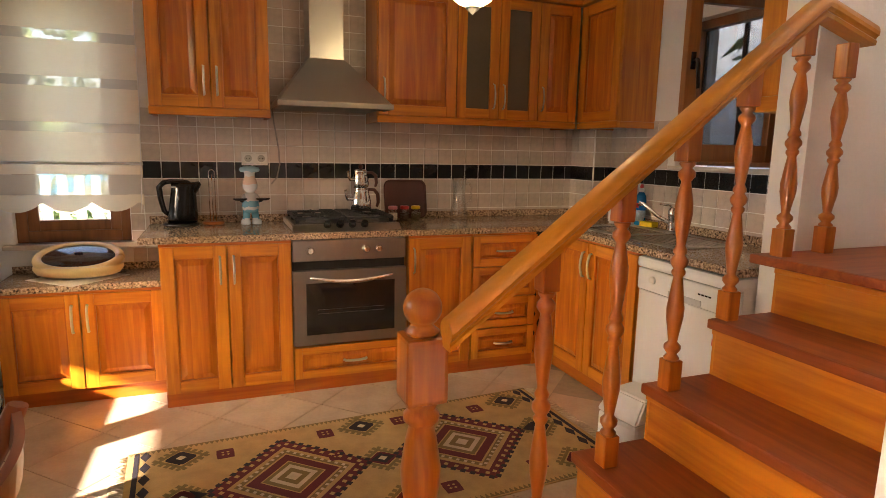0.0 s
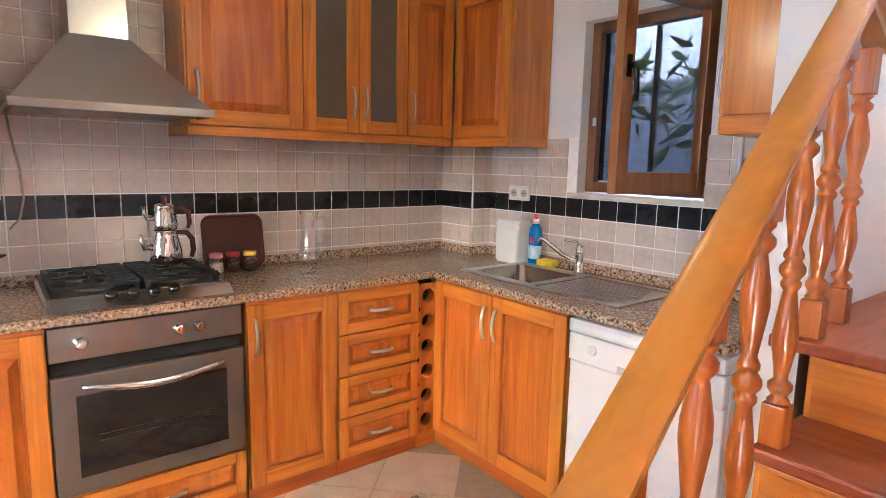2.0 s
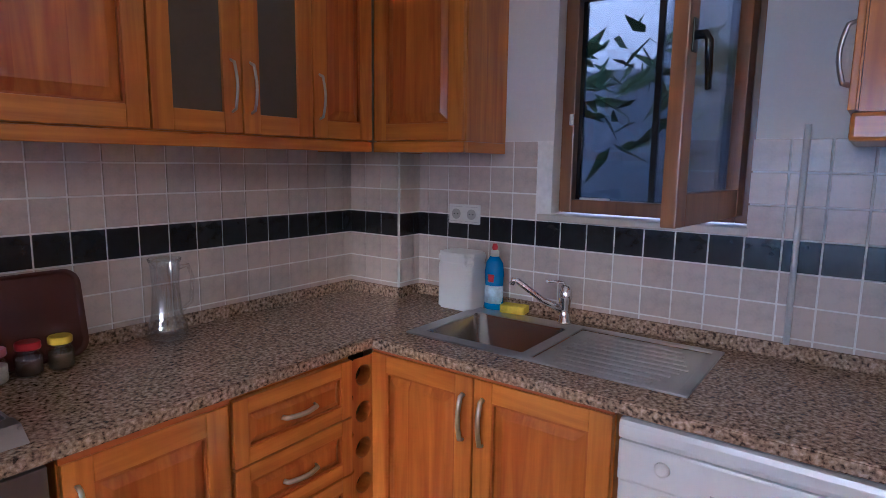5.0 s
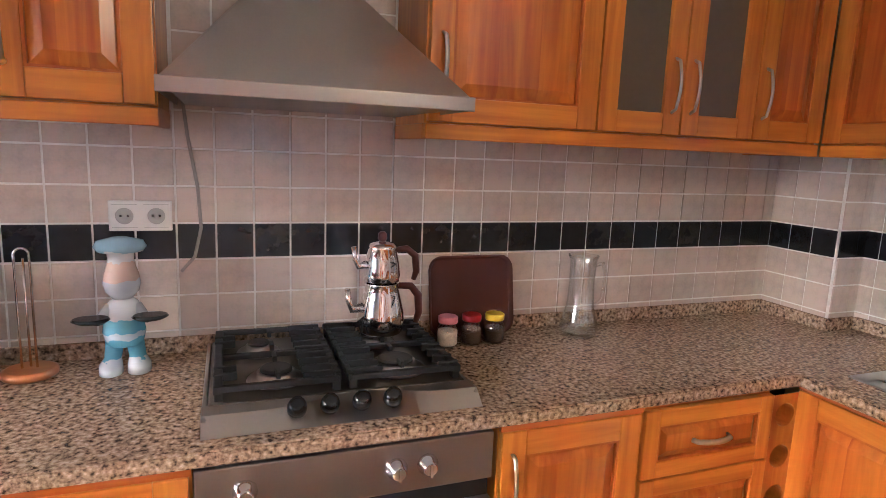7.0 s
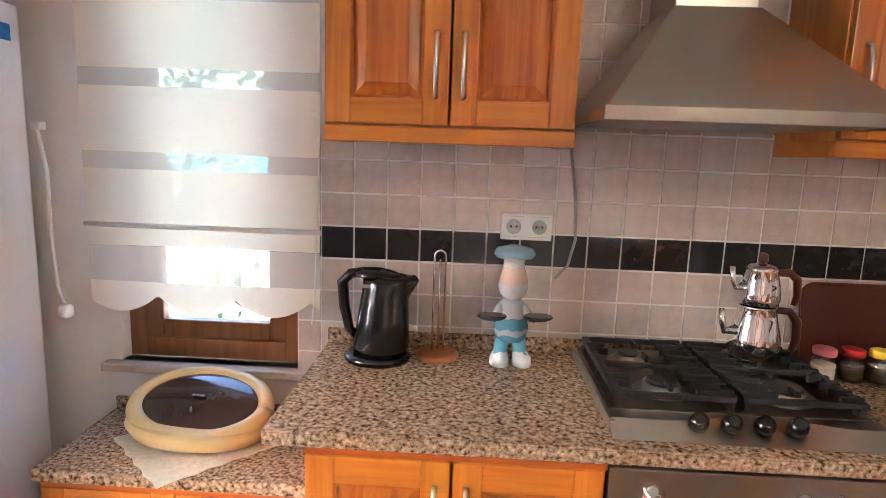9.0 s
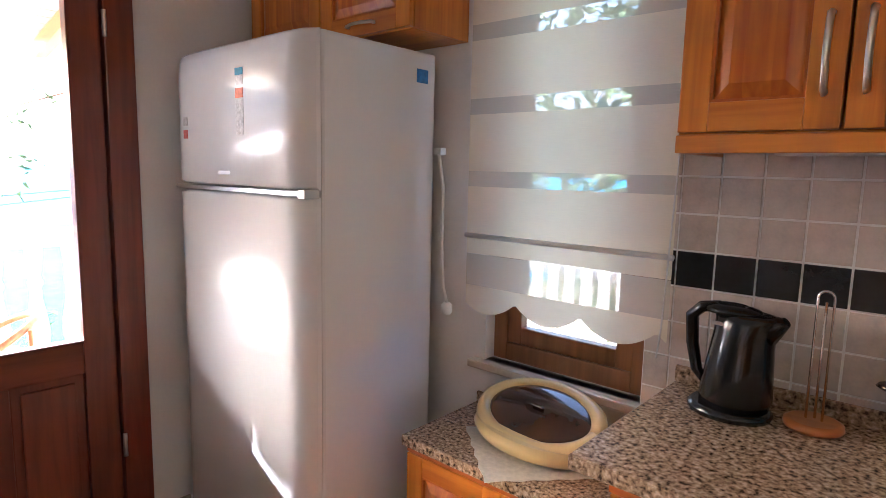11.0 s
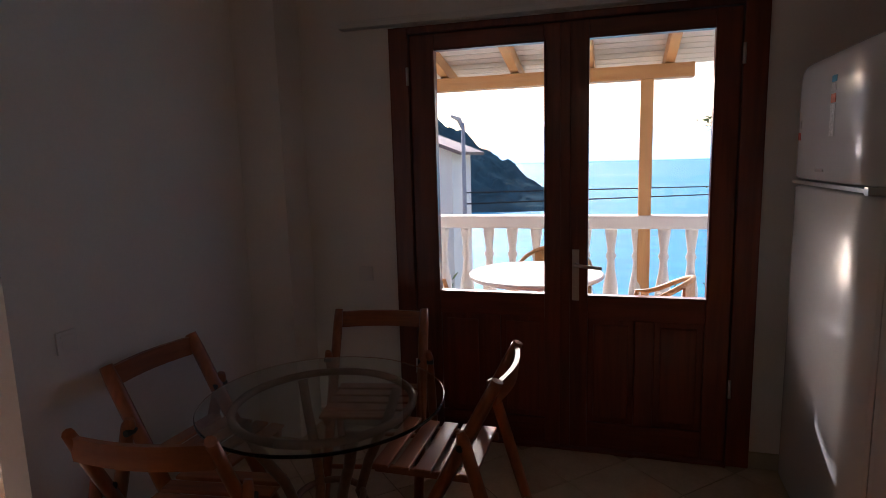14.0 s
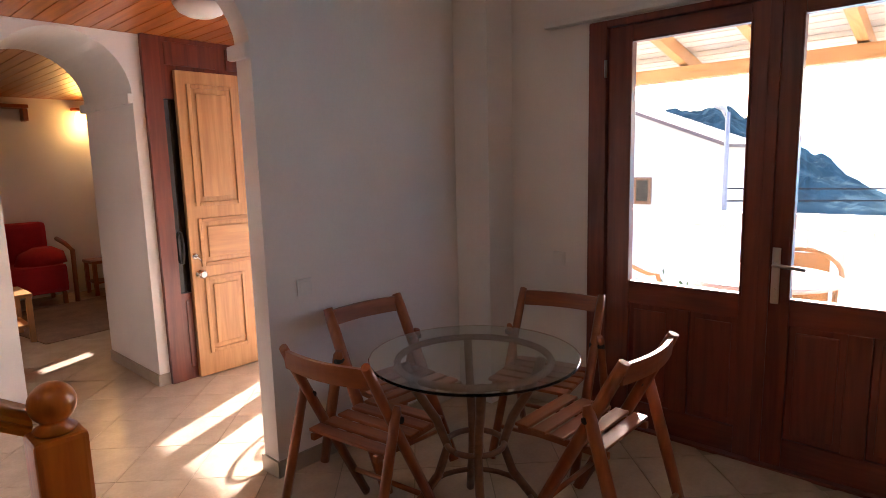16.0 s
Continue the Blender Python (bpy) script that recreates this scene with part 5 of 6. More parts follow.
for s in (-1, 1):
    tube(bm, [(s * 0.03, 0.005, 0.165), (s * 0.05, -0.02, 0.138), (s * 0.055, -0.045, 0.143)], [0.014, 0.013, 0.011], 10)
    oval(bm, [(0.143, s * 0.062, -0.058, 0.03, 0.02), (0.151, s * 0.064, -0.058, 0.042, 0.032), (0.156, s * 0.064, -0.058, 0.038, 0.028)], 16)
m, n, l, b = material("painted_ceramic")
co, sep, noise_t, ramp = n.new("ShaderNodeTexCoord"), n.new("ShaderNodeSeparateXYZ"), n.new("ShaderNodeTexNoise"), n.new("ShaderNodeValToRGB")
l.new(co.outputs["Object"], sep.inputs[0])
noise_t.inputs["Scale"].default_value = 40
l.new(co.outputs["Object"], noise_t.inputs["Vector"])
mix = n.new("ShaderNodeMath")
mix.operation = "MULTIPLY_ADD"
mix.inputs[1].default_value = 0.03
l.new(noise_t.outputs[0], mix.inputs[0])
l.new(sep.outputs["Z"], mix.inputs[2])
ramp.color_ramp.interpolation = "CONSTANT"
e = ramp.color_ramp.elements
e[0].position, e[0].color = 0.0, (0.62, 0.68, 0.72, 1)
e[1].position, e[1].color = 0.046, (0.16, 0.42, 0.58, 1)
for p, c in ((0.10, (0.50, 0.62, 0.68, 1)), (0.115, (0.16, 0.42, 0.58, 1)), (0.150, (0.62, 0.66, 0.70, 1)), (0.247, (0.66, 0.50, 0.42, 1)), (0.292, (0.66, 0.68, 0.70, 1)), (0.318, (0.32, 0.50, 0.62, 1))):
    e.new(p).color = c
l.new(mix.outputs[0], ramp.inputs[0])
front, pans = n.new("ShaderNodeMath"), n.new("ShaderNodeMix")
front.operation, front.inputs[1].default_value = "LESS_THAN", -0.034
l.new(sep.outputs["Y"], front.inputs[0])
high = n.new("ShaderNodeMath")
high.operation, high.inputs[1].default_value = "GREATER_THAN", 0.128
l.new(sep.outputs["Z"], high.inputs[0])
low = n.new("ShaderNodeMath")
low.operation, low.inputs[1].default_value = "LESS_THAN", 0.16
l.new(sep.outputs["Z"], low.inputs[0])
both, all3 = n.new("ShaderNodeMath"), n.new("ShaderNodeMath")
both.operation = all3.operation = "MULTIPLY"
l.new(front.outputs[0], both.inputs[0])
l.new(high.outputs[0], both.inputs[1])
l.new(both.outputs[0], all3.inputs[0])
l.new(low.outputs[0], all3.inputs[1])
pans.data_type = "RGBA"
pans.inputs["B"].default_value = (0.02, 0.02, 0.022, 1)
l.new(all3.outputs[0], pans.inputs["Factor"])
l.new(ramp.outputs[0], pans.inputs["A"])
l.new(pans.outputs["Result"], b.inputs["Base Color"])
b.inputs["Roughness"].default_value = 0.18
single("figurine", bm, m, "glazed ceramic cook figurine in pale blue and white holding two pans", "figurine", pose(1.335, 4.045, TOP, 0, 0, 4))

tea = thing("double_teapot", "polished steel stacked double teapot with brown handles on the hob", "teapot", pose(1.985, 3.985, 0.975))
pot = part("lower_pot", lathe(bmesh.new(), [(0.056, 0), (0.06, 0.004), (0.066, 0.03), (0.064, 0.06), (0.052, 0.11), (0.046, 0.138), (0.048, 0.142)], 32), CHROME, tea)
part("spout", tube(bmesh.new(), [(-0.056, -0.01, 0.075), (-0.085, -0.012, 0.072), (-0.094, -0.013, 0.095), (-0.098, -0.013, 0.13)], [0.014, 0.011, 0.009, 0.008], 10), CHROME, pot)
part("handle", tube(bmesh.new(), [(0.048, 0, 0.13), (0.085, 0, 0.128), (0.108, 0, 0.10), (0.112, 0, 0.05), (0.102, 0, 0.02)], [0.009, 0.011, 0.012, 0.011, 0.008], 10), BROWN_PLASTIC, pot, "brown handle")
pot = part("upper_pot", lathe(bmesh.new(), [(0.042, 0.143), (0.05, 0.148), (0.052, 0.165), (0.048, 0.20), (0.04, 0.238), (0.042, 0.242), (0.03, 0.252), (0.01, 0.256)], 32), CHROME, tea)
part("spout", tube(bmesh.new(), [(-0.046, -0.008, 0.195), (-0.068, -0.01, 0.19), (-0.078, -0.011, 0.21), (-0.082, -0.011, 0.245)], [0.011, 0.009, 0.008, 0.007], 10), CHROME, pot)
part("handle", tube(bmesh.new(), [(0.04, 0, 0.232), (0.07, 0, 0.235), (0.095, 0, 0.215), (0.10, 0, 0.17), (0.092, 0, 0.145)], [0.008, 0.010, 0.011, 0.010, 0.007], 10), BROWN_PLASTIC, pot, "brown handle")
part("knob", lathe(bmesh.new(), [(0.008, 0.256), (0.013, 0.264), (0.012, 0.278), (0.006, 0.284)], 16), BROWN_PLASTIC, pot, "brown lid knob")

outline, rim_in = rounded(-0.145, 0.145, 0.0, 0.255, 0.045), rounded(-0.133, 0.133, 0.012, 0.243, 0.035)
tray = thing("tray", "dark brown plastic serving tray leaning on the tiles", "tray", pose(2.315, 4.105, TOP + 0.003, 80, 0, 0))
part("base", prism(bmesh.new(), rim_in, -0.004, 0.003), BROWN_PLASTIC, tray)
bm = bmesh.new()
for k in range(len(outline)):
    j = (k + 1) % len(outline)
    for (p, z), (q, w) in (((rim_in, 0.0035), (outline, 0.018)), ((outline, 0.018), (outline, 0.014)), ((outline, 0.014), (rim_in, -0.001))):
        bm.faces.new([bm.verts.new((*v, h)) for v, h in ((p[k], z), (p[j], z), (q[j], w), (q[k], w))]).smooth = True
bmesh.ops.remove_doubles(bm, verts=bm.verts[:], dist=1e-5)
part("rim", bm, BROWN_PLASTIC, tray)
for x, y, lid, fill, text in ((2.205, 4.03, (0.62, 0.20, 0.22), (0.66, 0.58, 0.48), "small glass jar of sugar with a pink lid"),
                              (2.285, 4.035, (0.42, 0.012, 0.012), (0.06, 0.025, 0.014), "small glass jar of spice with a red lid"),
                              (2.36, 4.03, (0.72, 0.50, 0.012), (0.10, 0.07, 0.04), "small glass jar of spice with a yellow lid")):
    jar = thing("spice_jar", text, "jar", pose(x, y, TOP), "jars by the hob")
    part("jar", lathe(bmesh.new(), [(0.028, 0), (0.033, 0.004), (0.033, 0.055), (0.026, 0.066), (0.026, 0.072)], 24), DRINK_GLASS, jar, "clear glass body")
    part("contents", lathe(bmesh.new(), [(0.026, 0.004), (0.030, 0.008), (0.030, 0.048)], 20), plain("jar_filling", fill, 0.9, vary=0.2, scale=90), jar)
    part("lid", lathe(bmesh.new(), [(0.029, 0.073), (0.030, 0.076), (0.030, 0.09), (0.027, 0.093)], 24), plain("jar_lid", lid, 0.35), jar)
jug = thing("glass_carafe", "empty clear glass water jug on the worktop", "jug", pose(2.66, 4.02, TOP))
part("body", lathe(bmesh.new(), [(0.04, 0), (0.055, 0.008), (0.062, 0.035), (0.056, 0.065), (0.045, 0.10), (0.040, 0.18), (0.043, 0.25), (0.049, 0.27), (0.047, 0.27), (0.041, 0.25), (0.038, 0.18), (0.043, 0.10), (0.053, 0.065), (0.059, 0.036), (0.052, 0.012), (0.02, 0.009)], 32), DRINK_GLASS, jug)
part("handle", tube(bmesh.new(), [(0.043, 0, 0.235), (0.075, 0, 0.24), (0.09, 0, 0.20), (0.082, 0, 0.12), (0.047, 0, 0.095)], 0.007, 10), DRINK_GLASS, jug)

bread = thing("bread_box", "oval cream plastic bread box with a tinted roll lid", "bread box", pose(0.44, 3.985, 0.652, 0, 0, -6))
part("tray", oval(bmesh.new(), [(0.0, 0, 0, 0.17, 0.10), (0.012, 0, 0, 0.20, 0.125), (0.04, 0, 0.0, 0.218, 0.138), (0.058, 0, 0.006, 0.215, 0.134)], 40), CREAM, bread)
bm = bmesh.new()
ringp = []
for k in range(49):
    a = 2 * math.pi * k / 48
    ringp.append((0.198 * math.cos(a), 0.012 + 0.108 * math.sin(a), 0.088 + 0.052 * math.sin(a)))
tube(bm, ringp, 0.024, 10)
part("rim", bm, CREAM, bread, "thick cream rim")
bm = bmesh.new()
n = 32
for k in range(n):
    pass
rings = []
for j in range(7):
    f = j / 6
    ringv = []
    for k in range(n):
        a = 2 * math.pi * k / n
        rr = math.cos(f * math.pi / 2)
        ringv.append(bm.verts.new((0.186 * rr * math.cos(a), 0.012 + 0.098 * rr * math.sin(a), 0.09 + 0.052 * rr * math.sin(a) + 0.028 * math.sin(f * math.pi / 2))))
    rings.append(ringv)
    if j == 5:
        break
for a, b in zip(rings, rings[1:]):
    for k in range(n):
        bm.faces.new((a[k], a[(k + 1) % n], b[(k + 1) % n], b[k])).smooth = True
bm.faces.new(rings[-1])
part("lid", bm, BREAD_LID, bread, "smoke-brown see-through lid")
part("back", oval(bmesh.new(), [(0.05, 0, 0.03, 0.205, 0.11), (0.10, 0, 0.06, 0.19, 0.075), (0.128, 0, 0.085, 0.13, 0.04)], 32), CREAM, bread)
part("grip", boxes((-0.02, 0.02, 0.0, 0.012, 0.117, 0.124), bevel=0.003), BREAD_LID, bread)
bm = bmesh.new()
scal = []
for k in range(64):
    a = 2 * math.pi * k / 64
    sq = 0.17 / max(abs(math.cos(a)), abs(math.sin(a)))
    scal.append((sq * math.cos(a) * (1 + 0.02 * math.sin(16 * a)), sq * math.sin(a) * (1 + 0.02 * math.cos(16 * a))))
prism(bm, scal, 0.0, 0.002)
single("doily", bm, LACE, "white embroidered cloth under the bread box", "cloth", pose(0.44, 3.965, 0.6405, 0, 0, 47))

can = thing("plastic_canister", "white translucent plastic canister beside the sink", "canister", pose(3.645, 3.575, TOP))
part("body", prism(bmesh.new(), rounded(-0.065, 0.065, -0.08, 0.08, 0.025), 0.0, 0.185, 0.008), WHITE_PLASTIC, can)
part("lid", prism(bmesh.new(), rounded(-0.067, 0.067, -0.082, 0.082, 0.027), 0.186, 0.225, 0.012), WHITE_PLASTIC, can)
BLUE = plain("blue_plastic", (0.008, 0.19, 0.55), 0.25, vary=0.1, coat=0.4)
bottle = thing("detergent_bottle", "bright blue washing-up liquid bottle with red cap", "bottle", pose(3.68, 3.445, TOP))
part("body", oval(bmesh.new(), [(0, 0, 0, 0.024, 0.038), (0.01, 0, 0, 0.028, 0.042), (0.09, 0, 0, 0.027, 0.038), (0.15, 0, 0, 0.027, 0.042), (0.19, 0, 0, 0.024, 0.036), (0.215, 0, 0, 0.014, 0.018)], 24), BLUE, bottle)
part("label", oval(bmesh.new(), [(0.03, -0.001, 0, 0.0292, 0.0405), (0.10, -0.001, 0, 0.0285, 0.039)], 24), plain("label_white", (0.45, 0.62, 0.75), 0.4, vary=0.4, scale=50), bottle, "pale printed label")
part("mark", oval(bmesh.new(), [(0.115, -0.002, 0, 0.0285, 0.022), (0.145, -0.002, 0, 0.0292, 0.024)], 24), plain("label_red", (0.5, 0.02, 0.03), 0.4), bottle)
part("collar", lathe(bmesh.new(), [(0.017, 0.215), (0.017, 0.235), (0.012, 0.24)], 18), WHITE_PLASTIC, bottle)
part("cap", lathe(bmesh.new(), [(0.010, 0.24), (0.012, 0.25), (0.008, 0.265)], 16), plain("red_cap", (0.55, 0.02, 0.02), 0.3), bottle, "red cap")
bm = boxes((-0.03, 0.03, -0.05, 0.05, 0.0, 0.032), bevel=0.006)
single("sponge", bm, plain("yellow_sponge", (0.70, 0.52, 0.02), 0.9, vary=0.15, scale=90, bump=0.5), "yellow washing-up sponge by the sink", "sponge", pose(3.67, 3.345, 0.9065, 0, 0, 8))


SOCKET_LINE = plain("socket_line", (0.5, 0.49, 0.47), 0.5)


def socket(label, m, w=0.151, gangs=2):
    so = thing("wall_socket", label, "socket", m, "sockets")
    part("plate", boxes((0, w, -0.010, 0.0, 0, 0.08), bevel=0.003), WHITE_PLASTIC, so)
    for k in range(gangs):
        cx = w * (k + 0.5) / gangs
        part("well", lathe(bmesh.new(), [(0.021, 0), (0.0215, 0.0035), (0.019, 0.0036)], 24, (cx, -0.0101, 0.04), Matrix.Rotation(radians(90), 3, "X")), plain("socket_grey", (0.42, 0.41, 0.39), 0.5), so)
        part("pin_hole", boxes((cx - 0.011, cx - 0.006, -0.0145, -0.0138, 0.038, 0.043), (cx + 0.006, cx + 0.011, -0.0145, -0.0138, 0.038, 0.043)), BLACK, so)
        for z in (0.009, 0.0695):
            part("frame", boxes((cx - 0.03, cx + 0.03, -0.0112, -0.0101, z, z + 0.0015)), SOCKET_LINE, so)


socket("white double wall socket on the tiles above the hob side", pose(1.296, NORTH - 0.009, 1.243))
socket("white double wall socket on the tiles beside the sink", pose(EAST - 0.009, 3.705, 1.226, 0, 0, -90))
for name, m in (("light_switch", pose(0.417, 0.906, 0.862, 0, 0, 180)), ("light_switch", pose(WEST + 0.001, 1.45, 0.865, 0, 0, 90))):
    sw = thing(name, "square white wall switch on the plaster", "switch", m, "switches")
    part("plate", boxes((0, 0.082, -0.010, 0, 0, 0.082), bevel=0.003), WHITE_PLASTIC, sw)
    part("rocker", boxes((0.014, 0.068, -0.014, -0.0101, 0.014, 0.068), bevel=0.003), WHITE_PLASTIC, sw)
single("hood_cable", tube(bmesh.new(), [(1.478, NORTH - 0.014, 1.62), (1.49, NORTH - 0.014, 1.50), (1.512, NORTH - 0.014, 1.36), (1.518, NORTH - 0.014, 1.25), (1.50, NORTH - 0.014, 1.17), (1.465, NORTH - 0.014, 1.13)], 0.0045, 8), plain("grey_cable", (0.36, 0.33, 0.30), 0.5), "thin grey power cable hanging on the tiles", "cable")
single("water_pipe", tube(bmesh.new(), [(EAST - 0.02, 2.44, 0.945), (EAST - 0.02, 2.44, 1.6)], 0.009, 10), WHITE_PLASTIC, "thin white pipe on the tiles", "pipe")

# ---- lamps ----
lamp = thing("pendant_lamp", "lit round milk-glass pendant hanging over the kitchen", "lamp", pose(2.14, 2.66, 0))
globe = [(0.115 * math.sin(radians(a)), 2.03 - 0.115 * math.cos(radians(a))) for a in range(6, 176, 10)]
part("globe", lathe(bmesh.new(), globe, 32), BULB, lamp, "glowing milk-glass globe")
part("finial", lathe(bmesh.new(), [(0.004, 1.89), (0.011, 1.898), (0.026, 1.908), (0.03, 1.918)], 18), NICKEL, lamp)
part("rod", lathe(bmesh.new(), [(0.008, 2.14), (0.008, 2.52), (0.04, 2.522), (0.045, 2.549)], 18), NICKEL, lamp)
bulb = new("bulb", bpy.data.lights.new("bulb", "POINT"))
bulb.data.energy, bulb.data.color, bulb.data.shadow_soft_size = 0.06, (1.0, 0.78, 0.45), 0.12
bulb.location = (2.14, 2.66, 1.86)
dome = thing("ceiling_lamp", "unlit white glass dome lamp on the boarded ceiling", "lamp", pose(0.43, 0.20, 0))
part("dome", lathe(bmesh.new(), [(0.02, 2.262), (0.07, 2.27), (0.11, 2.29), (0.13, 2.318), (0.13, 2.325)], 32), WHITE_PLASTIC, dome)
part("ring", lathe(bmesh.new(), [(0.135, 2.326), (0.138, 2.335), (0.13, 2.351)], 32), NICKEL, dome)

# ---- hall ----
panel_wall = structure("wood_surround", boxes((-0.65, 0.0, -0.80, -0.775, 0.0, 2.351), (0.26, 0.37, -0.80, -0.76, 0.0, 2.351), (0.0, 0.26, -0.80, -0.77, 1.95, 2.351), (0.0, 0.26, -0.80, -0.77, 0.0, 0.62)), RED["z"], "red-brown wooden surround of the entrance", "door frame")
for x0, x1, z0, z1 in ((-0.55, -0.2, 2.17, 2.32), (-0.12, 0.23, 2.17, 2.32), (0.03, 0.23, 0.08, 0.57)):
    part("panel", boxes((x0, x1, -0.776, -0.762, z0, z1), bevel=0.008), RED["z"], panel_wall)
part("dark_glass", boxes((0.0, 0.26, -0.795, -0.79, 0.62, 1.95)), OVEN_GLASS, panel_wall, "dark sidelight glass")
part("pull", bent((0.225, -0.79, 0.83), (0.225, -0.79, 1.05), (0, 0.05, 0), 0.011), IRON, panel_wall, "black iron pull handle")
DF = -0.717
ent = tagged(part("door_3", boxes((-0.64, 0.19, DF - 0.04, DF, 0.01, 2.135), bevel=0.004), OAK["z"]), "open honey-coloured panelled entrance door with a round knob", "door", kind="structure")
for x0, x1, z0, z1, a in ((-0.215, 0.125, 1.225, 2.05, "z"), (-0.575, -0.28, 1.225, 2.05, "z"), (-0.575, 0.12, 0.80, 1.14, "x"), (-0.20, 0.108, 0.17, 0.725, "z"), (-0.575, -0.27, 0.17, 0.725, "z")):
    part("moulding", boxes((x0, x0 + 0.028, DF + 0.0005, DF + 0.015, z0, z1), (x1 - 0.028, x1, DF + 0.0005, DF + 0.015, z0, z1), (x0 + 0.028, x1 - 0.028, DF + 0.0005, DF + 0.014, z0, z0 + 0.028), (x0 + 0.028, x1 - 0.028, DF + 0.0005, DF + 0.014, z1 - 0.028, z1), bevel=0.005), OAK[a], ent)
    part("panel", boxes((x0 + 0.06, x1 - 0.06, DF + 0.0003, DF + 0.011, z0 + 0.06, z1 - 0.06), bevel=0.006), OAK[a], ent)
part("knob", lathe(bmesh.new(), [(0.03, 0), (0.03, 0.006), (0.012, 0.01), (0.012, 0.03), (0.03, 0.042), (0.032, 0.055), (0.02, 0.065)], 24, (0.135, DF, 0.752), Matrix.Rotation(radians(-90), 3, "X")), CHROME, ent, "round chrome knob")
part("lock", lathe(bmesh.new(), [(0.024, 0), (0.024, 0.006), (0.012, 0.012)], 20, (0.157, DF, 0.88), Matrix.Rotation(radians(-90), 3, "X")), CHROME, ent)
part("key", tube(bmesh.new(), [(0.157, DF + 0.012, 0.88), (0.157, DF + 0.034, 0.878), (0.137, DF + 0.036, 0.85)], 0.004, 6), CHROME, ent)
gate = structure("entrance_frame", boxes((-0.72, -0.66, -0.46, -0.30, 0, 2.2), bevel=0.004), RED["z"], "red-brown post of the entrance", "door frame")
scroll = [(-0.70, 0.05 + 0.16 * math.cos(k / 3.0) * (1 - k / 40), 0.55 + 0.22 * math.sin(k / 3.0) * (1 - k / 40)) for k in range(28)]
part("ironwork", tube(bmesh.new(), scroll, 0.012, 6), IRON, gate)
part("ironwork", tube(bmesh.new(), [(-0.70, 0.36, 0.0), (-0.70, 0.36, 2.19)], 0.012, 6), IRON, gate)

sofa = thing("sofa", "red upholstered sofa in the living room", "sofa", pose(0.10, -4.62, 0))
REDCLOTH = plain("red_cloth", (0.42, 0.015, 0.02), 0.9, vary=0.2, scale=8, bump=0.2)
part("seat", boxes((-0.10, 0.9, -0.30, 0.30, 0.14, 0.46), bevel=0.05), REDCLOTH, sofa)
part("backrest", boxes((-0.05, 0.9, -0.34, -0.18, 0.40, 0.92), bevel=0.06), REDCLOTH, sofa)
part("armrest", tube(bmesh.new(), [(-0.16, -0.28, 0.70), (-0.17, 0.0, 0.66), (-0.17, 0.27, 0.60), (-0.16, 0.28, 0.0)], 0.025, 8), BEECH["z"], sofa, "dark bent arm")
part("throw", oval(bmesh.new(), [(0.46, 0.1, 0.05, 0.26, 0.22), (0.58, 0.08, 0.02, 0.22, 0.2), (0.64, 0.06, 0.0, 0.1, 0.1)], 20), REDCLOTH, sofa)
for x in (-0.05, 0.85):
    for y in (-0.25, 0.25):
        part("leg", boxes((x - 0.02, x + 0.02, y - 0.02, y + 0.02, 0, 0.139)), BEECH["z"], sofa)
for nm, lab, m, w, d, h in (("coffee_table", "low honey wood coffee table on the living room tiles", pose(0.92, -3.05, 0), 0.46, 0.5, 0.44), ("bench", "small dark wooden bench by the living room wall", pose(-0.50, -4.66, 0), 0.42, 0.36, 0.42)):
    tb = thing(nm, lab, "table", m)
    wd = OAK if nm == "coffee_table" else BEECH
    part("top", boxes((-w / 2, w / 2, -d / 2, d / 2, h - 0.035, h), bevel=0.006), wd["x"], tb)
    for x in (-w / 2 + 0.03, w / 2 - 0.03):
        for y in (-d / 2 + 0.03, d / 2 - 0.03):
            part("leg", boxes((x - 0.022, x + 0.022, y - 0.022, y + 0.022, 0, h - 0.0355), bevel=0.004), wd["z"], tb)
    part("shelf", boxes((-w / 2 + 0.03, w / 2 - 0.03, -d / 2 + 0.03, d / 2 - 0.03, 0.14, 0.16), bevel=0.003), wd["x"], tb)
sconce = thing("wall_lamp", "lit amber glass wall lamp on a dark wooden arm", "lamp", pose(-0.48, -4.999, 2.12))
part("arm", boxes((-0.09, 0.09, 0.0, 0.10, 0.10, 0.135), bevel=0.006), BEECH["x"], sconce)
part("shade", lathe(bmesh.new(), [(0.04, 0.09), (0.065, 0.02), (0.07, -0.03), (0.03, -0.05)], 20, (0, 0.075, 0)), AMBER, sconce)
glow = new("sconce_bulb", bpy.data.lights.new("sconce_bulb", "POINT"))
glow.data.energy, glow.data.color, glow.data.shadow_soft_size, glow.location = 0.5, (1.0, 0.6, 0.2), 0.05, (-0.48, -4.86, 1.99)
single("wall_shelf", boxes((0.08, 0.85, -4.999, -4.80, 2.22, 2.26), (0.08, 0.13, -4.999, -4.85, 2.08, 2.2195), bevel=0.008), BEECH["x"], "dark wooden shelf on the living room wall", "shelf")
rug2 = single("living_rug", boxes((-1.3, 1.3, -0.8, 0.8, 0.0005, 0.008), bevel=0.002), plain("brown_rug", (0.17, 0.10, 0.06), 0.95, vary=0.35, scale=5, fine=40, bump=0.2), "brown patterned rug in the living room", "rug", pose(-0.5, -3.6, 0, 0, 0, 8))

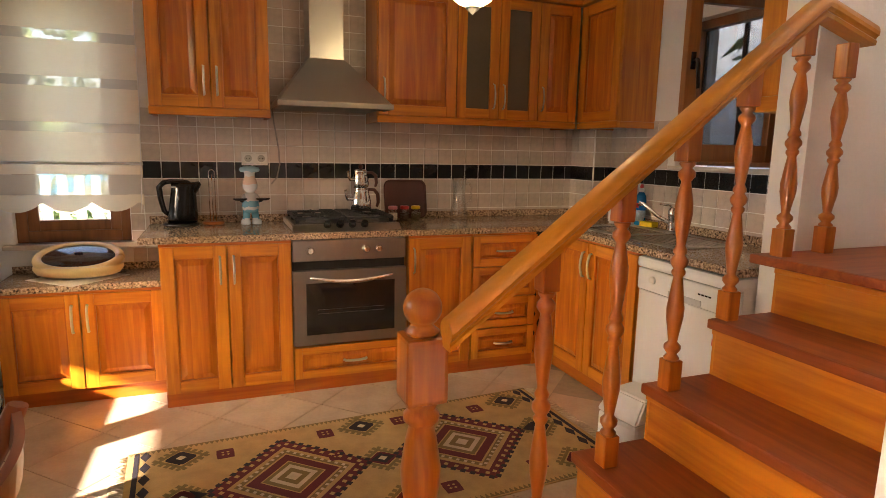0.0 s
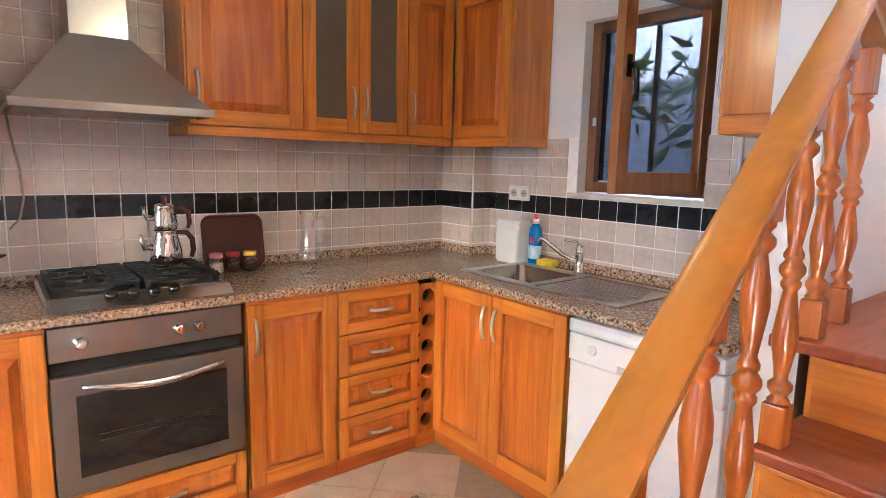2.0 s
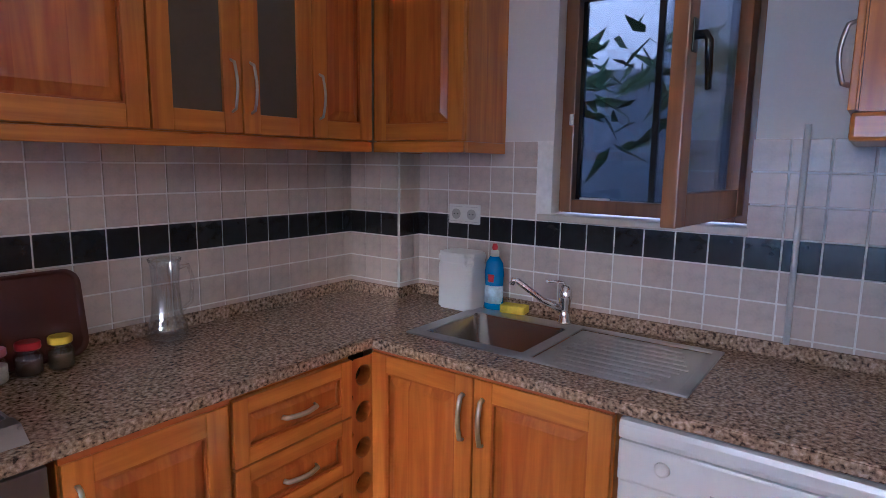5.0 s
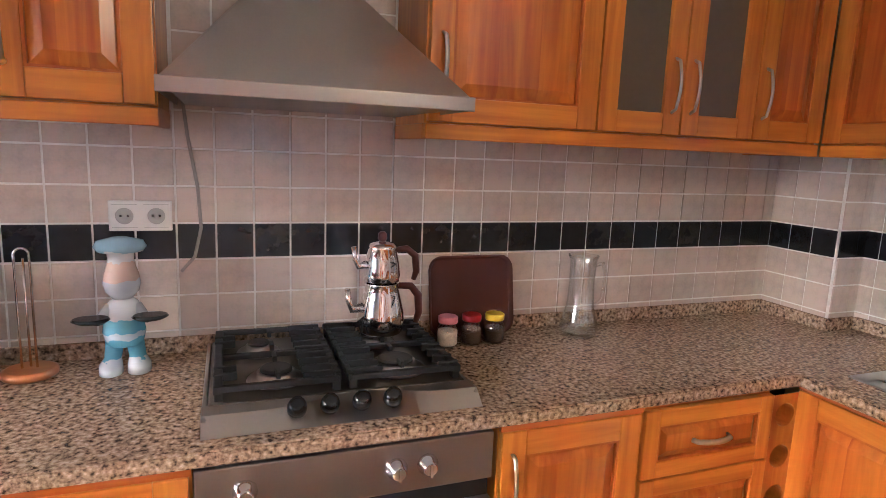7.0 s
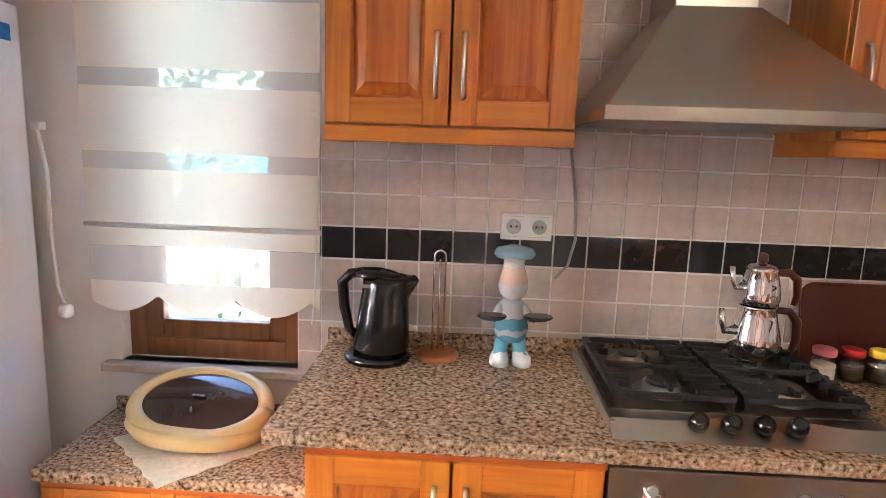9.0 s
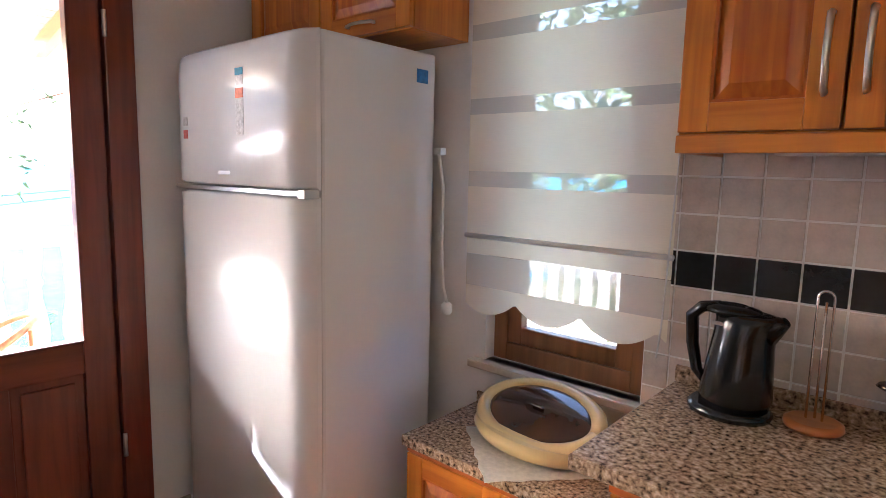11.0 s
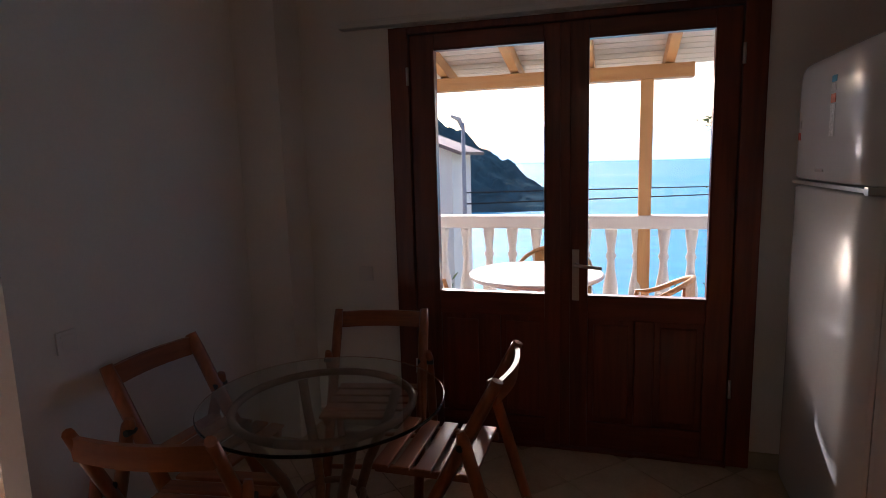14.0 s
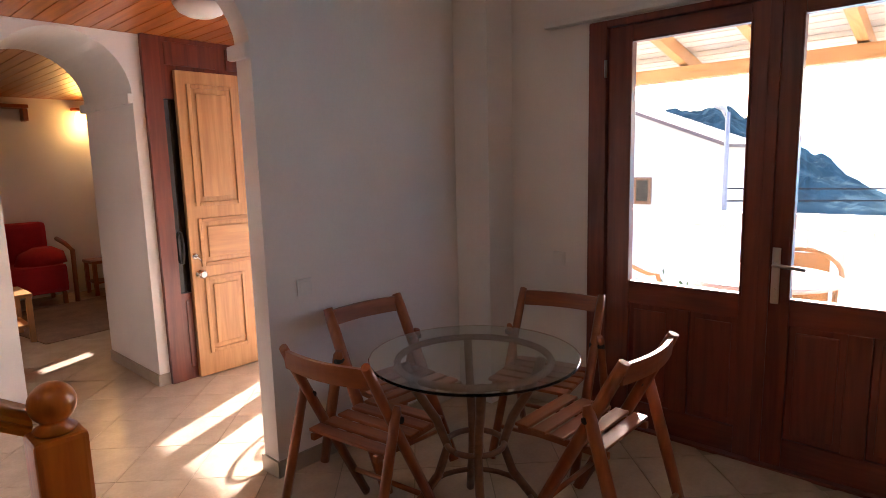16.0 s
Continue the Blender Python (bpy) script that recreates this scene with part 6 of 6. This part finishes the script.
# ---- stairwell ----
val = thing("stair_blind", "pale scalloped blind with a blue strip on the stairwell wall", "blind", pose(4.545, 1.95, 0, 0, 0, -90))
bm = bmesh.new()
for k in range(40):
    pts = [(1.0 * j / 40, 1.90 + 0.035 * abs(math.sin(math.pi * 2.2 * j / 40))) for j in (k, k + 1)]
    bm.faces.new([bm.verts.new((x, -0.012, z)) for x, z in (pts[0], pts[1], (pts[1][0], 1.985), (pts[0][0], 1.985))])
part("hem", bm, BLIND, val)
part("strip", boxes((0.14, 1.0, -0.014, -0.01, 1.99, 2.075)), plain("blue_cloth", (0.22, 0.30, 0.48), 0.9), val, "blue-grey strip")
part("sheet", boxes((0.0, 1.0, -0.009, -0.006, 1.986, 2.6)), BLIND, val)
bin_ = thing("waste_bin", "white plastic bin with a sloping lid beside the stairs", "bin", pose(2.72, 2.23, 0, 0, 0, 10))
part("body", boxes((-0.1, 0.1, -0.1, 0.1, 0.0, 0.30), bevel=0.02), WHITE_PLASTIC, bin_)
bm = bmesh.new()
v = [bm.verts.new(p) for p in ((-0.105, -0.105, 0.302), (0.105, -0.105, 0.302), (0.105, 0.105, 0.302), (-0.105, 0.105, 0.302), (-0.04, -0.09, 0.39), (0.105, -0.09, 0.39), (0.105, 0.09, 0.39), (-0.04, 0.09, 0.39))]
for q in ((0, 3, 2, 1), (4, 5, 6, 7), (0, 1, 5, 4), (1, 2, 6, 5), (2, 3, 7, 6), (3, 0, 4, 7)):
    bm.faces.new([v[i] for i in q])
bmesh.ops.bevel(bm, geom=bm.edges[:], offset=0.008, segments=2, affect="EDGES")
part("lid", bm, WHITE_PLASTIC, bin_)

# ---- terrace and what lies beyond ----
STUCCO = plain("white_stucco", (0.82, 0.81, 0.78), 0.85, vary=0.05, scale=3, bump=0.1)
structure("terrace_floor", boxes((-3.4, WEST - 0.25, -3.0, 6.5, -0.4, -0.03)), plain("terrace_tile", (0.62, 0.56, 0.48), 0.6, vary=0.1), "pale tiled terrace floor", "floor")
balus = thing("balustrade", "white cast balustrade along the terrace edge", "balustrade", pose(-3.2, 0, -0.03))
part("top_rail", boxes((-0.09, 0.09, -2.5, 6.2, 0.94, 1.05), bevel=0.015), STUCCO, balus)
part("bottom_rail", boxes((-0.09, 0.09, -2.5, 6.2, 0.0, 0.12), bevel=0.01), STUCCO, balus)
mesh = mesh_of("baluster", lathe(bmesh.new(), [(0.05, 0.12), (0.05, 0.16), (0.032, 0.18), (0.045, 0.22), (0.066, 0.34), (0.06, 0.44), (0.036, 0.58), (0.03, 0.66), (0.045, 0.70), (0.03, 0.74), (0.042, 0.84), (0.05, 0.90), (0.05, 0.94)], 16), STUCCO)
for k in range(40):
    o = new("baluster", mesh)
    o.parent, o.location = balus, (0, -2.3 + 0.212 * k, 0)
roof = thing("terrace_roof", "pale pine terrace roof on a post", "roof")
part("beam", boxes((-3.27, -3.13, -2.5, 3.40, 2.115, 2.225), bevel=0.006), PORCH["y"], roof)
part("post", boxes((-3.25, -3.15, 3.0, 3.1, -0.03, 2.114), bevel=0.006), PORCH["z"], roof)
part("post", boxes((-3.25, -3.15, -2.4, -2.3, -0.03, 2.114), bevel=0.006), PORCH["z"], roof)
slope = 0.20
for k in range(11):
    y = -2.4 + 0.62 * k
    bm = boxes((0, 2.42, y, y + 0.075, 0, 0.11), bevel=0.004)
    part("rafter", turned(bm, pose(-3.55, 0, 2.165, 0, -math.degrees(math.atan(slope)), 0)), PORCH["x"], roof)
WHITE_BOARD = plain("white_board", (0.72, 0.68, 0.62), 0.6, vary=0.1, scale=5)
mesh = mesh_of("board", boxes((0, 0.105, -2.6, 4.0, 0.112, 0.127), bevel=0.002), WHITE_BOARD)
for k in range(21):
    o = new("board", mesh)
    o.parent = roof
    o.matrix_basis = pose(-3.55, 0, 2.165, 0, -math.degrees(math.atan(slope)), 0) @ pose(0.003 + 0.115 * k, 0, 0)
part("covering", turned(boxes((-0.05, 2.45, -2.7, 4.1, 0.13, 0.19)), pose(-3.55, 0, 2.165, 0, -math.degrees(math.atan(slope)), 0)), plain("roof_tiles", (0.35, 0.14, 0.08), 0.8), roof)
ttab = thing("terrace_table", "round white plastic table on the terrace", "table", pose(-2.0, 2.30, -0.03))
part("tabletop", lathe(bmesh.new(), [(0.44, 0.74), (0.455, 0.75), (0.455, 0.765), (0.44, 0.772)], 40), WHITE_PLASTIC, ttab)
part("leg", lathe(bmesh.new(), [(0.25, 0.0), (0.22, 0.03), (0.05, 0.08), (0.045, 0.74)], 20), WHITE_PLASTIC, ttab)
CANE = plain("cane", (0.45, 0.24, 0.09), 0.5, vary=0.3, scale=60, bump=0.1)


def cane_chair(m):
    c = thing("cane_armchair", "honey-coloured bent cane armchair on the terrace", "chair", m, "terrace chairs")
    arc = [(0.29 * math.cos(a), 0.29 * math.sin(a), 0.66 + 0.16 * max(0, -math.sin(a))) for a in [math.pi * (0.9 + 1.2 * k / 16) for k in range(17)]]
    part("arm_rail", tube(bmesh.new(), [(-0.27, 0.27, 0.02)] + arc + [(0.27, 0.27, 0.02)], 0.016, 8), CANE, c)
    part("back_panel", turned(boxes((-0.18, 0.18, -0.008, 0.008, 0.45, 0.80), bevel=0.004), pose(0, -0.27, 0)), CANE, c, "woven cane back")
    part("seat", lathe(bmesh.new(), [(0.24, 0.40), (0.25, 0.42), (0.24, 0.44)], 24), CANE, c)
    for k in range(4):
        a = math.pi / 4 + k * math.pi / 2
        part("leg", tube(bmesh.new(), [(0.2 * math.cos(a), 0.2 * math.sin(a), 0.41), (0.24 * math.cos(a), 0.24 * math.sin(a), 0.0)], 0.015, 8), CANE, c)
    return c


first = cane_chair(pose(-2.62, 2.36, -0.03, 0, 0, -90))
for m in (pose(-1.75, 2.98, -0.03, 0, 0, 165), pose(-1.9, 1.55, -0.03, 0, 0, 10)):
    copy_thing(first, m)

house = thing("white_house", "white two-storey neighbour house with a low tiled roof", "house", pose(-9.6, -0.5, 0))
part("wall", boxes((-1.6, 0, -8.15, 0.15, -8, 1.68)), STUCCO, house)
bm = bmesh.new()
ends = [[bm.verts.new((x, y, z)) for y, z in ((0.15, 1.681), (-8.15, 1.681), (-4.0, 3.33))] for x in (0.0, -1.6)]
bm.faces.new(ends[0])
bm.faces.new(ends[1])
for k in range(3):
    bm.faces.new((ends[0][k], ends[0][(k + 1) % 3], ends[1][(k + 1) % 3], ends[1][k]))
part("gable", bm, STUCCO, house)
GREY_ROOF = plain("grey_roof", (0.20, 0.15, 0.14), 0.8, vary=0.2)
for s in (-1, 1):
    bm = boxes((-1.9, 0.32, -0.02, 4.72, 0.0, 0.07), bevel=0.01)
    part("roof", turned(bm, pose(0, -4.0, 3.36) @ pose(0, 0, 0, 0, 0, 0 if s > 0 else 180) @ pose(0 if s > 0 else 1.58, 0, 0, -21.6, 0, 0)), GREY_ROOF, house, "low brown-grey roof slope")
for y, z, hw, hh in ((-1.3, 0.82, 0.18, 0.27), (-1.9, -3.4, 0.45, 0.55), (-4.2, -0.6, 0.45, 0.55), (-4.2, -3.4, 0.45, 0.55)):
    w = part("window", boxes((-0.02, 0.05, y - hw, y + hw, z - hh, z + hh), bevel=0.01), BROWN, house)
    part("pane", boxes((0.051, 0.056, y - hw + 0.06, y + hw - 0.06, z - hh + 0.06, z + hh - 0.06)), OVEN_GLASS, w)
pole = thing("street_lamp", "thin grey street lamp pole with wires", "street lamp", pose(-7.2, 0.5, -4.0))
part("pole", lathe(bmesh.new(), [(0.06, 0), (0.03, 6.1)], 12), plain("pole_grey", (0.35, 0.35, 0.36), 0.5, vary=0.2), pole)
part("lamp_head", tube(bmesh.new(), [(0, 0, 6.0), (-0.05, -0.08, 6.16), (0.1, -0.16, 6.2)], [0.03, 0.045, 0.025], 8), plain("lamp_grey", (0.5, 0.5, 0.5), 0.4), pole)
for dz in (0.0, 0.18):
    part("wire", tube(bmesh.new(), [(0, 0, 5.0 - dz), (-6, 5, 4.75 - dz), (-14, 12, 4.85 - dz)], 0.012, 5), IRON, pole)

GREEN = plain("leaf_green", (0.055, 0.10, 0.03), 0.6, vary=0.5, scale=3, lone=0.4)


def leaves(name, label, spots, size, count, spread, m=None, mat=None, long=2.6):
    """A crown of many single leaves round the given spots."""
    rng = random.Random(7)
    bm = bmesh.new()
    for sx, sy, sz in spots:
        for _ in range(count):
            p = Vector((sx + rng.gauss(0, spread), sy + rng.gauss(0, spread), sz + rng.gauss(0, spread * 0.8)))
            r = Euler((rng.uniform(0, 6.3), rng.uniform(0, 6.3), rng.uniform(0, 6.3))).to_matrix()
            s = size * rng.uniform(0.6, 1.3)
            v = [bm.verts.new(p + r @ Vector(q) * s) for q in ((0, 0, 0), (0.22, 0.12 * long, 0.05), (0, 0.42 * long, 0.0), (-0.22, 0.12 * long, 0.05))]
            bm.faces.new(v)
    return single(name, bm, mat or GREEN, label, "plants", m, kind="stuff")


branch = thing("tree_branch", "leafy green branch hanging beyond the terrace", "branch")
part("twig", tube(bmesh.new(), [(-3.6, 4.6, 2.2), (-3.62, 4.1, 2.0), (-3.6, 3.6, 1.8)], [0.012, 0.008, 0.004], 6), BROWN, branch)
lv = leaves("foliage", "", [(-3.6, 3.55, 1.8), (-3.6, 3.7, 1.79), (-3.6, 3.62, 1.73), (-3.6, 3.74, 1.46), (-3.6, 3.68, 1.27), (-3.62, 3.9, 1.9), (-3.62, 4.2, 2.05)], 0.055, 9, 0.045)
lv.parent = branch
for key in ("label", "category"):
    if key in lv:
        del lv[key]
leaves("bushes", "green bushes behind the white picket fence", [(-1.6 + 0.45 * k, 6.9 + 0.3 * math.sin(k), 0.5 + 0.42 * j) for k in range(10) for j in range(8)], 0.13, 80, 0.28)
leaves("hedge", "green shrubs below the terrace", [(-5.2 - 0.5 * math.sin(3 * k), -0.5 + 0.5 * k, -0.75 + (0.65 if k in (2, 5) else 0.3) * abs(math.sin(5 * k))) for k in range(11)], 0.10, 70, 0.28)
leaves("oleander", "long-leaved green shrub outside the sink window", [(4.75, 2.75 + 0.14 * k, 1.95 + 0.1 * math.sin(4 * k)) for k in range(7)], 0.12, 14, 0.11, long=4.2)
leaves("oleander", "long-leaved green shrub outside the sink window", [(4.9, 2.6, 1.6), (4.85, 3.4, 1.75), (4.8, 3.1, 1.6)], 0.12, 10, 0.12, long=4.2)
fence = thing("picket_fence", "white painted picket fence outside the window", "fence", pose(0, 5.75, -0.12))
mesh = mesh_of("picket", prism(bmesh.new(), [(0, 0), (0.065, 0), (0.065, 0.02), (0, 0.02)], 0.05, 1.22, 0.004), STUCCO)
for k in range(36):
    o = new("picket", mesh)
    o.parent, o.location = fence, (-2.2 + 0.115 * k, 0, 0)
for z in (0.3, 0.95):
    part("rail", boxes((-2.3, 2.0, 0.021, 0.05, z, z + 0.07), bevel=0.003), STUCCO, fence)
# Shade is put into the dark wall colour; the added height hides the sky.
structure("garden_wall", boxes((5.35, 5.55, 1.6, 7.0, -0.2, 6.5)), plain("shaded_bluish_wall", (0.20, 0.22, 0.27), 0.9, vary=0.12, scale=2), "blue-white garden wall outside the sink window, coloured dark as in shade", "wall")

bm = bmesh.new()
gx, gy = [-420, -200, -120, -80, -60, -45, -30, -20, -12, -7, -4.5, -3, 0, 4, 8, 20, 60, 200], [-300, -120, -60, -30, -12, -4, 0, 4, 8, 14, 30, 80, 250]
grid = {}
for i, x in enumerate(gx):
    for j, y in enumerate(gy):
        z = max(-0.15 - 0.55 * max(0.0, -4.2 - x), -36.0)
        grid[i, j] = bm.verts.new((x, y, z + (0.4 * noise.noise((x * 0.2, y * 0.2, 0)) if x < -5 else 0)))
for i in range(len(gx) - 1):
    for j in range(len(gy) - 1):
        bm.faces.new((grid[i, j], grid[i + 1, j], grid[i + 1, j + 1], grid[i, j + 1]))
turned(bm, pose(0, 0, -0.25))
structure("ground", bm, plain("dry_ground", (0.20, 0.17, 0.10), 0.95, vary=0.4, scale=0.4, bump=0.3), "dry sloping ground down to the sea", "ground")
m, n, l, b = material("sea_water")
co, wave, bp = n.new("ShaderNodeTexCoord"), n.new("ShaderNodeTexNoise"), n.new("ShaderNodeBump")
mp = n.new("ShaderNodeMapping")
mp.inputs["Scale"].default_value = (0.25, 0.08, 1)
l.new(co.outputs["Object"], mp.inputs[0])
l.new(mp.outputs[0], wave.inputs["Vector"])
wave.inputs["Scale"].default_value, wave.inputs["Detail"].default_value = 1.0, 6
ramp = n.new("ShaderNodeValToRGB")
ramp.color_ramp.elements[0].color, ramp.color_ramp.elements[1].color = (0.012, 0.21, 0.36, 1), (0.03, 0.34, 0.50, 1)
ramp.color_ramp.elements[0].position, ramp.color_ramp.elements[1].position = 0.35, 0.7
l.new(wave.outputs[0], ramp.inputs[0])
l.new(ramp.outputs[0], b.inputs["Base Color"])
l.new(wave.outputs[0], bp.inputs["Height"])
bp.inputs["Strength"].default_value, bp.inputs["Distance"].default_value = 0.5, 0.6
l.new(bp.outputs[0], b.inputs["Normal"])
b.inputs["Roughness"].default_value = 0.6
b.inputs["Specular IOR Level"].default_value = 0.1
structure("sea", boxes((-4600, -60, -4000, 4000, -40, -30)), m, "blue-green rippled sea", "water")


def hill(name, label, at, span, deep, high, steps, color, rough_amp, m_rot, end):
    bm = bmesh.new()
    nx, ny = steps
    vs = {}
    for i in range(nx + 1):
        for j in range(ny + 1):
            s, t = i / nx, j / ny
            h = high * min(1.0, (1 - s) * end) ** 1.05 * math.sin(math.pi * min(t * 0.5 + 0.0, 0.5)) ** 0.8
            x, y = span * s, deep * t
            h += rough_amp * min(1, 4 * t, 4 * (1 - s)) * noise.fractal((x * 0.05, y * 0.05, 3.1), 1.0, 2.0, 5)
            vs[i, j] = bm.verts.new((x, y, h))
    for i in range(nx):
        for j in range(ny):
            bm.faces.new((vs[i, j], vs[i + 1, j], vs[i + 1, j + 1], vs[i, j + 1])).smooth = False
    turned(bm, Matrix.Translation(at) @ pose(0, 0, 0, 0, 0, m_rot))
    return structure(name, bm, plain(name + "_cover", color, 0.95, vary=0.55, scale=0.06, fine=0.25, bump=0.2), label, "hill")


# The headland runs out to sea; the ridge falls to the water at its tip.
# Its cover colour is lifted towards blue to paint in the distance haze.
hill("headland", "wooded green headland running into the sea, haze mixed into its bluish colour", (-330, -190, -31), 174, 120, 66, (130, 50), (0.055, 0.092, 0.10), 6.5, 98, 1.7)
bpy.data.objects["headland"].data.materials[0].node_tree.nodes["Principled BSDF"].inputs["Specular IOR Level"].default_value = 0.0
far_hills = hill("far_mountains", "far mountains across the water, haze painted on as a pale blue glow", (-4300, -900, -30), 3600, 700, 300, (60, 10), (0.5, 0.6, 0.7), 60.0, 90, 1.4)
# Aerial haze is painted here: the whole slope glows an even pale blue.
far_hills.data.materials[0] = shining("painted_haze_glow", (0.62, 0.80, 0.88), 0.75)

# ---- tiles on the walls ----

P = 0.1
tile_mesh = mesh_of("tile", boxes((0.0027, P - 0.0027, -0.0085, -0.001, 0.0027, P - 0.0027), bevel=0.0015), TILE)
black_mesh = mesh_of("tile", boxes((0.0027, P - 0.0027, -0.0085, -0.001, 0.0027, P - 0.0027), bevel=0.0015), BLACK_TILE)
X0, Z0 = 0.756, 0.862


def lay(parent, place, columns, rows):
    """Tiles at column offsets (start, width) and row numbers from Z0; row 3 is the black band."""
    for c0, w in columns:
        for r in rows(c0):
            o = new("tile", black_mesh if r == 3 else tile_mesh)
            o.parent = parent
            o.matrix_basis = place(c0, Z0 + P * r) @ Matrix.Diagonal((w / P, 1, 1, 1))


cols = [(X0 + P * k, P) for k in range(28)] + [(3.556, 0.053)]
lay(wall_north, lambda c, z: pose(c, NORTH, z), cols, lambda c: range(0, 7) if not 1.40 < c < 2.05 else range(0, 16))
lay(wall_north, lambda c, z: pose(c, NORTH, z), [(0.683, 0.073)], lambda c: range(-2, 7))
lay(wall_north, lambda c, z: pose(c, NORTH, z), [(0.756, 0.1)], lambda c: range(-2, 0))
part("grout", boxes((0.682, 1.40, NORTH - 0.004, NORTH - 0.0005, 0.66, 1.562), (1.40, 2.10, NORTH - 0.004, NORTH - 0.0005, 0.86, 2.462), (2.10, 3.609, NORTH - 0.004, NORTH - 0.0005, 0.86, 1.562)), GROUT, wall_north)
east_place = lambda c, z: pose(EAST, 3.845 - c, z, 0, 0, -90)
PE = 0.1035
ecols = [(0.022 + PE * k, PE) for k in range(16)] + [(-0.033, 0.055), (1.678, 0.047)]
lay(wall_east, east_place, ecols, lambda c: range(0, 7) if c < 0.5 or c > 1.24 else range(0, 4))
part("grout", boxes((EAST - 0.004, EAST - 0.0005, 2.12, 3.878, 0.86, 1.262), (EAST - 0.004, EAST - 0.0005, 3.245, 3.878, 1.262, 1.562), (EAST - 0.004, EAST - 0.0005, 2.12, 2.575, 1.262, 1.562)), GROUT, wall_east)
lay(column, lambda c, z: pose(3.61, 4.155 - c, z, 0, 0, -90), [(0.0, 0.09), (0.09, 0.09), (0.18, 0.095)], lambda c: range(0, 7))
lay(column, lambda c, z: pose(3.6115 + c, 3.88, z), [(0.0, 0.09), (0.09, 0.04)], lambda c: range(0, 7))
part("grout", boxes((3.606, 3.6095, 3.879, 4.16, 0.86, 1.562), (3.606, 3.74, 3.876, 3.8795, 0.86, 1.562)), GROUT, column)

# ---- floor tiles, laid diagonally ----
F = 0.36
half = F / 2 - 0.002
ftile = mesh_of("tile", boxes((-half, half, -half, half, -0.0039, 0.0), bevel=0.0012), FLOOR_TILE)
far = bmesh.new()
count = 0
for i in range(-24, 25):
    for j in range(-24, 25):
        u, w = F * (i + 0.5), F * (j + 0.5)
        x, y = 0.606 + (u - w) * 0.7071, -0.181 + (u + w) * 0.7071
        if not (-1.1 < x < 3.15 and -5.0 < y < 4.2):
            continue
        if y > -1.45 and not (y < 0.9 and x > 2.1) and not (y < -0.8 and x < 0.4) and not (y < 0.8 and x < -0.6) and count < 300:
            count += 1
            o = new("tile", ftile)
            o.parent, o.matrix_basis = floor, pose(x, y, 0, 0, 0, 45)
        else:
            box(far, -half, half, -half, half, -0.0039, 0.0)
            bmesh.ops.transform(far, matrix=pose(x, y, 0, 0, 0, 45), verts=far.verts[-8:])
tagged(part("far_tiles", far, FLOOR_TILE, floor), kind="stuff")
